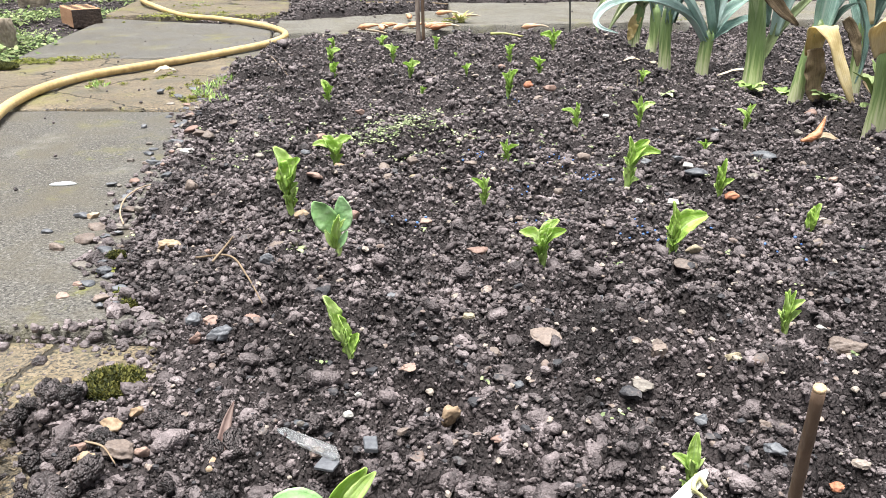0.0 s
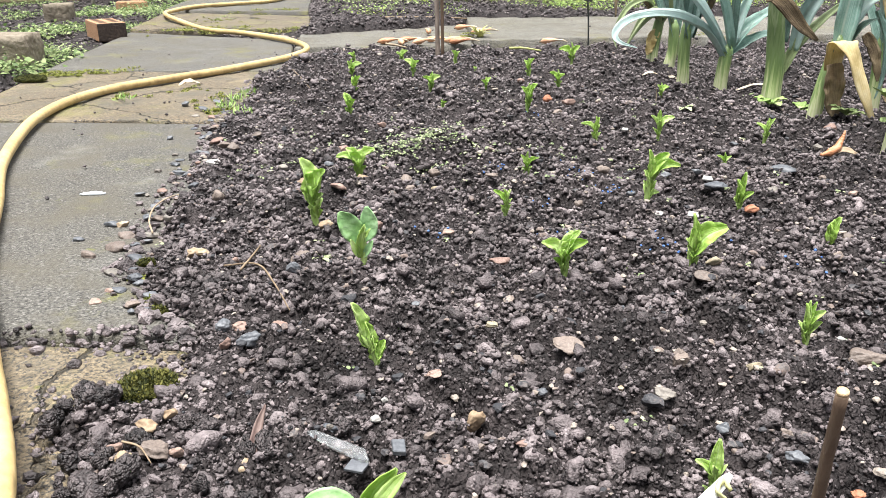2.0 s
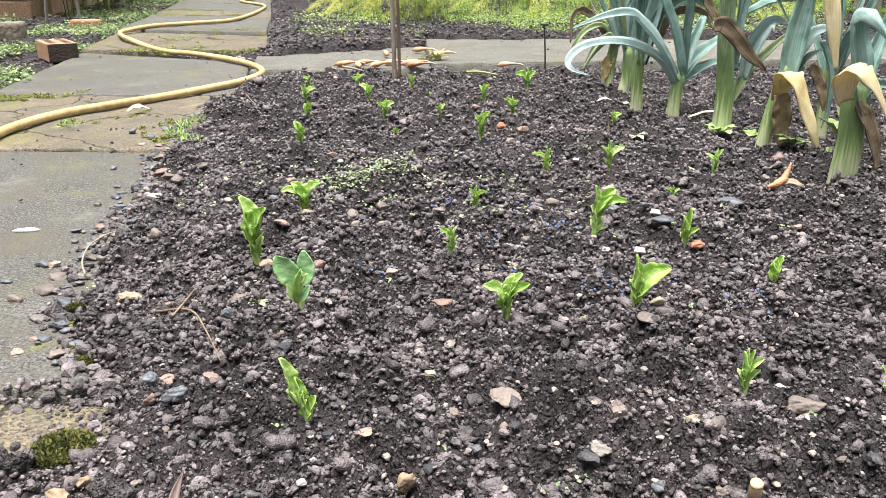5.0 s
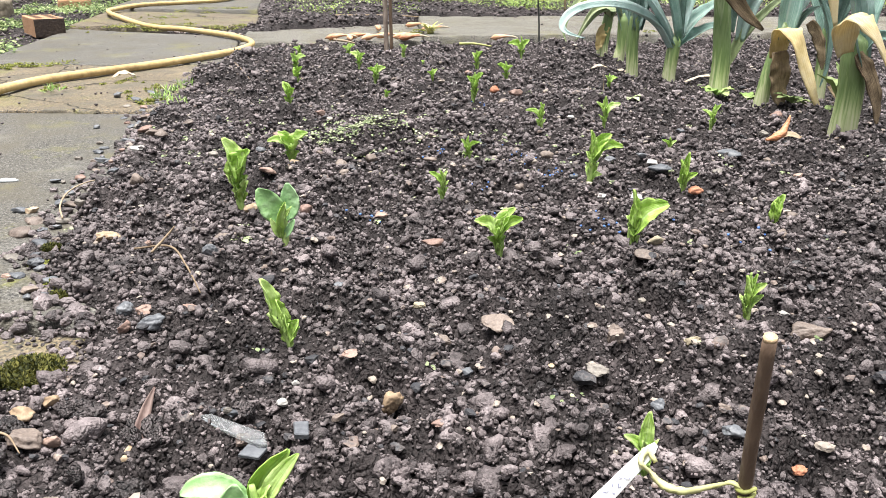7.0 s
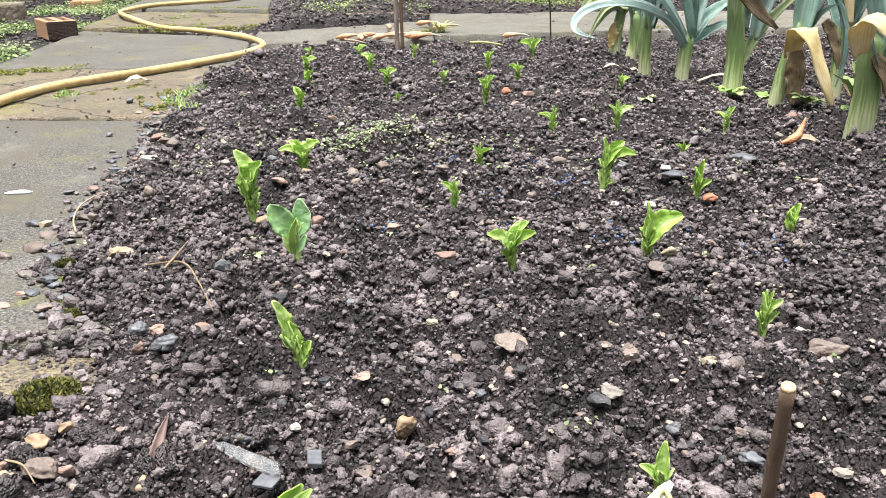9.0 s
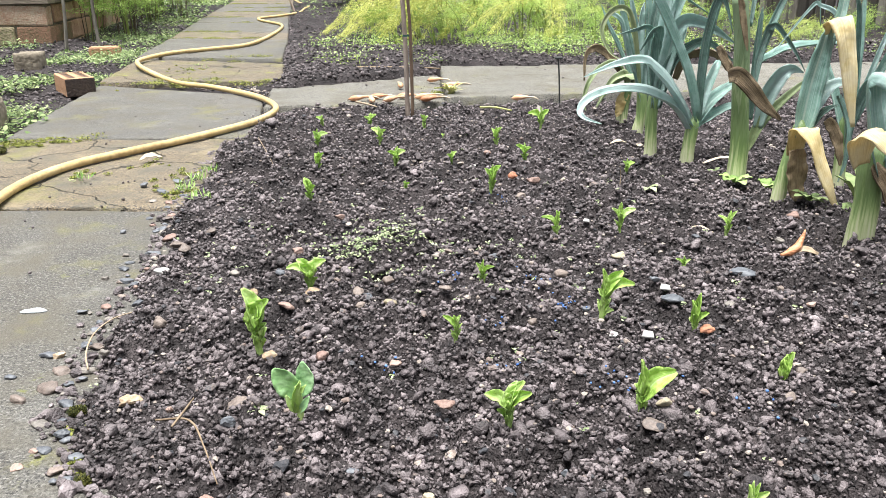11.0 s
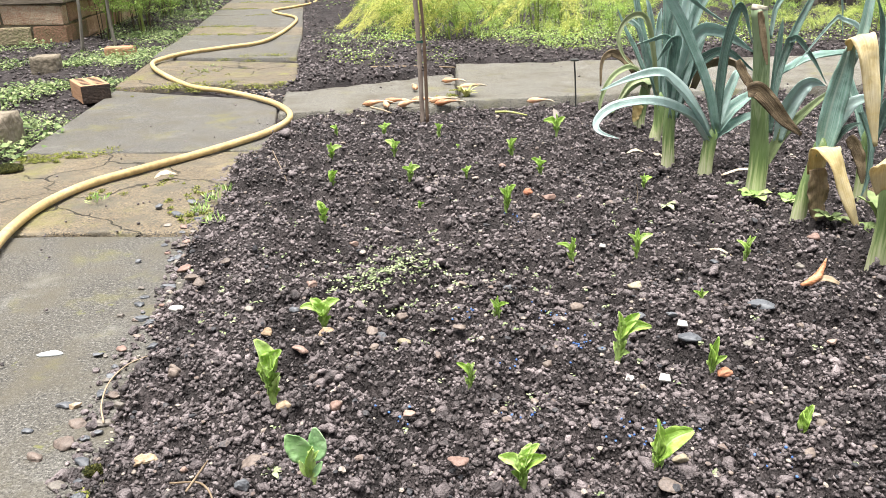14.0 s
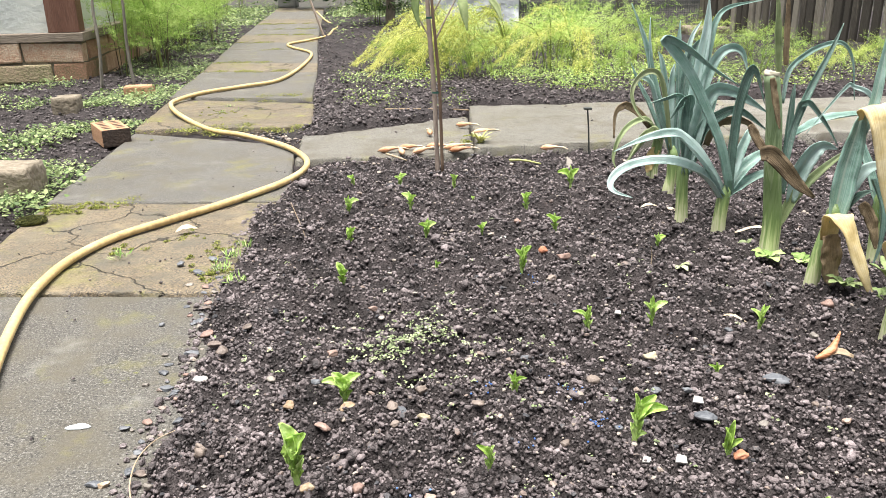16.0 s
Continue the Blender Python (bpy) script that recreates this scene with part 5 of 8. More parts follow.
BEAN_LEAVES = {
    (-0.100, 0.694): [],
    (0.094, 0.706): [(180, 44, 0.60, 0.34, 0.36, 0.6), (20, 28, 0.68, 0.32, 0.36, 0.7), (350, 40, 0.66, 0.32, 0.34, 0.6), (40, 22, 0.6, 0.26, 0.38, 0.7), (185, 35, 0.32, 0.16, 0.18, 0.4), (0, 22, 0.34, 0.18, 0.14, 0.4), (270, 6, 0.36, 0.2, 0.12)],
    (0.227, 0.735): [(8, 44, 0.86, 0.46, 0.22, 0.5), (175, 4, 0.72, 0.18, 0.34, 0.8), (0, 15, 0.32, 0.18, 0.10, 0.5), (180, 15, 0.30, 0.18, 0.08, 0.5), (90, 8, 0.5, 0.24, 0.3)],
    (0.228, 0.943): [(0, 58, 0.64, 0.24, 0.46, 0.6), (20, 36, 0.58, 0.26, 0.48, 0.6), (172, 4, 0.55, 0.18, 0.46, 0.8), (185, 18, 0.32, 0.2, 0.34, 0.4), (355, 50, 0.25, 0.13, 0.10), (270, 5, 0.3, 0.2, 0.2)],
    (0.389, 0.792): [(15, 14, 0.95, 0.46, 0.10, 0.7), (60, 8, 0.80, 0.30, 0.14, 0.8), (180, 6, 0.7, 0.3, 0.12, 0.8)],
    (0.27, 0.564): [(10, 10, 0.75, 0.22, 0.25, 0.9), (60, 6, 0.80, 0.22, 0.20, 0.9), (180, 4, 0.72, 0.20, 0.25, 0.9), (0, 38, 0.50, 0.20, 0.45, 0.6), (0, 35, 0.48, 0.17, 0.22, 0.5), (180, 12, 0.4, 0.18, 0.10, 0.8)],
    (-0.172, 0.86): [(165, 14, 0.62, 0.34, 0.42, 0.55), (10, 22, 0.52, 0.34, 0.38, 0.6), (90, 5, 0.50, 0.26, 0.30, 0.8), (180, 18, 0.30, 0.20, 0.08, 0.6), (0, 20, 0.36, 0.22, 0.16, 0.6), (0, 15, 0.34, 0.22, 0.28, 0.6), (185, 12, 0.36, 0.2, 0.2)],
    (-0.143, 1.033): [(178, 60, 0.66, 0.26, 0.40, 0.5), (160, 35, 0.55, 0.30, 0.42, 0.6), (205, 30, 0.45, 0.36, 0.38, 0.5), (5, 38, 0.62, 0.34, 0.40, 0.6), (0, 25, 0.40, 0.22, 0.28, 0.5), (180, 24, 0.32, 0.2, 0.12, 0.5), (0, 28, 0.36, 0.2, 0.12, 0.5)],
    (-0.066, 0.525): [(176, 12, 0.66, 0.27, 0.48, 0.6), (190, 5, 0.52, 0.24, 0.30, 0.8), (0, 16, 0.42, 0.30, 0.10, 0.5), (180, 5, 0.45, 0.18, 0.14, 0.8)],
    (0.332, 0.916): [(20, 6, 0.92, 0.34, 0.14, 0.9), (0, 42, 0.50, 0.20, 0.20, 0.6), (180, 8, 0.70, 0.26, 0.18, 0.9)],
    (-0.057, 0.333): [],
    (0.141, 0.373): [(60, 8, 0.62, 0.22, 0.40, 0.5), (172, 34, 0.46, 0.20, 0.34, 0.5), (180, 10, 0.36, 0.17, 0.10), (0, 12, 0.36, 0.16, 0.10)],
}
# broad leaves of the two plants that come nearest: line, width, the way the face looks, fold
NEAR_LEAVES = {
    (-0.057, 0.333): (
        ([(-0.0005, 0.002, 0.018), (-0.012, -0.001, 0.029), (-0.022, -0.003, 0.0320), (-0.0325, -0.004, 0.0290)], 0.0135, (0.1, -0.5, 1), 0.45, BEAN_BLUE),
        ([(0.000, -0.003, 0.0115), (-0.007, -0.007, 0.022), (-0.0065, -0.006, 0.0355)], 0.0165, (-0.15, -1, 0.35), 0.3, BEAN_BLUE),
        ([(0.002, -0.004, 0.0095), (-0.009, -0.009, 0.0118), (-0.018, -0.009, 0.0145)], 0.0065, (0, -0.6, 1), 0.5, BEAN_BLUE),
        ([(0.002, -0.004, 0.0085), (0.009, -0.007, 0.0125), (0.0125, -0.006, 0.0230)], 0.0070, (-0.4, -0.8, 0.6), 0.6, BEAN),
        ([(0.001, 0.003, 0.0165), (0.0045, 0.004, 0.031), (0.0175, 0.005, 0.0465)], 0.0135, (0.3, -1, 0.3), 0.4, BEAN),
        ([(0.005, -0.002, 0.0190), (0.012, -0.001, 0.031), (0.0225, 0.001, 0.0470)], 0.0120, (-0.75, -0.8, 0.35), 0.75, BEAN),
        ([(0.002, 0.0, 0.011), (0.003, -0.003, 0.020), (0.007, -0.004, 0.027)], 0.0100, (0, -1, 0.3), 0.5, BEAN),
    ),
    (-0.100, 0.694): (
        ([(-0.0023, 0.000, 0.025), (-0.0085, -0.001, 0.040), (-0.0190, -0.003, 0.0565)], 0.0230, (0.25, -1, 0.3), 0.35, BEAN_BLUE),
        ([(0.0018, 0.002, 0.0260), (0.0082, 0.003, 0.0410), (0.0060, 0.004, 0.0600)], 0.0190, (-0.2, -1, 0.25), 0.25, BEAN_PALE),
        ([(-0.0008, -0.003, 0.011), (-0.0007, -0.005, 0.029), (0.0045, -0.004, 0.045)], 0.0085, (0.4, -1, 0.2), 0.7, BEAN),
        ([(-0.0019, -0.002, 0.011), (-0.0054, -0.004, 0.020), (-0.0089, -0.004, 0.030)], 0.0070, (0.3, -1, 0.3), 0.6, BEAN),
        ([(0.0018, -0.002, 0.011), (0.0076, -0.004, 0.020), (0.0117, -0.004, 0.029)], 0.0080, (-0.3, -1, 0.4), 0.6, BEAN_PALE),
    ),
}
LEANS = {(-0.066, 0.525): (-0.35, 0.0), (-0.172, 0.86): (-0.08, 0.0)}
for i, (bx, by, bh) in enumerate(near_beans + far_beans):
    plant = bean(bx, by, bh * (1.05 if by < 0.85 else 1.18), i + 1, BEAN_LEAVES.get((bx, by)), LEANS.get((bx, by), (0, 0)))
    for pts, wide, up, fold, mat in NEAR_LEAVES.get((bx, by), ()):
        part("leaf", ribbon_mesh("leaf", pts, [wide * k for k in (0.3, 0.7, 0.95, 1, 0.92, 0.7, 0.15)], up, fold, 0.0009, 22, 8, 0.05, len(plant.children), cup=True), mat, plant)



# ---- more materials ----
STONE_MATS = {
    "tan": material("tan_stone", [(0.17, 0.115, 0.07), (0.29, 0.21, 0.135), (0.44, 0.36, 0.26)], scale=110, rough=0.75, bump=0.5, bump_scale=260, obj=0.2, bump_dist=0.002),
    "buff": material("buff_stone", [(0.17, 0.137, 0.09), (0.27, 0.228, 0.155), (0.36, 0.31, 0.22)], scale=120, rough=0.75, bump=0.4, bump_scale=500, obj=0.2, bump_dist=0.002),
    "grey": material("grey_stone", [(0.10, 0.088, 0.076), (0.17, 0.15, 0.13), (0.24, 0.215, 0.185)], scale=120, rough=0.6, bump=0.3, bump_scale=500, obj=0.3, bump_dist=0.002),
    "white": material("white_stone", [(0.25, 0.24, 0.22), (0.38, 0.367, 0.345)], scale=120, rough=0.5, bump=0.15, bump_scale=500, obj=0.1, bump_dist=0.002),
    "pink": material("pinkish_stone", [(0.16, 0.10, 0.082), (0.24, 0.16, 0.13), (0.33, 0.235, 0.19)], scale=120, rough=0.65, bump=0.35, bump_scale=500, obj=0.3, bump_dist=0.002),
    "brown": material("brown_stone", [(0.095, 0.074, 0.063), (0.155, 0.122, 0.103), (0.22, 0.175, 0.147)], scale=120, rough=0.6, bump=0.4, bump_scale=500, obj=0.3, bump_dist=0.002),
    "slate": material("slate_stone", [(0.05, 0.053, 0.06), (0.09, 0.095, 0.105), (0.14, 0.145, 0.155)], scale=40, rough=0.5, bump=0.4, bump_scale=300, obj=0.3, bump_dist=0.002),
    "red": material("red_stone", [(0.30, 0.11, 0.06), (0.42, 0.19, 0.11)], scale=120, rough=0.7, bump=0.4, bump_scale=500, obj=0.3, bump_dist=0.002),
}
STONE_WORDS = {"tan": "tan angular", "buff": "buff-coloured", "grey": "smooth grey-brown", "white": "small whitish", "pink": "pinkish", "brown": "dull brown", "slate": "dark slate-grey", "red": "reddish terracotta"}
MOSS = leafy("moss", [(0.024, 0.030, 0.007), (0.066, 0.072, 0.015), (0.145, 0.138, 0.032)], scale=60, rough=0.9, trans=0.2, island=0.6, bump=0)
WEED = leafy("weed_leaf", [(0.085, 0.135, 0.045), (0.19, 0.26, 0.095), (0.36, 0.42, 0.20)], scale=6, rough=0.7, trans=0.3, island=0.6, obj=0.2, bump=0)
LOW_WEED = leafy("low_weed_leaf", [(0.14, 0.24, 0.06), (0.30, 0.43, 0.14), (0.48, 0.58, 0.26)], scale=6, rough=0.75, trans=0.3, island=0.5, bump=0, spec=0.15)
PALE_WEED = leafy("pale_weed_leaf", [(0.13, 0.175, 0.075), (0.25, 0.30, 0.15), (0.40, 0.43, 0.26)], scale=10, rough=0.6, trans=0.2, island=0.6, bump=0)
FERN_GREEN = leafy("green_fern", [(0.17, 0.30, 0.05), (0.36, 0.53, 0.12), (0.56, 0.69, 0.23)], scale=2.0, rough=0.6, trans=0.4, island=0.5, obj=0.5, bump=0)
STALK = material("dry_stalk", [(0.13, 0.09, 0.055), (0.23, 0.17, 0.11), (0.33, 0.26, 0.18)], scale=20, rough=0.8, bump=0.3, bump_scale=120, stretch=(1, 1, 0.2), obj=0.4)
DARK_STALK = material("dark_stalk", [(0.06, 0.042, 0.03), (0.12, 0.09, 0.06), (0.19, 0.15, 0.11)], scale=20, rough=0.8, bump=0.3, bump_scale=120, obj=0.4)
GREY_STEM = material("grey_stem", [(0.08, 0.07, 0.055), (0.16, 0.145, 0.12), (0.25, 0.23, 0.19)], scale=20, rough=0.8, bump=0.5, bump_scale=120, stretch=(1, 1, 0.2))
GREEN_STALK = material("green_stalk", [(0.16, 0.22, 0.05), (0.30, 0.36, 0.09)], scale=10, rough=0.6, bump=0.1, bump_scale=120, obj=0.4)
SHALLOT = material("shallot_skin", [(0.34, 0.135, 0.06), (0.52, 0.25, 0.13), (0.64, 0.40, 0.25)], scale=24, rough=0.45, bump=0.25, bump_scale=70, stretch=(1, 5, 5), obj=0.3)
BARK = material("sapling_bark", [(0.17, 0.12, 0.095), (0.30, 0.24, 0.20), (0.42, 0.35, 0.30)], scale=20, rough=0.75, bump=0.5, bump_scale=90, stretch=(1, 1, 0.25))
CANE = material("cane", [(0.07, 0.044, 0.03), (0.14, 0.092, 0.062), (0.22, 0.155, 0.105)], scale=30, rough=0.55, bump=0.4, bump_scale=160, stretch=(1, 1, 0.15))
CUT_WOOD = material("cut_wood", [(0.45, 0.30, 0.16), (0.60, 0.44, 0.27)], scale=80, rough=0.8, bump=0.3, bump_scale=400)
WHITE_PLASTIC = material("white_plastic", [(0.74, 0.74, 0.73), (0.82, 0.82, 0.81)], scale=30, rough=0.35, bump=0.05, bump_scale=300, spec=0.5)
INK = material("faded_blue_ink", [(0.13, 0.13, 0.20), (0.26, 0.26, 0.34)], scale=200, rough=0.6, bump=0)
GREEN_TIE = material("green_plastic_tie", [(0.01, 0.05, 0.04), (0.02, 0.08, 0.06)], scale=20, rough=0.4, bump=0)
VINE = leafy("pale_tendril", [(0.34, 0.36, 0.10), (0.50, 0.50, 0.20), (0.60, 0.58, 0.30)], scale=40, rough=0.5, trans=0.2)
BLUE = material("blue_pellet", [(0.03, 0.09, 0.28), (0.10, 0.20, 0.46)], scale=40, rough=0.5, bump=0.2, bump_scale=200, island=0.5)
DRY_LEAF = leafy("dry_leaf", [(0.06, 0.036, 0.032), (0.13, 0.082, 0.072), (0.24, 0.175, 0.15)], scale=30, rough=0.6, trans=0.1)
PALE_LEAF = leafy("pale_dead_leaf", [(0.42, 0.34, 0.24), (0.58, 0.50, 0.38)], scale=30, rough=0.7, trans=0.15)
BLACK_METAL = material("black_metal", [(0.02, 0.022, 0.02), (0.05, 0.055, 0.05)], scale=30, rough=0.5, bump=0.2, bump_scale=100)
FENCE = material("fence_board", [(0.045, 0.039, 0.031), (0.11, 0.097, 0.077), (0.22, 0.20, 0.165)], scale=7, rough=0.85, bump=0.6, bump_scale=40, stretch=(5, 5, 0.5), obj=0.8)
POST = material("red_brown_timber", [(0.085, 0.038, 0.025), (0.15, 0.072, 0.047), (0.21, 0.115, 0.08)], scale=8, rough=0.65, bump=0.5, bump_scale=60, stretch=(5, 5, 0.5))
SILL = material("grey_timber", [(0.12, 0.095, 0.07), (0.22, 0.18, 0.14), (0.30, 0.26, 0.21)], scale=8, rough=0.8, bump=0.5, bump_scale=60, stretch=(0.6, 5, 5))
NET = material("dark_netting", [(0.05, 0.055, 0.055), (0.10, 0.105, 0.10)], scale=30, rough=0.8, bump=0.4, bump_scale=120)
SHEET = material("plastic_sheet", [(0.22, 0.24, 0.25), (0.36, 0.38, 0.39)], scale=5, rough=0.3, bump=0.6, bump_scale=14, bump_dist=0.03)
CONIFER = leafy("conifer_leaf", [(0.015, 0.04, 0.012), (0.04, 0.08, 0.02), (0.08, 0.13, 0.035)], scale=3, rough=0.6, trans=0.2, island=0.6, bump=0)
BLOCK = material("rough_block", [(0.075, 0.065, 0.042), (0.18, 0.15, 0.11), (0.30, 0.26, 0.20)], scale=16, rough=0.85, bump=0.7, bump_scale=70, obj=0.1)


def clear_glass(name, tint, rough, clear=0.85, dew=0.6):
    m = bpy.data.materials.new(name)
    m.use_nodes = True
    b = m.node_tree.nodes["Principled BSDF"]
    b.inputs["Base Color"].default_value = (*tint, 1)
    b.inputs["Transmission Weight"].default_value = clear
    b.inputs["Roughness"].default_value = rough
    b.inputs["IOR"].default_value = 1.45
    drops = m.node_tree.nodes.new("ShaderNodeTexNoise")
    drops.inputs["Scale"].default_value, drops.inputs["Detail"].default_value = 55, 4
    bump = m.node_tree.nodes.new("ShaderNodeBump")
    bump.inputs["Strength"].default_value, bump.inputs["Distance"].default_value = dew, 0.01
    m.node_tree.links.new(drops.outputs["Fac"], bump.inputs["Height"])
    m.node_tree.links.new(bump.outputs["Normal"], b.inputs["Normal"])
    return m


MOSSY_BRICK = material("mossy_brick", [(0.16, 0.165, 0.07), (0.32, 0.275, 0.165), (0.45, 0.34, 0.235), (0.52, 0.36, 0.25)], scale=7, rough=0.9, bump=0.8, bump_scale=90, obj=0.5)
GLASS = clear_glass("misted_glass", (0.80, 0.84, 0.82), 0.4, 0.6)
# Pale surface for the added backing that brightens the greenhouse glass.
GLASS_BACKING = material("glass_backing", [(0.16, 0.17, 0.155), (0.30, 0.31, 0.285)], scale=4, rough=0.9, bump=0.2, bump_scale=40)
FLAKE = material("china_flake", [(0.50, 0.54, 0.55), (0.64, 0.68, 0.70)], scale=60, rough=0.4, bump=0.1, bump_scale=200)
SHARD = clear_glass("glass_shard", (0.93, 0.95, 0.95), 0.03, 0.93, 0.04)


# ---- stones picked out singly ----
def stone(x, y, half, high, colour, seed):
    rng = np.random.default_rng(seed)
    me = stone_mesh("stone", (half, half * rng.uniform(0.6, 0.9), max(high, half * 0.35)), seed + 900, 0.3 if colour != "white" else 0.12, 0.9, 4 if y < 0.75 and seed < 200 or seed > 300 else 3)
    thick = max(high, half * 0.35)
    z = max(rest_z(x, y, half) + 0.001 + thick * 0.5, (-0.004 if y < 1.43 else -0.002) + thick * 0.72)
    ob = part("stone", me, STONE_MATS[colour])
    ob.matrix_basis = pose(x, y, z, rng.uniform(-12, 12), rng.uniform(-12, 12), rng.uniform(-35, 35))
    return tagged(ob, STONE_WORDS[colour] + " stone lying on the dark soil", "stone", "stones on the bed")


# ---- small leafy growth ----
def leaf_cloud(rng, n, spread, length, width, height=0.0, tilt=0.6, centre=(0, 0, 0), oval=False):
    """Vertices and faces of n small leaves round a centre, pointed or oval."""
    a = rng.uniform(0, 2 * np.pi, n)
    r = spread * np.sqrt(rng.random(n))
    base = np.stack([np.cos(a) * r, np.sin(a) * r, height * rng.random(n) ** 1.5 * (1 - 0.6 * r / max(spread, 1e-6))], -1) + np.array(centre)
    b = rng.uniform(0, 2 * np.pi, n)
    up = rng.normal(tilt, 0.35, n)
    d = np.stack([np.cos(b) * np.cos(up), np.sin(b) * np.cos(up), np.sin(up)], -1)
    s = np.stack([-np.sin(b), np.cos(b), rng.normal(0, 0.3, n)], -1)
    ln = length * rng.uniform(0.6, 1.3, n)[:, None]
    wd = width * rng.uniform(0.6, 1.3, n)[:, None]
    if oval:
        drop = np.array([0, 0, -0.18]) * ln
        v = np.stack([base, base + d * ln * 0.35 + s * wd / 2, base + d * ln * 0.72 + s * wd * 0.42 + drop * 0.4, base + d * ln + drop, base + d * ln * 0.72 - s * wd * 0.42 + drop * 0.4, base + d * ln * 0.35 - s * wd / 2], 1).reshape(-1, 3)
        i = np.arange(n)[:, None] * 6
        return v, np.concatenate([i + k for k in range(6)], 1)
    v = np.stack([base, base + d * ln * 0.5 + s * wd / 2, base + d * ln, base + d * ln * 0.5 - s * wd / 2], 1).reshape(-1, 3)
    i = np.arange(n)[:, None] * 4
    return v, np.concatenate([i, i + 1, i + 2, i + 3], 1)


def join_clouds(name, clouds, smooth=False):
    vs, fs, o = [], [], 0
    for v, f in clouds:
        vs.append(v)
        fs.append(f + o)
        o += len(v)
    return np_mesh(name, np.concatenate(vs), np.concatenate(fs), smooth)


def weeds():
    rng = np.random.default_rng(21)
    clouds = []
    for _ in range(1900):
        y = 1.9 * (6.5 / 1.9) ** rng.random()
        x = path_left(y) - 0.03 - abs(rng.normal(0, 0.55))
        thick = worley(np.array([x]), np.array([y]), 0.42, 41)[0]
        if thick < 0.50 or (2.5 < y < 3.0 and -1.45 < x < -1.1):
            continue
        z = float(left_z(np.array(x), np.array(y)))
        k = rng.choice((0.6, 0.9, 1.3, 2.1), p=(0.32, 0.28, 0.25, 0.15))
        clouds.append(leaf_cloud(rng, int(36 / k), 0.04 + 0.025 * k, 0.011 * k, 0.0065 * k, 0.11 * (thick - 0.35) * rng.uniform(0.3, 1.4), 0.35, (x, y, z), True))
    for _ in range(420):
        y = rng.uniform(6.0, 13.0)
        x = path_left(y) - 0.08 - abs(rng.normal(0, 0.9)) if rng.random() < 0.6 else path_right(y) + 0.1 + abs(rng.normal(0, 0.7))
        clouds.append(leaf_cloud(rng, 34, 0.14, 0.035, 0.018, rng.uniform(0.05, 0.2), 0.4, (x, y, -0.03), True))
    tagged(part("weeds", join_clouds("weeds", clouds), WEED), "low bright green chickweed on dark soil", "weeds", kind="stuff")
    clouds = []
    for _ in range(1300):
        x, y = rng.uniform(-0.5, 2.8), 3.78 + 0.9 * rng.random() ** 1.3 - 0.05 * rng.random()
        if x < 0.1 and rng.random() < 0.55 or worley(np.array([x]), np.array([y]), 0.3, 61)[0] < 0.47 or x > 1.25 and rng.random() < 0.65:
            continue
        if rng.random() < 0.06:
            y = rng.uniform(3.2, 4.2)
            x = float(path_right(y)) + rng.uniform(0.12, 0.6)
        z = float(back_z(np.array(x), np.array(y)))
        clouds.append(leaf_cloud(rng, 30, 0.085, 0.011, 0.0055, 0.085 if y > 3.8 else 0.025, 0.45, (x, y, z), True))
    tagged(part("weeds", join_clouds("weeds", clouds[::2]), LOW_WEED), "pale green seedling weeds before the fern bed", "weeds", kind="stuff")
    tagged(part("weeds", join_clouds("weeds", clouds[1::2]), FERN), "pale yellow-green seedling weeds before the fern bed", "weeds", kind="stuff")
    clouds = []
    for cx, cy, sx, sy, n in ((-0.085, 1.18, 0.034, 0.034, 95), (-0.05, 1.20, 0.03, 0.03, 40), (-0.10, 1.2, 0.08, 0.08, 26), (0.0, 1.38, 0.06, 0.13, 24), (0.03, 1.12, 0.10, 0.08, 36), (-0.15, 1.25, 0.12, 0.1, 24), (0.2, 0.95, 0.22, 0.2, 30), (0.05, 0.7, 0.3, 0.3, 22), (0.4, 1.5, 0.1, 0.1, 14), (-0.3, 1.3, 0.05, 0.2, 12)):
        for _ in range(n):
            x, y = rng.normal(cx, sx), rng.normal(cy, sy)
            z = float(crumb_top(x, y))
            clouds.append(leaf_cloud(rng, rng.integers(3, 7), 0.005, 0.0038 if y < 0.95 else 0.0044, 0.0030 if y < 0.95 else 0.0034, 0.003, 0.2, (x, y, z + 0.005), True))
    tagged(part("weed_seedlings", join_clouds("weed_seedlings", clouds), PALE_WEED), "tiny pale green weed seedlings in the bed", "weeds", kind="stuff")
    clouds = [leaf_cloud(rng, 34, 0.02, 0.020, 0.0028, 0.006, 0.75, (x, y, 0.0)) for x, y in ((-0.46, 1.62), (-0.47, 1.55), (-0.455, 1.68), (-0.7, 1.62), (-0.42, 1.48), (-0.98, 3.3), (-1.0, 3.45), (-0.93, 3.35), (-1.22, 3.1))]
    tagged(part("path_grass", join_clouds("path_grass", clouds), LOW_WEED), "small tufts of grass in the path's cracks", "grass", kind="stuff")


def moss(x, y, rad, high, z=0.0):
    rng = np.random.default_rng(int(abs(x) * 1000))
    me = join_clouds("moss", [leaf_cloud(rng, int(9000 * rad / 0.03), rad, 0.0032, 0.0018, high, 0.9, (0, 0, 0))])
    ob = part("moss", me, MOSS)
    ob.location = (x, y, z)
    return tagged(ob, "cushion of olive-green moss on the slab's edge", "moss", "moss cushions")


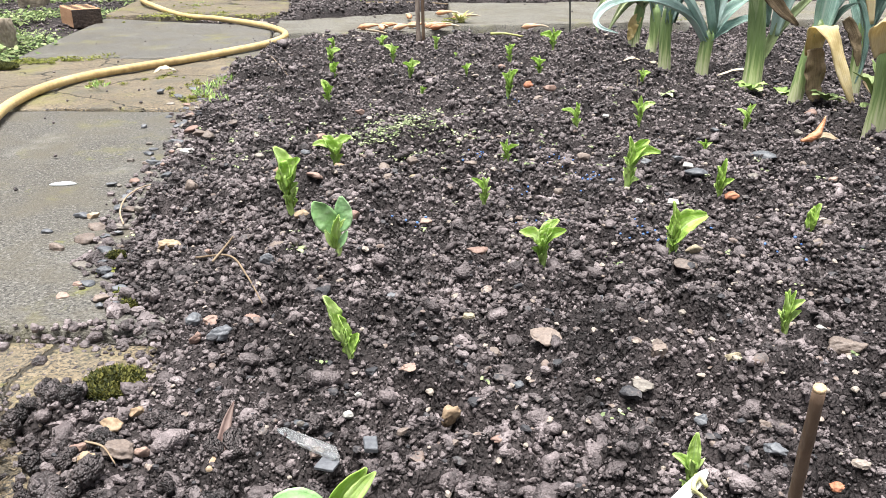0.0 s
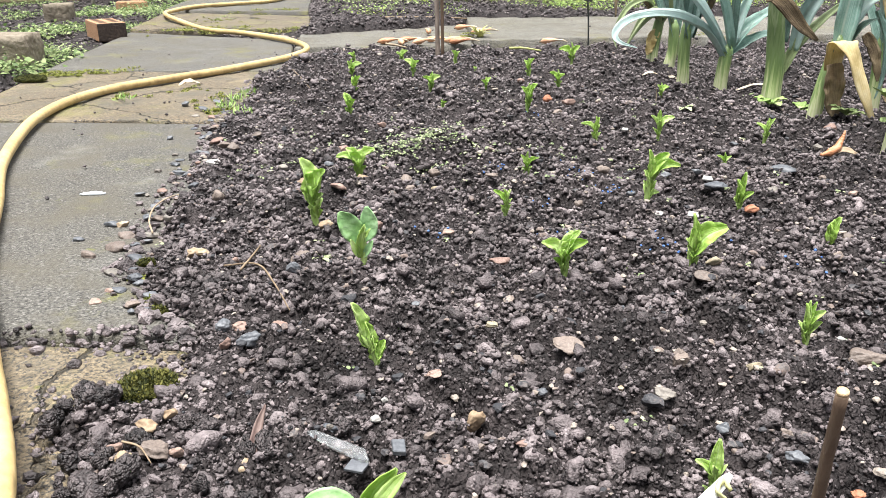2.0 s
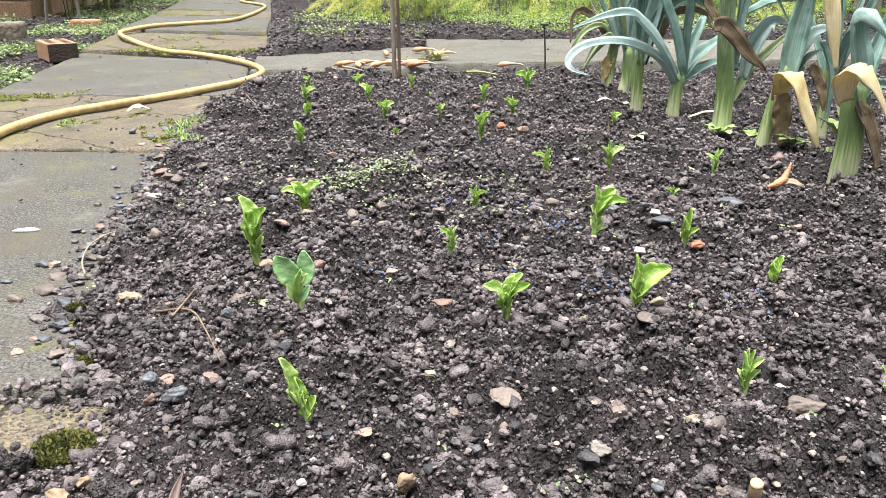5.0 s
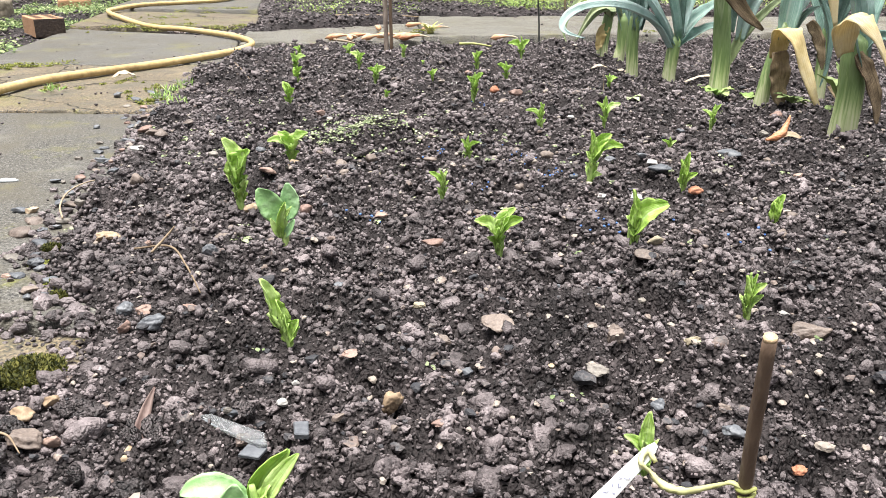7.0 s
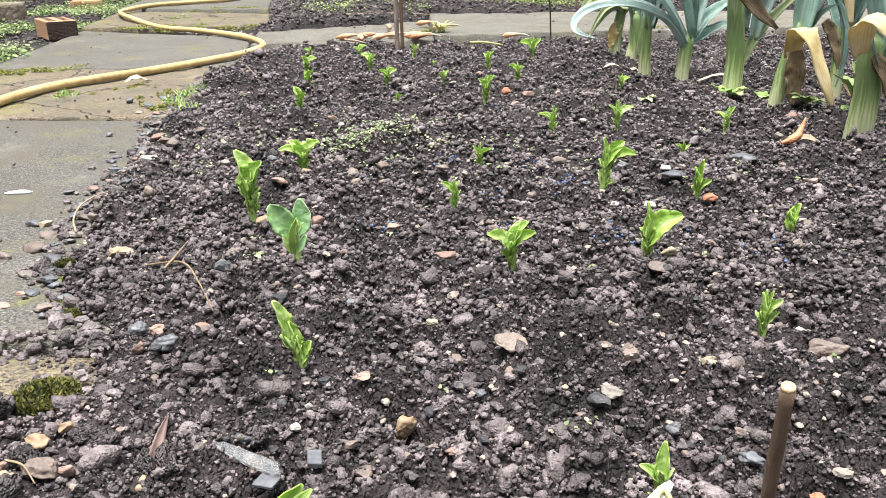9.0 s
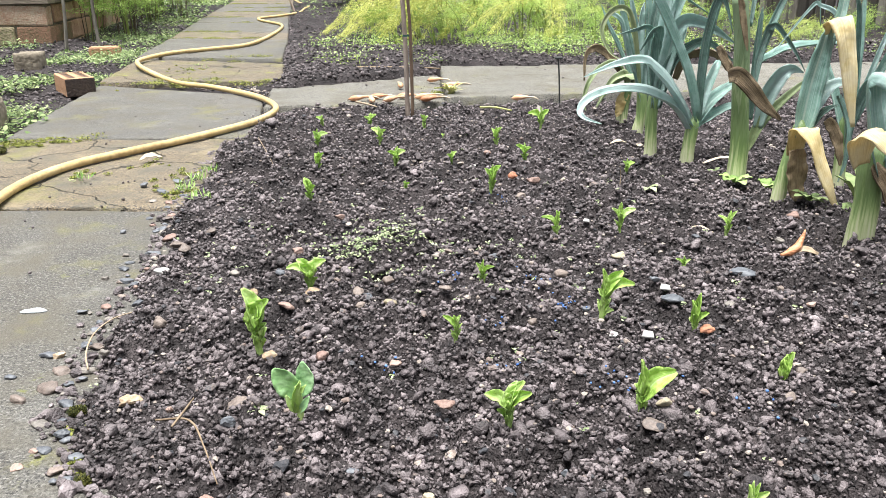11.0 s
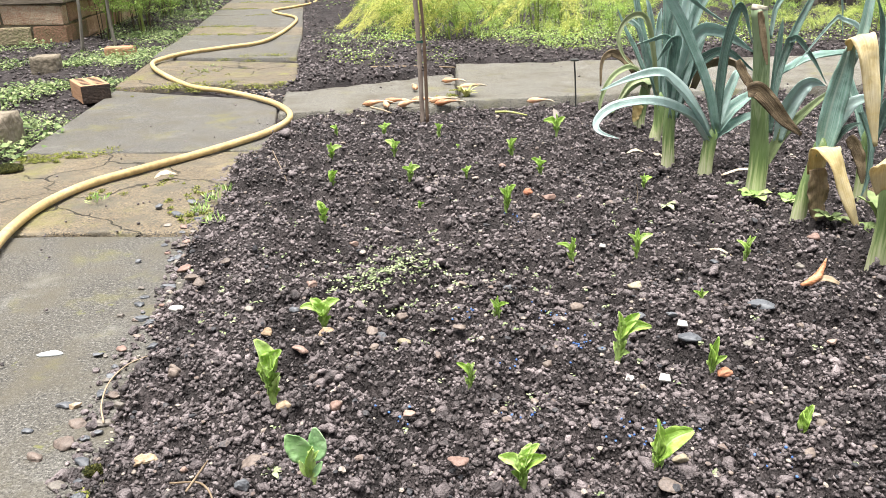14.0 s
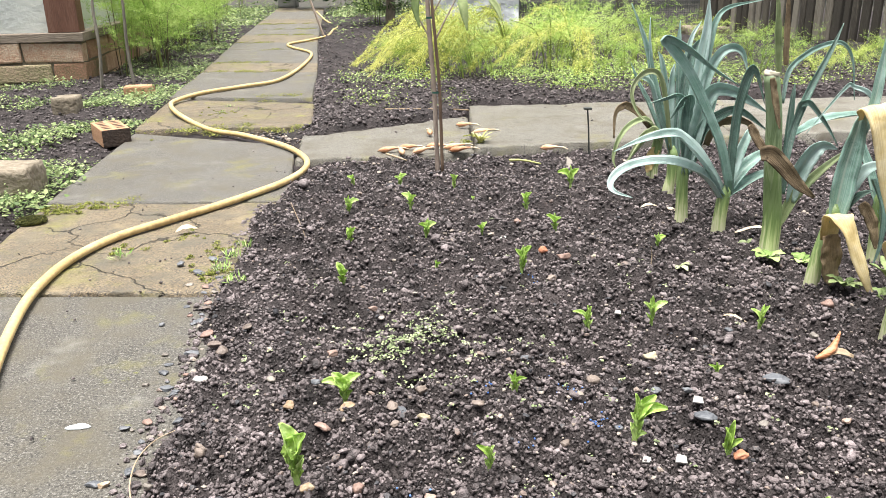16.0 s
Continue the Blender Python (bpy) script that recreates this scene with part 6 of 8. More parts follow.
def rosette(x, y, n, ln, wd, mat, label, tilt=35, z=None):
    rng = np.random.default_rng(int(x * 999 + y * 77) % 9999)
    ob = thing("weed", label, "weed", "weeds by the leeks", at=Matrix.Translation((x, y, float(soil_z(x, y)) if z is None else z)))
    for i in range(n):
        a = 2 * math.pi * (i + rng.uniform(-0.3, 0.3)) / n
        e = radians(tilt + rng.uniform(-18, 18))
        d = np.array([math.cos(a) * math.cos(e), math.sin(a) * math.cos(e), math.sin(e)])
        l = ln * rng.uniform(0.7, 1.2)
        p = [(0, 0, 0), d * l * 0.5, d * l + np.array([0, 0, -0.25 * l])]
        w = wd * rng.uniform(0.8, 1.2)
        part("leaf", ribbon_mesh("leaf", p, [w * 0.15, w * 0.25, w * 0.9, w, w * 0.7, w * 0.1], (0, 0, 1), 0.25, 0.0006, 12, 4, 0.12, i), mat, ob)
    return ob


# ---- ferny asparagus ----
def fern_meshes(seed, height, stems, needles, spread, droop, low=0.3):
    rng = np.random.default_rng(seed)
    tubes, clouds = [], []
    for s in range(stems):
        a = rng.uniform(0, 2 * np.pi)
        out = np.array([math.cos(a), math.sin(a), 0]) * spread * rng.uniform(0.3, 1)
        h = height * rng.uniform(0.7, 1.1)
        pts = spline([np.array([0, 0, -0.03]) + out * 0.12, out * 0.35 + np.array([0, 0, h * 0.55]), out + np.array([0, 0, h * (1 - droop * rng.random())])], 16)
        tubes.append(pts)
        for _ in range(16):
            t = rng.uniform(low, 1)
            p = pts[int(t * 15)]
            b = rng.uniform(0, 2 * np.pi)
            reach = height * rng.uniform(0.15, 0.38)
            tip = p + np.array([math.cos(b), math.sin(b), rng.uniform(-0.1, 0.8)]) * reach
            m = needles // (stems * 16)
            u = rng.random(m)[:, None]
            base = p * (1 - u) + tip * u + rng.normal(0, 0.007, (m, 3))
            d = rng.normal(0, 1, (m, 3)) + (tip - p)[None] / reach * 0.9
            d /= np.linalg.norm(d, axis=1)[:, None]
            side = np.cross(d, rng.normal(size=(m, 3)))
            side /= np.linalg.norm(side, axis=1)[:, None]
            ln = rng.uniform(0.010, 0.032, (m, 1))
            v = np.stack([base - side * 0.0013, base + side * 0.0013, base + d * ln], 1).reshape(-1, 3)
            clouds.append((v, np.arange(m * 3).reshape(m, 3)))
    return tubes, join_clouds("fronds", clouds)


def fern(name, label, seed, height, stems, needles, spread, droop, mat, stalk, at, low=0.3, thin=1.0):
    ob = thing(name, label, "fern", "asparagus ferns", at=at)
    tubes, me = fern_meshes(seed, height, stems, needles, spread, droop, low)
    for i, p in enumerate(tubes):
        part("stalk", tube_mesh("stalk", p[::3], [0.004 * thin, 0.003 * thin, 0.0015 * thin], 5, 8), stalk if thin == 1.0 or i % 3 == 0 else DARK_STALK, ob)
    part("fronds", me, mat, ob)
    return ob


def ferns():
    rng = np.random.default_rng(8)
    gold = [fern("asparagus_fern", "feathery yellow-green asparagus fern behind the path", 60 + i, (0.30, 0.38, 0.26, 0.44)[i], 6, 2100, (0.42, 0.32, 0.46, 0.26)[i], (1.1, 0.8, 1.2, 0.5)[i], (FERN, FERN_GREEN, FERN, FERN_GREEN)[i], GREEN_STALK, pose(*p)) for i, p in enumerate(((0.35, 4.7, 0), (0.75, 4.75, 0), (-0.2, 4.6, 0), (1.1, 4.9, 0)))]
    spots = [(0.05, 4.45), (0.55, 4.4), (0.2, 4.9), (0.85, 5.1), (-0.35, 4.75)] + [(0.05, 4.9), (-0.42, 5.1), (0.6, 5.3), (0.95, 4.55), (1.3, 4.6), (0.3, 5.4), (-0.1, 5.3), (1.5, 5.2), (1.8, 4.6), (2.05, 4.5), (1.65, 4.95), (0.1, 6.0), (0.7, 6.0), (1.2, 5.9), (0.45, 4.35), (1.7, 6.1), (0.15, 4.12), (0.5, 4.08), (0.8, 4.2), (1.1, 4.1), (1.45, 4.15), (1.75, 4.1), (2.1, 4.15), (2.4, 4.2), (0.0, 4.25), (0.65, 4.3), (2.3, 4.6), (1.95, 4.3), (2.6, 4.5)]
    for i, (x, y) in enumerate(spots):
        s = rng.uniform(0.8, 1.25) * (0.62 if x > 1.15 or y < 4.33 else 1.0)
        copy_thing(gold[i % 4], pose(x, y, 0, 0, 0, rng.uniform(0, 360)) @ Matrix.Scale(s, 4))
    green = [fern("asparagus_fern", "tall green asparagus fern beside the path", 80 + i, (0.75, 0.9, 0.65)[i], 7, 9000, 0.34, 0.55, FERN_GREEN, GREEN_STALK, pose(*p), 0.22, 0.6) for i, p in enumerate(((-1.76, 4.75, 0), (-1.93, 5.3, 0), (-2.05, 5.9, 0)))]
    for i, (x, y) in enumerate([(-1.98, 4.72), (-2.3, 6.5), (-2.25, 7.2), (-2.5, 7.8), (-2.6, 8.6), (-2.8, 9.6), (-1.95, 6.4), (-2.9, 10.6), (-1.2, 9.5), (-0.9, 8.3), (-3.2, 9.5), (-2.2, 5.4), (-1.9, 5.0), (-2.05, 5.6), (-2.1, 6.2), (-2.35, 6.9), (-2.45, 7.4), (-1.0, 8.6)]):
        copy_thing(green[i % 3], pose(x, y, 0, 0, 0, rng.uniform(0, 360)) @ Matrix.Scale(rng.uniform(0.85, 1.15), 4))


def spray(at, seed, reach):
    """A fern whose long stems arch over and hang, with side branches that sweep forwards."""
    rng = np.random.default_rng(seed)
    ob = thing("asparagus_fern", "arching golden-green asparagus fern spray over the soil", "fern", "asparagus ferns", at=at)
    clouds = []
    for s in range(6):
        turn = rng.normal(0, 0.45)
        ln = reach * rng.uniform(0.7, 1.1)
        d = np.array([math.cos(turn), math.sin(turn), 0])
        top = rng.uniform(0.16, 0.34)
        pts = spline([np.array([0, 0, -0.02]), d * ln * 0.25 + np.array([0, 0, top]), d * ln * 0.65 + np.array([0, 0, top * 0.9]), d * ln + np.array([0, 0, top * rng.uniform(0.1, 0.5)])], 40)
        part("stalk", tube_mesh("stalk", pts[::6], [0.003, 0.0025, 0.0012], 5, 14), GREEN_STALK, ob)
        side = np.array([-d[1], d[0], 0])
        for i in range(9, 40):
            for w in (-1, 1):
                fwd = pts[min(39, i + 1)] - pts[i - 1]
                fwd /= np.linalg.norm(fwd)
                b = fwd * 0.75 + side * w * rng.uniform(0.3, 0.7) + np.array([0, 0, rng.normal(-0.05, 0.25)])
                l = ln * 0.30 * (1.1 - i / 44) * rng.uniform(0.6, 1.1)
                m = 13
                u = rng.random(m)[:, None]
                base = pts[i] + b * l * u + np.array([0, 0, -0.25]) * l * u * u
                n = b[None] * 0.7 + rng.normal(0, 0.5, (m, 3))
                n /= np.linalg.norm(n, axis=1)[:, None]
                c = np.cross(n, rng.normal(size=(m, 3)))
                c /= np.linalg.norm(c, axis=1)[:, None]
                k = rng.uniform(0.010, 0.024, (m, 1))
                clouds.append((np.stack([base - c * 0.0014, base + c * 0.0014, base + n * k], 1).reshape(-1, 3), np.arange(m * 3).reshape(m, 3)))
    part("fronds", join_clouds("fronds", clouds), GOLD_FERN, ob)
    return ob


GOLD_FERN = leafy("golden_fern", [(0.30, 0.33, 0.07), (0.56, 0.58, 0.14), (0.76, 0.75, 0.29)], scale=2.0, rough=0.6, trans=0.45, island=0.5, obj=0.5, bump=0)


JOINT_MOSS = leafy("joint_moss", [(0.07, 0.085, 0.020), (0.15, 0.165, 0.038), (0.25, 0.26, 0.075)], scale=8, rough=0.85, trans=0.2, island=0.6, bump=0, spec=0.1)


def joint_moss():
    """Moss and crumbs in the joints of the far slabs."""
    rng = np.random.default_rng(44)
    clouds = []
    for y0 in (1.432, 2.03, 2.96, 3.62, 4.55, 5.0, 5.85, 6.45, 7.2, 7.9, 8.7):
        for _ in range(26 if y0 > 2.5 else 9):
            y = y0 + rng.normal(0, 0.012 * (1 + y0 / 3))
            x = path_left(y) + 0.03 + (0.6 if y0 > 2.5 else 0.22) * rng.random()
            if worley(np.array([x]), np.array([y0]), 0.28, 77)[0] < 0.45 or x > bed_edge(min(y, 2.6)) - 0.03 and y < 2.6:
                continue
            z = np.interp(y, (2.9, 2.97, 3.58, 3.64, 12.0), (0.0, 0.012, 0.012, 0.026, 0.006))
            clouds.append(leaf_cloud(rng, 60, 0.035, 0.007, 0.004, 0.005, 0.3, (x, y, z)))
    for cx, cy, spread, n in ((-1.0, 1.975, 0.03, 40), (-0.93, 1.99, 0.03, 20), (-0.59, 1.75, 0.02, 8), (-0.47, 1.53, 0.02, 26), (-0.437, 1.728, 0.015, 24), (-0.72, 1.677, 0.02, 8), (-0.52, 1.62, 0.03, 10), (-0.5, 1.68, 0.03, 8), (-0.30, 0.71, 0.015, 5), (-0.275, 0.66, 0.012, 5), (0.02, 2.64, 0.02, 14), (0.03, 2.72, 0.02, 10), (0.75, 2.70, 0.05, 16), (-0.99, 3.3, 0.08, 20), (-1.2, 2.9, 0.06, 20)):
        for _ in range(n):
            x, y = rng.normal(cx, spread), rng.normal(cy, spread * 0.8)
            z = np.interp(y, (0.5, 1.4, 1.45, 2.9, 2.97), (-0.004, -0.004, -0.002, 0.0, 0.012)) if x < -0.2 else 0.02
            clouds.append(leaf_cloud(rng, 46, rng.uniform(0.003, 0.011), 0.0042, 0.0024, 0.003, 0.5, (x, y, z)))
    tagged(part("joint_moss", join_clouds("joint_moss", clouds), JOINT_MOSS), "olive moss in the joints of the path", "moss", kind="stuff")


# ---- bricks, blocks ----
LOOSE_BRICK = material("orange_brick", [(0.22, 0.12, 0.06), (0.36, 0.20, 0.11), (0.46, 0.29, 0.18)], scale=14, rough=0.85, bump=0.6, bump_scale=120, stretch=(1, 1, 4))
# Darker copy of the brick: shade coloured onto two sides and the holes.
SHADE_BRICK = material("shade_brick", [(0.02, 0.014, 0.011), (0.042, 0.028, 0.021), (0.075, 0.05, 0.037)], scale=16, rough=0.6, bump=0.6, bump_scale=120)

def cored_brick(at):
    """A brick with its rows of holes upwards."""
    ob = thing("brick", "loose red-brown brick with cored holes, two sides coloured as if in shade", "brick", "loose bricks", at=at)
    l, w, h = 0.205, 0.102, 0.065
    bm = box_bm((-l / 2, -w / 2, 0), (l / 2, w / 2, h), 0.003, 2, 0.0)
    body = part("body", bm, LOOSE_BRICK, ob)
    body.data.materials.append(SHADE_BRICK)
    # Faces towards +x and +y get the shade colour.
    for f in body.data.polygons:
        f.material_index = int(f.normal.x > 0.9 or f.normal.y > 0.9)
    # The holes are not cut: flat discs carry their shade as colour.
    for i in range(5):
        for j in range(2):
            bm = bmesh.new()
            bmesh.ops.create_circle(bm, cap_ends=True, segments=14, radius=1)
            for v in bm.verts:
                v.co = Vector((v.co.x * 0.008 + (i - 2) * 0.036, v.co.y * 0.016 + (j - 0.5) * 0.048, h + 0.0012))
            part("core_hole", bm, SHADE_BRICK, body, "flat disc coloured like the shade in a hole")
    return ob


def rough_block(name, label, size, at, seed):
    rng = random.Random(seed)
    bm = bmesh.new()
    bmesh.ops.create_cube(bm, size=1)
    bmesh.ops.subdivide_edges(bm, edges=bm.edges[:], cuts=5, use_grid_fill=True)
    off = Vector((seed * 3.1, seed, 0))
    for v in bm.verts:
        c = v.co.copy()
        n = 0.05 * noise.noise(c * 3 + off) + 0.03 * noise.noise(c * 8 + off)
        rnd = 1 - 0.12 * max(0, c.length - 0.62)
        v.co = Vector((c.x * size[0] * (rnd + n), c.y * size[1] * (rnd + n), (c.z + 0.5) * size[2] * (1 + n)))
    ob = part(name, bm, BLOCK)
    smooth_mesh(ob.data)
    ob.matrix_basis = at
    return tagged(ob, label, "block")


# ---- greenhouse corner ----
def greenhouse():
    ob = thing("greenhouse", "old greenhouse corner on a mossy red brick base", "greenhouse", at=pose(-2.055, 4.42, 0, 0, 0, 10))
    rng = random.Random(3)
    part("footing", box_bm((-3.0, 0.007, -0.08), (-0.007, 4.0, 0.21), 0.004), MORTAR, ob)
    for course in range(3):
        z0 = -0.105 + course * 0.106
        x = -0.0 - (0.17 if course % 2 else 0.0)
        if course % 2:
            part("brick", box_bm((-0.166, 0.0, z0), (0.0, 0.1, z0 + 0.098), 0.008, 2, 0.006, rng), BRICK, ob)
        while x > -1.6:
            w = rng.uniform(0.25, 0.33)
            part("brick", box_bm((x - w, -rng.uniform(0, 0.01), z0), (x - 0.005, 0.1, z0 + 0.099), 0.008, 2, 0.007, rng), MOSSY_BRICK if course < 2 else BRICK, ob)
            x -= w + 0.002
        y = 0.11 if not course % 2 else 0.22
        if course % 2:
            part("brick", box_bm((-0.1, 0.108, z0), (0.002, 0.212, z0 + 0.098), 0.008, 2, 0.005, rng), BRICK, ob)
        while y < 1.6:
            part("brick", box_bm((-0.1, y, z0), (rng.uniform(0, 0.006), y + 0.214, z0 + 0.098), 0.008, 2, 0.006, rng), BRICK, ob)
            y += 0.22
    part("sill", box_bm((-3.0, -0.015, 0.212), (0.015, 0.09, 0.258), 0.004), SILL, ob, "grey weathered timber sill")
    part("sill", box_bm((-0.09, 0.092, 0.212), (0.015, 4.0, 0.258), 0.004), SILL, ob, "grey weathered timber sill")
    part("corner_post", box_bm((-0.16, -0.005, 0.26), (0.0, 0.1, 1.9), 0.004), POST, ob, "red-brown timber corner post")
    part("pane", box_bm((-3.0, 0.03, 0.26), (-0.162, 0.036, 1.9), 0.0), GLASS, ob, "misted wet glass pane")
    part("pane", box_bm((-0.05, 0.102, 0.26), (-0.044, 4.0, 1.9), 0.0), GLASS, ob, "misted wet glass pane")
    # Added pale backing, not a known wall; it keeps the panes from going dark.
    part("pane_backing", box_bm((-3.0, 0.5, 0.0), (-0.5, 0.55, 1.9), 0.0), GLASS_BACKING, ob, "pale backing added behind the panes to brighten them")


# ---- fence and things at the back ----
def back_fence():
    ob = thing("fence", "old dark weathered vertical board fence", "fence", at=pose(2.5, 5.09, 0, 0, 0, 109.4))
    rng = random.Random(4)
    x = -2.2
    while x < 1.85:
        w = rng.uniform(0.048, 0.066)
        tilt = rng.uniform(-0.02, 0.02)
        bm = box_bm((x, rng.uniform(0, 0.012), 0.03 + rng.uniform(-0.03, 0.04)), (x + w, 0.03, 1.5), 0.004, 1)
        for v in bm.verts:
            v.co.x += v.co.z * tilt
        part("board", bm, FENCE, ob)
        x += w + rng.uniform(0.010, 0.028)
    for z in (0.35, 1.2):
        part("rail", box_bm((-2.2, -0.045, z), (1.85, -0.004, z + 0.08), 0.004), FENCE, ob)


def back_net():
    ob = thing("netting_frame", "dark garden netting stretched between timber posts", "netting", at=pose(1.0, 7.6, 0, 0, 0, -4))
    for x in (-0.6, 0.35, 1.3):
        part("post", box_bm((x - 0.03, -0.03, -0.05), (x + 0.03, 0.03, 1.3), 0.004), FENCE, ob)
    vs, fs = [], []

    def strand(a, b):
        a, b = np.array(a), np.array(b)
        d = (b - a) / np.linalg.norm(b - a)
        s = np.cross(d, (0, 1, 0)) * 0.0022
        o = len(vs)
        vs.extend([a - s, a + s, b + s, b - s])
        fs.append((o, o + 1, o + 2, o + 3))

    for i in range(96):
        strand((-0.6 + i * 0.02, -0.035, 0), (-0.6 + i * 0.02, -0.035, 1.25))
    for i in range(62):
        strand((-0.6, -0.037, 0.01 + i * 0.02), (1.3, -0.037, 0.01 + i * 0.02))
    part("net", np_mesh("net", vs, fs, False), NET, ob, "fine dark mesh")
    sheet = thing("plastic_sheet", "crumpled pale grey plastic sheet over a low frame", "sheet", at=pose(0.1, 7.3, 0))
    n = 24
    s, t = np.meshgrid(np.linspace(-0.55, 0.35, n), np.linspace(0, 0.7, n))
    v = np.stack([s, 0.25 * t + 0.04 * worley(s, t, 0.2, 3) + 0.02 * worley(s, t, 0.08, 5), t], -1).reshape(-1, 3)
    i = np.arange((n - 1) * n).reshape(n - 1, n)[:, :-1].ravel()
    part("film", np_mesh("film", v, np.stack([i, i + 1, i + n + 1, i + n], -1)), SHEET, sheet)
    part("hoop", tube_mesh("hoop", [(-0.55, 0.02, -0.03), (-0.55, 0.1, 0.4), (-0.5, 0.3, 0.7), (0.3, 0.3, 0.7), (0.35, 0.1, 0.4), (0.35, 0.02, -0.03)], [0.01], 8, 30), BLACK_METAL, sheet)
    rough_block("stone_block", "pale flat stone lying before the fence", (0.55, 0.3, 0.10), pose(1.95, 6.6, -0.02, 0, 0, 10), 7)
    bush = thing("conifer", "dark green bushy conifer at the back", "shrub", at=pose(-0.75, 8.0, 0))
    part("trunk", tube_mesh("trunk", [(0, 0, -0.05), (0.02, 0, 0.6), (0, 0, 1.3)], [0.05, 0.035, 0.01], 8, 10), BARK, bush)
    rng = np.random.default_rng(3)
    cl = [leaf_cloud(rng, 130, 0.13, 0.05, 0.016, 0.16, 0.3, tuple(rng.normal(0, 1, 3) * (0.28, 0.25, 0.0) + (0, 0, rng.uniform(0.12, 1.3)))) for _ in range(60)]
    part("crown", join_clouds("crown", cl), CONIFER, bush)
    hedge = tagged(part("backdrop_hedge", join_clouds("hedge", [leaf_cloud(rng, 110, 0.45, 0.11, 0.065, 0.5, 0.3, (rng.uniform(-9, 9), rng.uniform(11.5, 15), rng.uniform(0, 1.6))) for _ in range(260)]), CONIFER), "dark green hedge and shrubs far behind", "hedge", kind="stuff")
    far = rough_block("stone_block", "whitish block at the far end of the path", (0.28, 0.22, 0.18), pose(-2.75, 12.7, 0), 9)
    far.data.materials[0] = STONE_MATS["white"]


# ---- sapling, cane, shallots and the like ----
def sapling():
    ob = thing("sapling", "slender young tree tied to a brown cane", "sapling", at=pose(-0.066, 2.361, 0))
    part("trunk", tube_mesh("trunk", [(-0.004, 0, -0.03), (-0.010, 0, 0.22), (-0.018, 0, 0.36), (-0.024, 0, 0.5), (-0.03, 0.01, 0.9)], [0.0068, 0.0062, 0.0068, 0.006, 0.0045], 10, 30, 0.06), BARK, ob)
    part("cane", tube_mesh("cane", [(0.010, -0.006, -0.03), (0.006, -0.007, 0.22), (-0.003, -0.008, 0.36), (-0.012, -0.008, 0.5), (-0.026, -0.006, 0.95)], [0.0048, 0.0045, 0.0042, 0.004], 10, 24, 0.05), CANE, ob, "reddish-brown cane")
    for z, x in ((0.222, -0.004), (0.425, -0.016)):
        bm = bmesh.new()
        bmesh.ops.create_cone(bm, cap_ends=False, segments=16, radius1=0.0125, radius2=0.012, depth=0.005)
        for v in bm.verts:
            v.co = Vector((v.co.x + x, v.co.y * 0.8 - 0.003, v.co.z + z))
        part("tie", bm, GREEN_TIE, ob, "dark green plastic tie")
    for pts in ([(-0.014, 0, 0.36), (-0.03, 0, 0.39), (-0.05, -0.01, 0.43), (-0.06, -0.01, 0.47)], [(-0.006, 0, 0.36), (0.02, 0, 0.41), (0.05, 0.01, 0.465), (0.07, 0.01, 0.51)], [(-0.02, 0, 0.42), (0.0, 0, 0.45), (0.03, -0.01, 0.50)]):
        shoot = part("twig", tube_mesh("twig", pts, [0.003, 0.0022, 0.0015], 6, 10), BARK, ob)
    for pts, w in (([(-0.045, -0.01, 0.50), (-0.055, -0.02, 0.46), (-0.045, -0.03, 0.40)], 0.022), ([(0.07, 0.0, 0.49), (0.075, -0.02, 0.45), (0.085, -0.03, 0.39)], 0.026), ([(0.14, 0.0, 0.48), (0.165, -0.01, 0.45), (0.178, -0.02, 0.415)], 0.018)):
        part("leaf", ribbon_mesh("leaf", pts, [w * 0.4, w, w, w * 0.7, w * 0.1], (0, -1, 0.2), 0.25, 0.0008, 14, 4, 0.05, 1), WEED, shoot, "long drooping green leaf")
    part("twig", tube_mesh("twig", [(0.07, 0.01, 0.51), (0.10, 0.0, 0.52), (0.14, 0.0, 0.48)], [0.002, 0.0015], 6, 10), BARK, ob)


def shallot(x, y, z, turn, ln=0.055):
    ob = thing("shallot", "long orange-brown shallot bulb lying on the path's edge", "shallot", "shallots by the sapling", at=pose(x, y, z + 0.013, 0, -6, turn))
    part("bulb", tube_mesh("bulb", [(-ln * 0.55, 0, 0), (-ln * 0.3, 0, 0.001), (0, 0, 0.002), (ln * 0.4, 0, 0.003), (ln * 0.75, 0, 0.002)], [0.002, 0.0074, 0.0092, 0.0086, 0.0060, 0.0034, 0.0024], 12, 18, 0.12), SHALLOT, ob)
    part("neck", tube_mesh("neck", [(ln * 0.7, 0, 0.002), (ln * 0.95, 0.004, 0.0), (ln * 1.3, 0.002, -0.006)], [0.0034, 0.0032, 0.0012], 6, 8, 0.2), PALE_LEAF, ob, "dry papery neck")
    part("root_tuft", tube_mesh("root_tuft", [(-ln * 0.54, 0, 0), (-ln * 0.64, 0.001, -0.003)], [0.0032, 0.001], 6, 5), STALK, ob, "dry root tuft")


def twig(pts, r, mat=None, label="thin dry brown twig lying on the soil"):
    ob = part("twig", tube_mesh("twig", pts, [r, r * 0.9, r * 0.5], 6, 18, 0.08), mat or STALK)
    return tagged(ob, label, "twig", "twigs")


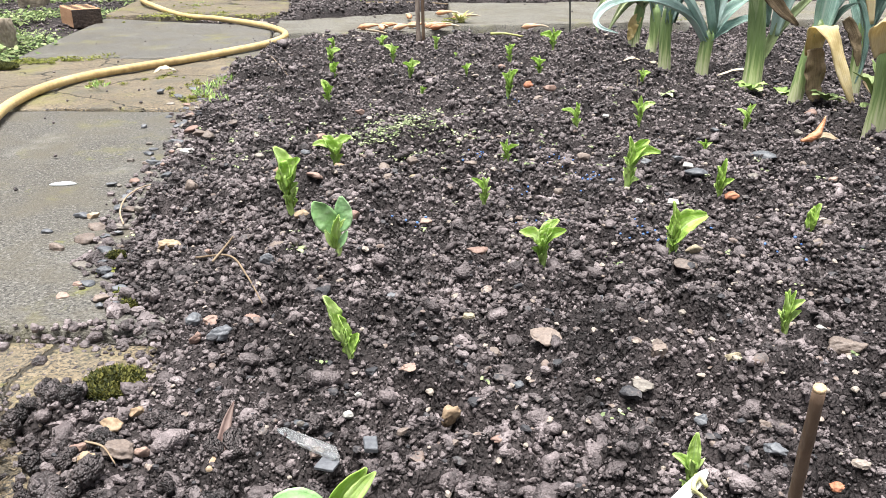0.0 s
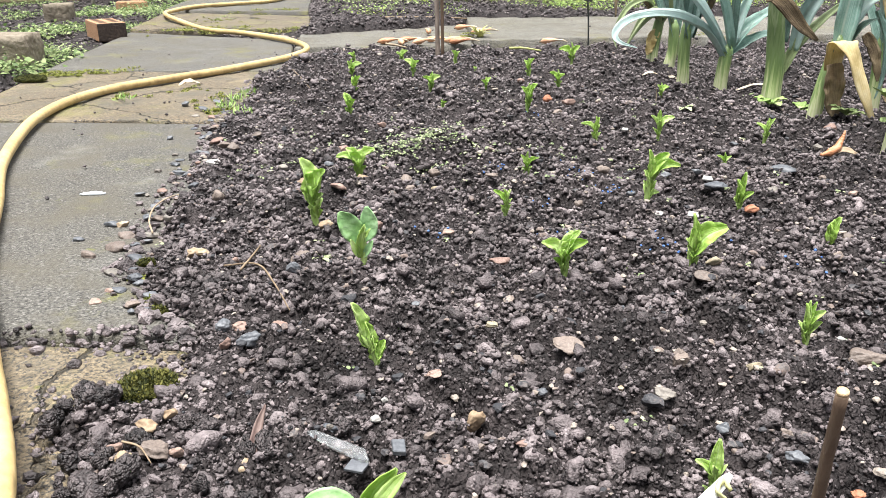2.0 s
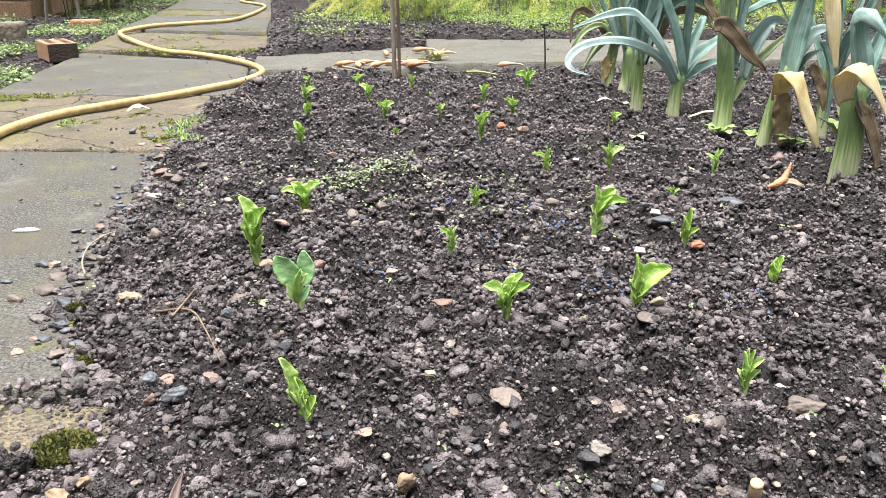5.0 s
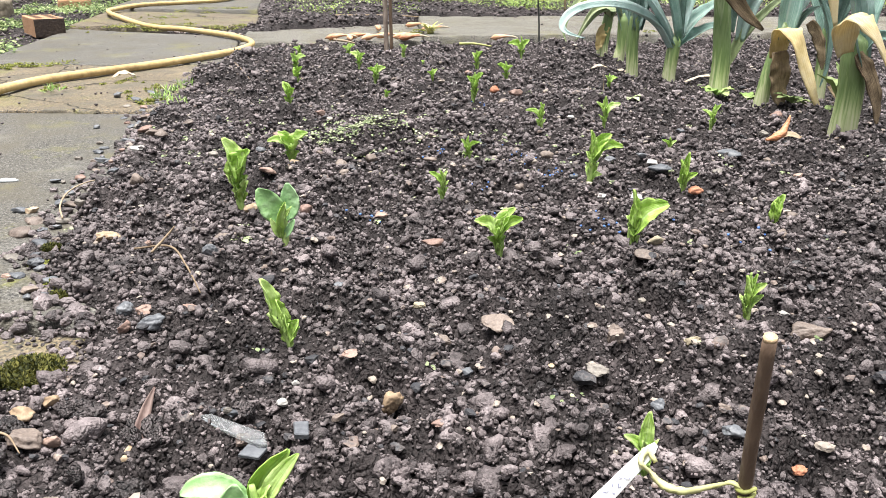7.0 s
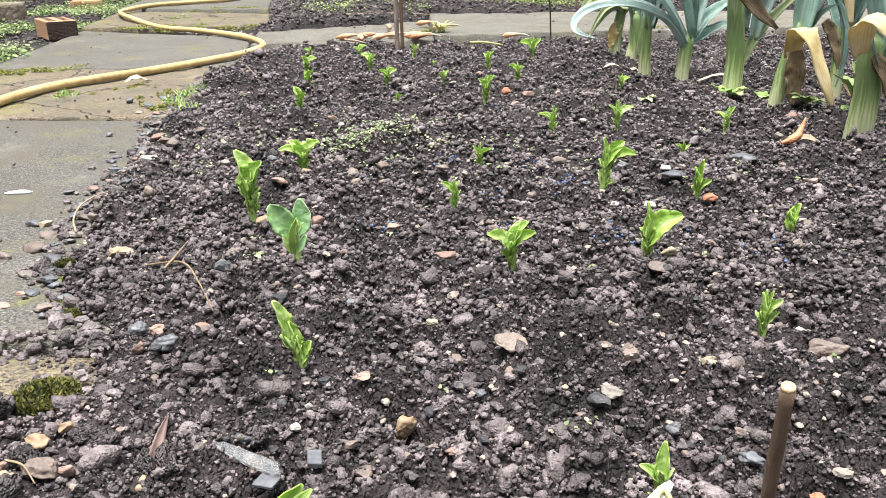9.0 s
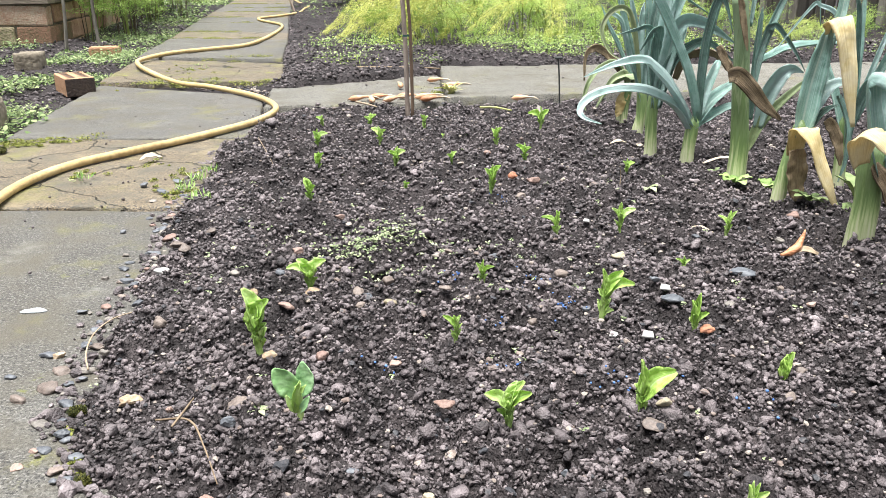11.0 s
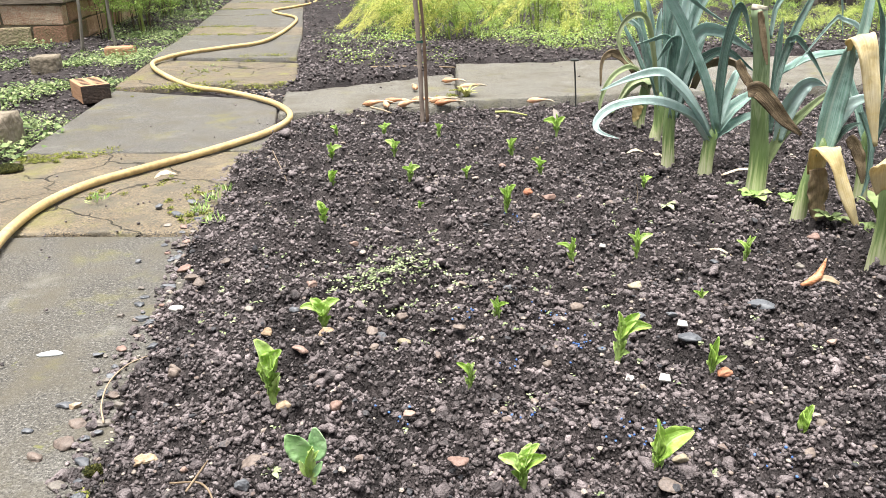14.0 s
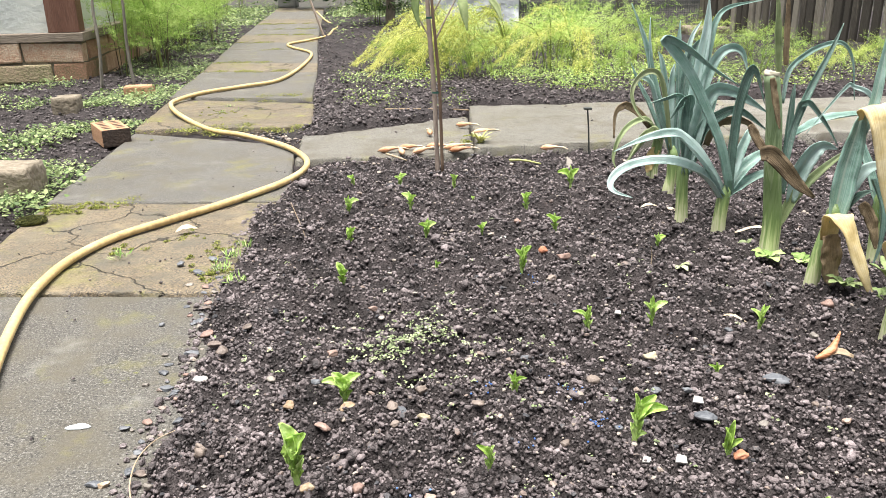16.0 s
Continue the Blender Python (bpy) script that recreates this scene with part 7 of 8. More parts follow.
def odd_things():
    for x, y, t, l in ((-0.235, 2.552, 5, 0.055), (-0.190, 2.525, 100, 0.045), (-0.175, 2.585, -15, 0.05), (-0.13, 2.535, 20, 0.05), (-0.09, 2.60, -10, 0.05), (-0.03, 2.59, 10, 0.055), (-0.012, 2.545, 4, 0.055), (0.0, 2.93, -30, 0.055), (-0.115, 2.80, 95, 0.04), (0.06, 2.80, 10, 0.055), (0.27, 2.555, -20, 0.05)):
        shallot(x, y, 0.003 if y < 2.7 else 0.008, t + 8 * math.sin(x * 90), l * 0.95)
    ob = thing("shallot", "shrivelled yellow-brown shallot half sunk in the soil", "shallot", at=pose(0.548, 1.155, 0.006, 0, 0, 0))
    part("bulb", tube_mesh("bulb", [(-0.022, -0.01, 0.006), (0.0, 0, 0.010), (0.012, 0.008, 0.022), (0.018, 0.012, 0.038)], [0.0022, 0.0062, 0.0056, 0.0036, 0.0010], 10, 14, 0.2), SHALLOT, ob)
    part("skin", ribbon_mesh("skin", [(0.0, 0.004, 0.004), (0.015, 0.0, 0.012), (0.034, -0.006, 0.006)], [0.008, 0.013, 0.006], (0, -0.4, 1), 0.3, 0.0006, 8, 4, 0.1), STALK, ob, "pale torn skin")
    rosette(0.055, 2.63, 26, 0.06, 0.006, VINE, "yellow-green grass tuft at the slab's edge", 55, 0.015)
    # leaning stake with a cap
    ob = thing("garden_stake", "thin black metal garden stake with a flat cap", "stake", at=pose(0.395, 2.54, 0))
    part("rod", tube_mesh("rod", [(0, 0, -0.04), (-0.006, 0, 0.07), (-0.012, 0, 0.137)], [0.0026], 8, 8), BLACK_METAL, ob)
    part("cap", box_bm((-0.024, -0.010, 0.137), (0.001, 0.010, 0.143), 0.002), BLACK_METAL, ob)
    # cane with a tendril tied to it
    ob = thing("cane", "short brown cane with a pale cut end, stuck in soil", "cane", at=pose(0.159, 0.291, 0))
    rod = part("rod", tube_mesh("rod", [(0.004, 0.006, -0.04), (-0.010, -0.017, 0.07), (-0.0195, -0.0365, 0.1445)], [0.0030, 0.0027, 0.0026, 0.0025], 12, 24, 0.06), CANE, ob)
    part("cut_end", tube_mesh("cut_end", [(-0.0195, -0.0365, 0.1443), (-0.0197, -0.0369, 0.1459)], [0.0024, 0.0023], 12, 3), CUT_WOOD, rod, "pale cut end")
    part("tie", tube_mesh("tie", [(-0.0132, -0.019, 0.067), (-0.0095, -0.0205, 0.0675), (-0.006, -0.017, 0.068), (-0.0095, -0.0135, 0.069), (-0.0132, -0.017, 0.0695), (-0.0115, -0.0205, 0.0705), (-0.0065, -0.019, 0.071)], [0.0009], 6, 30), VINE, ob, "pale green tendril wound round")
    ob = tagged(part("tendril", tube_mesh("tendril", [(0.149, 0.272, 0.0695), (0.144, 0.275, 0.0715), (0.138, 0.280, 0.066), (0.131, 0.288, 0.058), (0.125, 0.295, 0.055), (0.120, 0.299, 0.059), (0.115, 0.299, 0.0645), (0.119, 0.305, 0.0665), (0.1225, 0.301, 0.063)], [0.0013, 0.0009, 0.0014, 0.0019, 0.0010, 0.0017, 0.0011], 6, 36, 0.35), VINE), "pale yellow-green tendril between label and cane", "tendril")
    # plant label
    ob = thing("plant_label", "white plastic plant label with faded handwriting", "plant label", at=Matrix.Identity(4))
    tip, tail = Vector((0.124, 0.308, 0.067)), Vector((0.0655, 0.262, 0.042))
    d = (tip - tail).normalized()
    me = ribbon_mesh("blade", [tail - d * 0.03, tail, tip - d * 0.012, tip], [0.0088, 0.0082, 0.0070, 0.0050, 0.0024], (0.25, -0.55, 0.8), 0.02, 0.0009, 12, 3)
    blade = part("blade", me, WHITE_PLASTIC, ob)
    nrm = Vector((0.25, -0.55, 0.8)).normalized()
    s = d.cross(nrm).normalized()
    pen = np.random.default_rng(33)
    for i in range(20):
        if i in (6, 13):
            continue
        row = -0.0012 if i % 2 else 0.0010
        o = tip - d * (0.022 + i * 0.0023) + s * (row + pen.uniform(-0.0003, 0.0003)) + nrm * 0.0008
        high, lean, curl = pen.uniform(0.0006, 0.0012), pen.uniform(-0.0012, 0.0012), pen.uniform(-0.0009, 0.0009)
        part("writing_mark", ribbon_mesh("writing_mark", [o - s * high - d * lean, o + d * curl, o + s * high + d * lean, o + s * high * 0.4 + d * (lean + 0.0010)], [0.0003, 0.0005, 0.0004, 0.0003], tuple(nrm), 0.0, 0.0002, 9, 2, hold=True), INK, blade, "faded blue handwriting stroke")
    # shards and leaves in the foreground
    shard("glass_shard", "long clear broken glass shard on the soil", [(-0.1026, 0.4132), (-0.089, 0.401), (-0.0649, 0.3868), (-0.0601, 0.3867), (-0.0637, 0.3975), (-0.0973, 0.4150)], 0, 0.0022, SHARD, 3, 0.0145)
    shard("slate_chip", "square bluish slate chip on the soil", [(-0.0462, 0.391), (-0.0382, 0.391), (-0.0399, 0.4025), (-0.0482, 0.4015)], 0.012, 0.004, STONE_MATS["slate"])
    shard("slate_chip", "flat grey slate flake on the soil", [(-0.0751, 0.3814), (-0.0637, 0.379), (-0.0604, 0.387), (-0.0649, 0.3937), (-0.0707, 0.3922)], 0, 0.002, STONE_MATS["slate"], 4, 0.0115)
    for x, y, s in ((0.236, 0.913, 0.006), (0.278, 0.918, 0.008), (0.328, 1.036, 0.008), (0.268, 1.305, 0.006)):
        shard("china_shard", "white broken china shard on the soil", [(x - s, y - s * 0.8), (x + s * 0.8, y - s), (x + s, y + s * 0.6), (x - s * 0.3, y + s)], 0.003, 0.002, STONE_MATS["white"], 7)
    shard("slate_chip", "grey slate sliver by the path's end", [(0.305, 2.37), (0.32, 2.36), (0.325, 2.42), (0.31, 2.44)], 0.012, 0.003, STONE_MATS["grey"], 20)
    ob = thing("dead_leaf", "folded purplish-brown dead leaf standing in soil", "leaf", at=pose(-0.136, 0.394, 0.004))
    part("blade", ribbon_mesh("blade", [(0.0, 0, 0.0), (0.002, 0.010, 0.010), (0.003, 0.022, 0.018), (0.006, 0.030, 0.026)], [0.006, 0.009, 0.006, 0.001], (0.5, -0.8, 0.3), 0.5, 0.0006, 14, 4, 0.05), DRY_LEAF, ob)
    part("stalk_end", stone_mesh("stalk_end", (0.008, 0.006, 0.006), 5, 0.3), STONE_MATS["tan"], ob, "ochre husk at its foot")
    for x, y, l, turn, z, wd in ((-0.612, 1.775, 0.05, 20, 0.002, 0.4), (0.47, 1.34, 0.045, -50, 0.0, 0.16), (0.50, 1.93, 0.05, -40, 0.0, 0.25), (0.45, 1.93, 0.04, 0, 0.0, 0.3), (0.64, 1.74, 0.09, -5, 0.0, 0.1)):
        ob = thing("dead_leaf", "curled pale brown dead leaf on the ground", "leaf", "dead leaves", at=pose(x, y, z + (float(soil_z(x, y)) if x > -0.4 else 0.0) + 0.004, 0, 0, turn))
        part("blade", ribbon_mesh("blade", [(-l / 2, 0, 0), (0, 0, l * 0.15), (l / 2, 0.004, 0.002)], [l * 0.06, wd * l, wd * 0.8 * l, l * 0.04], (0, -0.3, 1), 0.5, 0.0006, 10, 4, 0.15, 3), PALE_LEAF, ob)
    bm = bmesh.new()
    rim = [(-0.017, -0.003), (-0.012, -0.006), (0.002, -0.0065), (0.013, -0.004), (0.0165, -0.001), (0.012, 0.003), (0.006, 0.0065), (-0.001, 0.007), (-0.007, 0.004), (-0.013, 0.003)]
    face = bm.faces.new([bm.verts.new((x, y, 0)) for x, y in rim])
    for v in bmesh.ops.extrude_face_region(bm, geom=[face])["geom"]:
        if isinstance(v, bmesh.types.BMVert):
            v.co.z += 0.0022 - 0.04 * abs(v.co.x)
    bmesh.ops.bevel(bm, geom=bm.edges[:], offset=0.0003, segments=1, affect="EDGES")
    ob = part("china_shard", bm, FLAKE)
    ob.matrix_basis = pose(-0.487, 0.981, -0.0032, 0, 0, 5)
    tagged(ob, "thin bluish-white china flake on the grey slab", "shard")
    twig([(-0.235, 0.70, 0.012), (-0.20, 0.69, 0.018), (-0.175, 0.65, 0.016), (-0.152, 0.605, 0.010)], 0.0011)
    twig([(-0.215, 0.685, 0.014), (-0.205, 0.705, 0.024), (-0.20, 0.71, 0.03)], 0.0012)
    twig([(-0.347, 0.813, 0.004), (-0.362, 0.845, 0.008), (-0.371, 0.89, 0.010), (-0.365, 0.93, 0.010), (-0.35, 0.96, 0.006)], 0.0011, label="thin curved brown root lying at the slab's edge")
    twig([(-0.217, 0.405, 0.014), (-0.203, 0.397, 0.016), (-0.192, 0.386, 0.012)], 0.0008)
    twig([(-0.235, 2.51, 0.012), (-0.20, 2.46, 0.014), (-0.165, 2.42, 0.012)], 0.004, STALK, "pale dry stalk lying by the sapling")
    twig([(0.14, 2.41, 0.012), (0.18, 2.40, 0.014), (0.23, 2.37, 0.010)], 0.004, VINE, "pale green cut stalk on the soil")
    twig([(-0.31, 3.22, 0.03), (-0.1, 3.2, 0.032), (0.02, 3.18, 0.03)], 0.005, STALK, "pale cane lying on the back bed")
    twig([(0.37, 1.53, 0.0), (0.372, 1.535, 0.03), (0.368, 1.53, 0.05)], 0.001, STALK, "thin dry upright stem")
    twig([(-0.42, 1.98, 0.012), (-0.36, 1.80, 0.014), (-0.33, 1.71, 0.012)], 0.0009)
    twig([(0.105, 0.445, 0.008), (0.095, 0.43, 0.009), (0.115, 0.41, 0.008)], 0.0015)
    twig([(0.062, 0.41, 0.01), (0.066, 0.40, 0.011), (0.075, 0.375, 0.009)], 0.0025, CUT_WOOD, "splinter of pale wood on the soil")
    twig([(-1.186, 6.88, 0.0), (-1.3, 6.9, 0.35), (-1.42, 6.95, 0.75)], 0.011, BARK, "brown stick leaning over the path")
    for pts in ([(-1.86, 4.15, -0.02), (-1.845, 4.16, 0.2), (-1.855, 4.18, 0.4), (-1.835, 4.2, 0.7)], [(-1.73, 4.25, -0.02), (-1.745, 4.26, 0.18), (-1.735, 4.26, 0.4), (-1.74, 4.27, 0.7)]):
        twig(pts, 0.009, GREY_STEM, "dry grey-brown upright stem before the greenhouse")
    cored_brick(pose(-1.250, 2.855, -0.012, 0, 0, -55) @ Matrix.Scale(0.93, 4))
    rough_block("stone_block", "grey-topped stone block among the weeds", (0.10, 0.09, 0.085), pose(-1.69, 3.44, -0.02, 0, 0, 8), 2)
    ob = rough_block("brick", "red brick half sunk in the weeds", (0.125, 0.08, 0.06), pose(-1.56, 3.90, -0.015, 0, 0, 5), 4)
    ob.data.materials[0] = LOOSE_BRICK
    rough_block("stone_block", "rough buff stone block beside the path", (0.26, 0.13, 0.095), pose(-1.265, 2.12, -0.015, 0, 0, 5), 5)
    for x, y, r, h, z in ((-0.232, 0.486, 0.021, 0.017, 0.0), (-0.262, 0.65, 0.010, 0.006, -0.003), (-0.272, 0.625, 0.008, 0.005, -0.003), (-0.325, 0.735, 0.008, 0.006, -0.002), (-1.02, 1.87, 0.035, 0.015, 0.0)):
        moss(x, y, r, h, z)
    rng = np.random.default_rng(12)
    xs, ys = [], []
    for cx, cy, n in ((0.16, 1.067, 16), (0.189, 0.974, 14), (0.047, 1.059, 9), (0.348, 0.745, 8), (0.215, 0.787, 9), (-0.037, 0.839, 6), (0.25, 0.80, 8), (0.11, 0.83, 6), (0.1, 0.95, 6), (0.14, 1.5, 6)):
        xs.append(rng.normal(cx, 0.013, n))
        ys.append(rng.normal(cy, 0.014, n))
    x, y = np.concatenate(xs), np.concatenate(ys)
    me = scatter_mesh("slug_pellets", lump_templates(3, 2, 0.1, 0.3, 600), x, y, crumb_top(x, y) + 0.003, np.full(len(x), 0.0014), rng, 0.9)
    tagged(part("slug_pellets", me, BLUE), "scattered small blue slug pellets on the soil", "pellets", kind="stuff")
    rosette(0.748, 1.365, 8, 0.105, 0.026, WEED, "upright bright green dandelion leaves", 60)
    rosette(0.612, 1.590, 5, 0.04, 0.026, LOW_WEED, "round-leaved green weed at a leek's foot", 25)
    rosette(0.684, 1.600, 6, 0.045, 0.028, LOW_WEED, "round-leaved green weed at a leek's foot", 25)
    rosette(0.60, 1.69, 4, 0.03, 0.016, PALE_WEED, "small pale green weed by the leeks", 50)
    rosette(0.675, 1.40, 9, 0.035, 0.016, WEED, "leafy green weed by the leeks", 25)
    rosette(0.73, 1.38, 8, 0.04, 0.016, WEED, "leafy green weed by the leeks", 20)
    rosette(-0.141, 0.711, 6, 0.013, 0.006, PALE_WEED, "tiny green weed seedling in the soil", 20)
    rosette(0.43, 1.55, 6, 0.025, 0.012, PALE_WEED, "small pale weed in the soil", 20)


def shard(name, label, corners, z, thick, mat, lift=8, base=None):
    bm = bmesh.new()
    cx, cy = sum(c[0] for c in corners) / len(corners), sum(c[1] for c in corners) / len(corners)
    low = [bm.verts.new((x - cx, y - cy, 0)) for x, y in corners]
    f = bm.faces.new(low)
    up = bmesh.ops.extrude_face_region(bm, geom=[f])
    for v in up["geom"]:
        if isinstance(v, bmesh.types.BMVert):
            v.co.z += thick
    bmesh.ops.bevel(bm, geom=bm.edges[:], offset=thick * 0.15, segments=1, affect="EDGES")
    ob = part(name, bm, mat)
    ob.matrix_basis = pose(cx, cy, (rest_z(cx, cy, 0.5 * max(abs(c[0] - cx) + abs(c[1] - cy) for c in corners)) + 0.001 + z * 0.3) if base is None else base, lift, lift * 0.4, 0)
    return tagged(ob, label, "shard" if "shard" in name else "stone")


weeds()
ferns()
for i, (x, y, a, r) in enumerate(((-0.08, 4.5, 205, 0.5), (0.05, 4.5, 215, 0.6), (0.25, 4.35, 200, 0.5), (0.15, 4.9, 190, 0.6), (0.6, 4.4, 225, 0.45), (-0.1, 5.2, 200, 0.5))):
    spray(pose(x, y, 0, 0, 0, a), 300 + i, r)
joint_moss()
greenhouse()
back_fence()
back_net()
sapling()
odd_things()
crumbs()
stone(0.005, 0.451, 0.0079, 0.0079, "tan", 1)
stone(0.139, 0.480, 0.0085, 0.0041, "grey", 2)
stone(0.160, 0.521, 0.0075, 0.0060, "brown", 301)
stone(0.212, 0.510, 0.0074, 0.0056, "buff", 3)
stone(-0.063, 0.450, 0.0043, 0.0024, "white", 4)
stone(0.079, 0.545, 0.0136, 0.0044, "brown", 5)
stone(0.106, 0.556, 0.0060, 0.0041, "slate", 6)
stone(0.162, 0.529, 0.0073, 0.0044, "brown", 7)
stone(-0.176, 0.556, 0.0099, 0.0068, "slate", 8)
stone(-0.203, 0.578, 0.0074, 0.0051, "slate", 9)
stone(-0.190, 0.584, 0.0069, 0.0047, "pink", 10)
stone(-0.160, 0.596, 0.0099, 0.0043, "pink", 11)
stone(-0.167, 0.740, 0.0152, 0.0056, "brown", 12)
stone(-0.168, 0.699, 0.0078, 0.0076, "slate", 13)
stone(-0.273, 0.738, 0.0109, 0.0053, "tan", 14)
stone(-0.231, 0.726, 0.0047, 0.0038, "pink", 15)
stone(0.021, 0.605, 0.0063, 0.0027, "buff", 18)
stone(0.034, 0.751, 0.0117, 0.0023, "pink", 19)
stone(0.256, 0.754, 0.0086, 0.0049, "buff", 20)
stone(0.234, 0.709, 0.0116, 0.0046, "brown", 21)
stone(0.378, 0.752, 0.0084, 0.0057, "brown", 22)
stone(0.410, 0.799, 0.0082, 0.0044, "brown", 23)
stone(0.302, 0.568, 0.0056, 0.0037, "white", 24)
stone(0.314, 0.547, 0.0141, 0.0069, "brown", 25)
stone(0.282, 0.522, 0.0087, 0.0050, "slate", 26)
stone(-0.024, 0.491, 0.0058, 0.0023, "pink", 27)
stone(-0.077, 1.013, 0.0091, 0.0055, "brown", 28)
stone(0.455, 1.099, 0.0185, 0.0063, "slate", 29)
stone(-0.397, 1.240, 0.0133, 0.0053, "pink", 30)
stone(-0.370, 1.193, 0.0119, 0.0059, "brown", 31)
stone(-0.021, 0.837, 0.0083, 0.0036, "pink", 32)
stone(0.171, 0.449, 0.0049, 0.0049, "slate", 33)
stone(0.033, 0.401, 0.0051, 0.0020, "pink", 34)
stone(0.232, 0.383, 0.0064, 0.0030, "red", 35)
stone(-0.194, 0.400, 0.0105, 0.0075, "brown", 302)
stone(-0.213, 0.431, 0.0082, 0.0045, "tan", 303)
stone(-0.201, 0.445, 0.0050, 0.0042, "tan", 304)
stone(-0.183, 0.403, 0.0048, 0.0042, "pink", 305)
stone(-0.225, 0.410, 0.0050, 0.0040, "pink", 306)
stone(-0.211, 0.391, 0.0060, 0.0036, "tan", 307)
stone(-0.160, 0.350, 0.0080, 0.0050, "brown", 308)
stone(0.201, 0.401, 0.0079, 0.0035, "slate", 36)
stone(-0.0923, 0.4290, 0.0062, 0.0030, "slate", 38)
stone(0.041, 0.542, 0.0054, 0.0032, "brown", 40)
stone(0.110, 0.493, 0.0030, 0.0024, "tan", 41)
stone(0.084, 0.471, 0.0033, 0.0020, "grey", 42)
stone(-0.025, 0.417, 0.0041, 0.0027, "brown", 43)
stone(-0.089, 0.420, 0.0030, 0.0018, "grey", 44)
stone(0.007, 0.407, 0.0033, 0.0021, "brown", 45)
stone(0.114, 0.446, 0.0040, 0.0026, "slate", 46)
stone(-0.152, 0.530, 0.0041, 0.0025, "brown", 47)
stone(-0.060, 0.483, 0.0029, 0.0020, "white", 48)
stone(-0.090, 0.494, 0.0038, 0.0047, "tan", 49)
stone(0.209, 0.438, 0.0046, 0.0027, "brown", 50)
stone(0.204, 0.612, 0.0041, 0.0025, "grey", 51)
stone(0.054, 0.491, 0.0050, 0.0030, "slate", 52)
stone(-0.191, 0.544, 0.0051, 0.0049, "pink", 53)
stone(-0.215, 0.521, 0.0032, 0.0018, "grey", 54)
stone(0.139, 0.636, 0.0036, 0.0041, "slate", 55)
stone(-0.043, 0.629, 0.0055, 0.0028, "slate", 56)
stone(-0.334, 0.830, 0.0061, 0.0043, "grey", 57)
stone(-0.295, 0.895, 0.0085, 0.0074, "brown", 58)
stone(-0.494, 1.295, 0.0061, 0.0040, "slate", 59)
stone(-0.350, 0.972, 0.0077, 0.0043, "slate", 60)
stone(-0.320, 0.692, 0.0070, 0.0042, "slate", 61)
stone(-0.343, 0.751, 0.0107, 0.0025, "slate", 62)
stone(0.297, 1.176, 0.0115, 0.0064, "buff", 63)
stone(0.200, 1.102, 0.0107, 0.0066, "brown", 64)
stone(0.326, 0.988, 0.0155, 0.0050, "slate", 65)
stone(-0.349, 1.162, 0.0116, 0.0064, "brown", 66)
stone(-0.220, 1.032, 0.0103, 0.0057, "tan", 67)
stone(-0.354, 1.075, 0.0110, 0.0047, "white", 68)
stone(-0.180, 1.156, 0.0104, 0.0055, "pink", 69)
stone(-0.043, 1.068, 0.0104, 0.0077, "brown", 70)
stone(-0.138, 1.313, 0.0086, 0.0054, "pink", 71)
stone(-0.101, 0.848, 0.0101, 0.0059, "pink", 72)
stone(-0.158, 0.847, 0.0102, 0.0049, "tan", 73)
stone(0.040, 1.149, 0.0068, 0.0041, "brown", 74)
stone(0.175, 1.473, 0.0116, 0.0068, "brown", 75)
stone(0.213, 1.603, 0.0161, 0.0073, "pink", 76)
stone(0.175, 1.645, 0.0105, 0.0075, "red", 77)
stone(0.346, 0.912, 0.0110, 0.0035, "red", 78)
stone(0.130, 1.809, 0.0102, 0.0061, "pink", 79)
stone(0.096, 1.726, 0.0098, 0.0044, "white", 80)
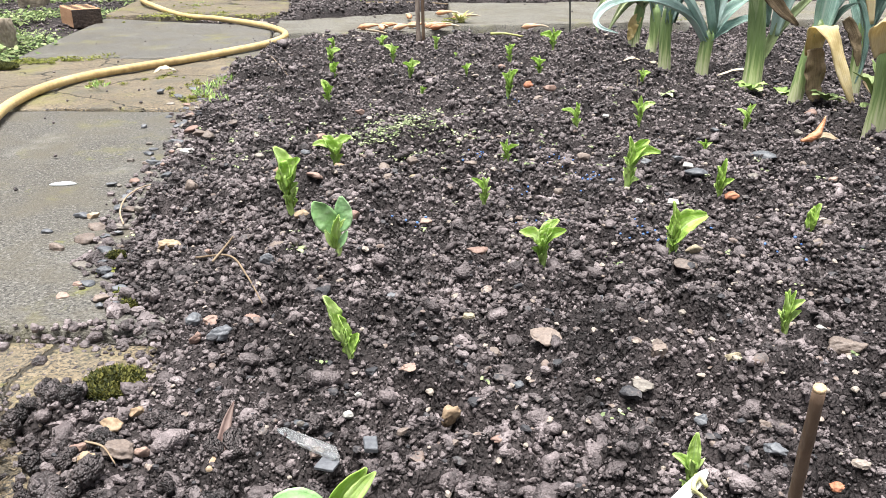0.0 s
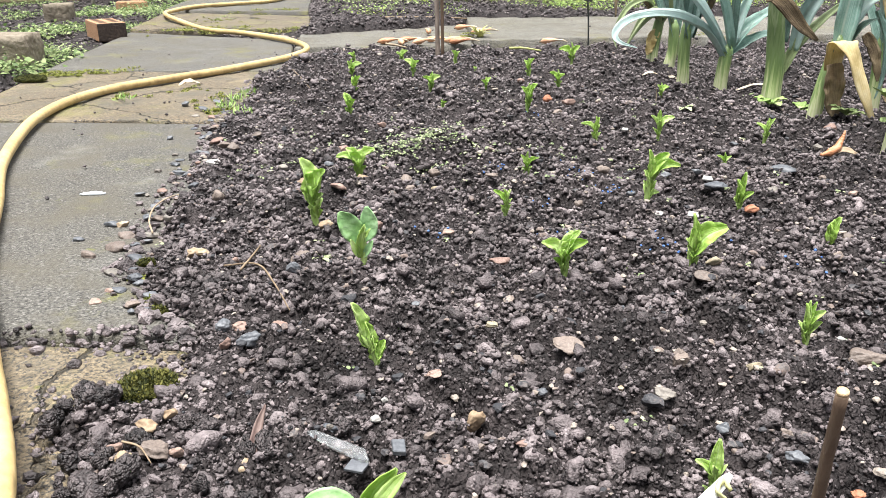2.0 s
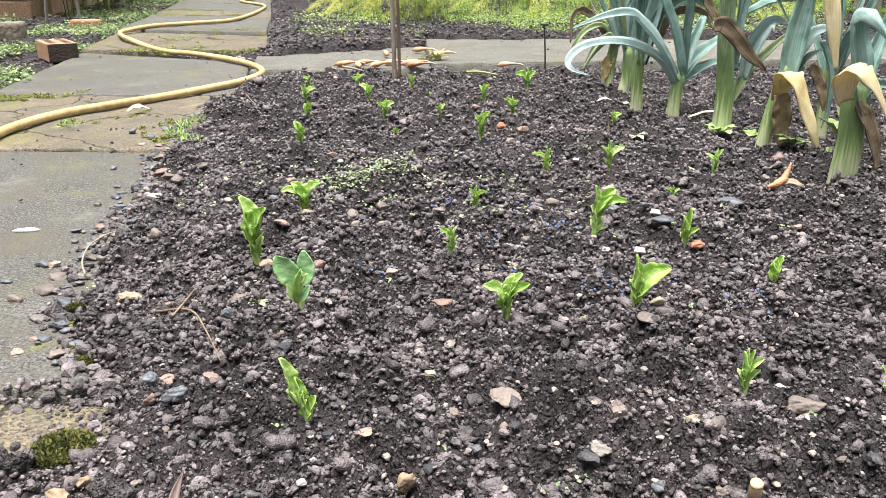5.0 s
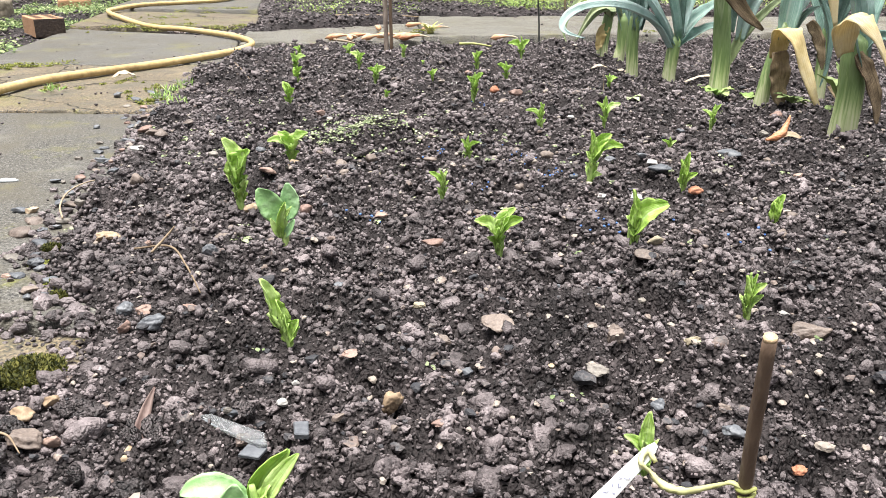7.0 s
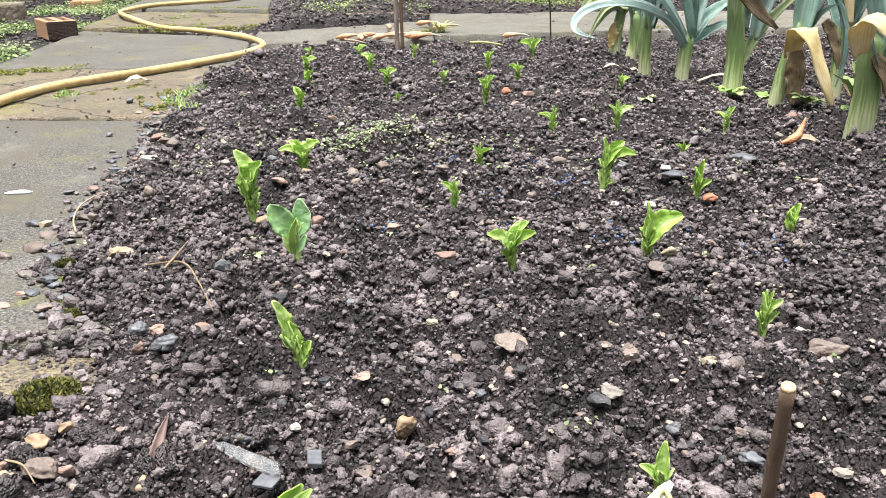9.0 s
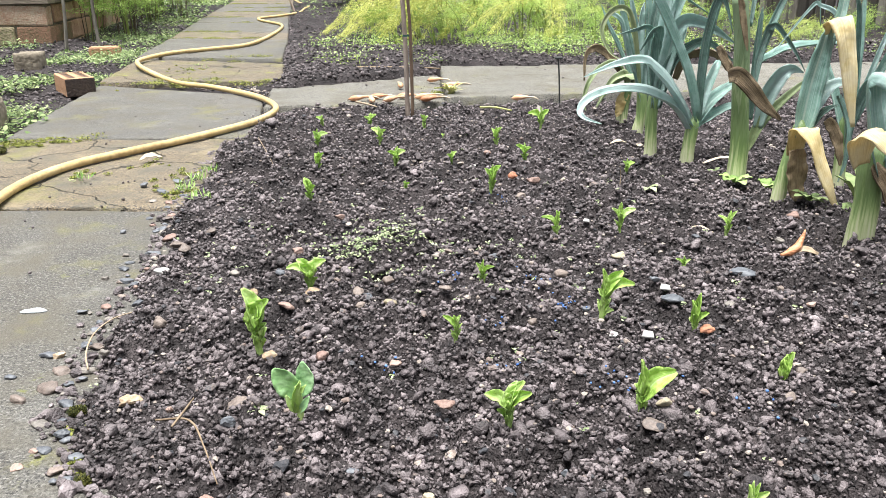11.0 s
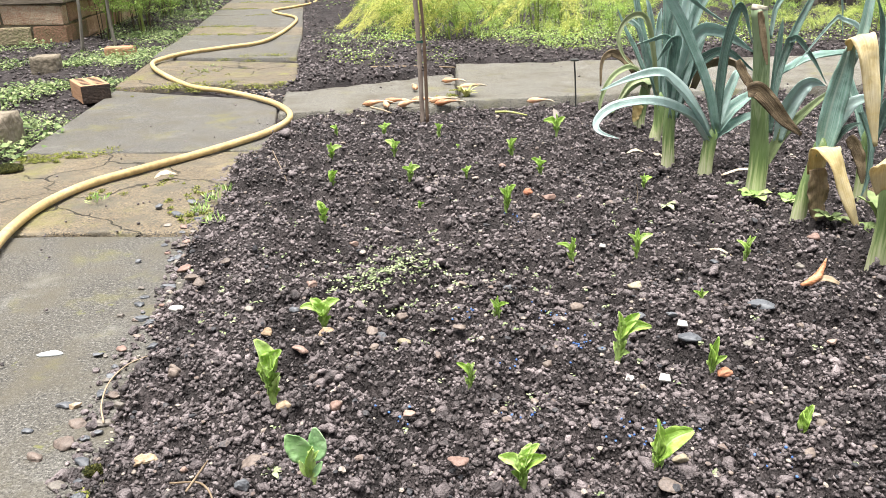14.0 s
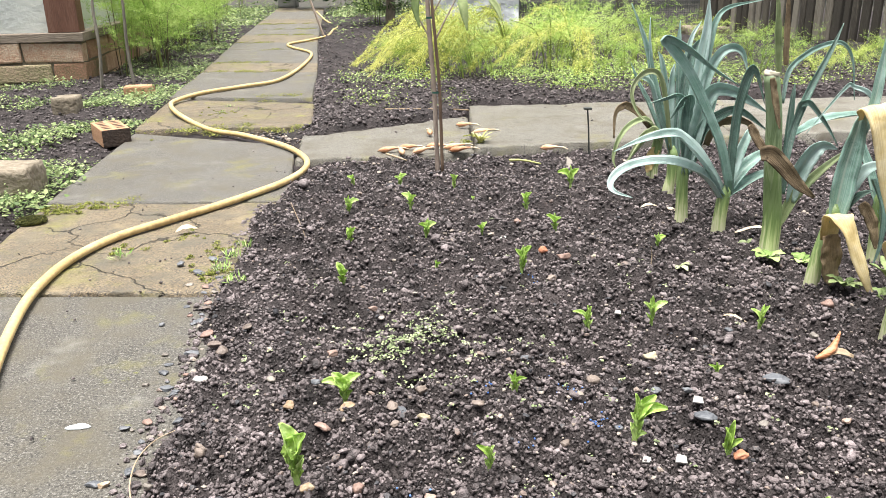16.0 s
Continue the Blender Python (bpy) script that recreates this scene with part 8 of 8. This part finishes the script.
stone(0.631, 1.351, 0.0128, 0.0077, "pink", 81)
stone(-0.136, 1.009, 0.0108, 0.0055, "tan", 82)
stone(-0.157, 0.949, 0.0118, 0.0035, "pink", 83)
stone(-0.067, 1.020, 0.0131, 0.0043, "slate", 84)
stone(-0.036, 1.006, 0.0099, 0.0030, "buff", 85)
stone(0.037, 1.010, 0.0091, 0.0036, "brown", 86)
stone(0.108, 1.160, 0.0094, 0.0048, "slate", 87)
stone(0.319, 1.053, 0.0081, 0.0045, "slate", 88)
stone(0.393, 0.971, 0.0086, 0.0037, "grey", 89)
stone(0.509, 0.998, 0.0074, 0.0033, "pink", 90)
stone(0.565, 1.246, 0.0079, 0.0047, "grey", 91)
stone(0.440, 1.269, 0.0077, 0.0039, "slate", 92)
stone(0.280, 1.069, 0.0082, 0.0039, "slate", 93)
stone(-0.261, 1.101, 0.0093, 0.0040, "grey", 94)
stone(-0.333, 1.250, 0.0085, 0.0045, "brown", 95)
stone(-0.189, 1.068, 0.0073, 0.0039, "slate", 96)
stone(-0.012, 1.229, 0.0063, 0.0036, "grey", 97)
stone(-0.070, 0.968, 0.0066, 0.0035, "brown", 98)
stone(0.143, 0.943, 0.0080, 0.0041, "brown", 99)
stone(0.213, 0.970, 0.0075, 0.0036, "slate", 100)
stone(-0.556, 1.573, 0.0096, 0.0062, "slate", 101)
stone(-0.427, 1.126, 0.0089, 0.0029, "slate", 102)
stone(-0.399, 0.856, 0.0074, 0.0047, "tan", 103)
stone(-0.291, 0.880, 0.0079, 0.0075, "brown", 104)
stone(-0.383, 0.919, 0.0069, 0.0043, "slate", 105)
stone(-0.377, 0.880, 0.0096, 0.0047, "slate", 106)
edge_rng = np.random.default_rng(31)
for i in range(64):
    y = 0.62 + 1.0 * edge_rng.random() ** 1.2
    x = float(bed_edge(y)) + 0.015 - abs(edge_rng.normal(0, 0.030))
    stone(x, y, edge_rng.gamma(3.0, 0.0016) + 0.0025, 0.0026, str(edge_rng.choice(("slate", "slate", "slate", "grey", "brown", "pink"))), 200 + i)
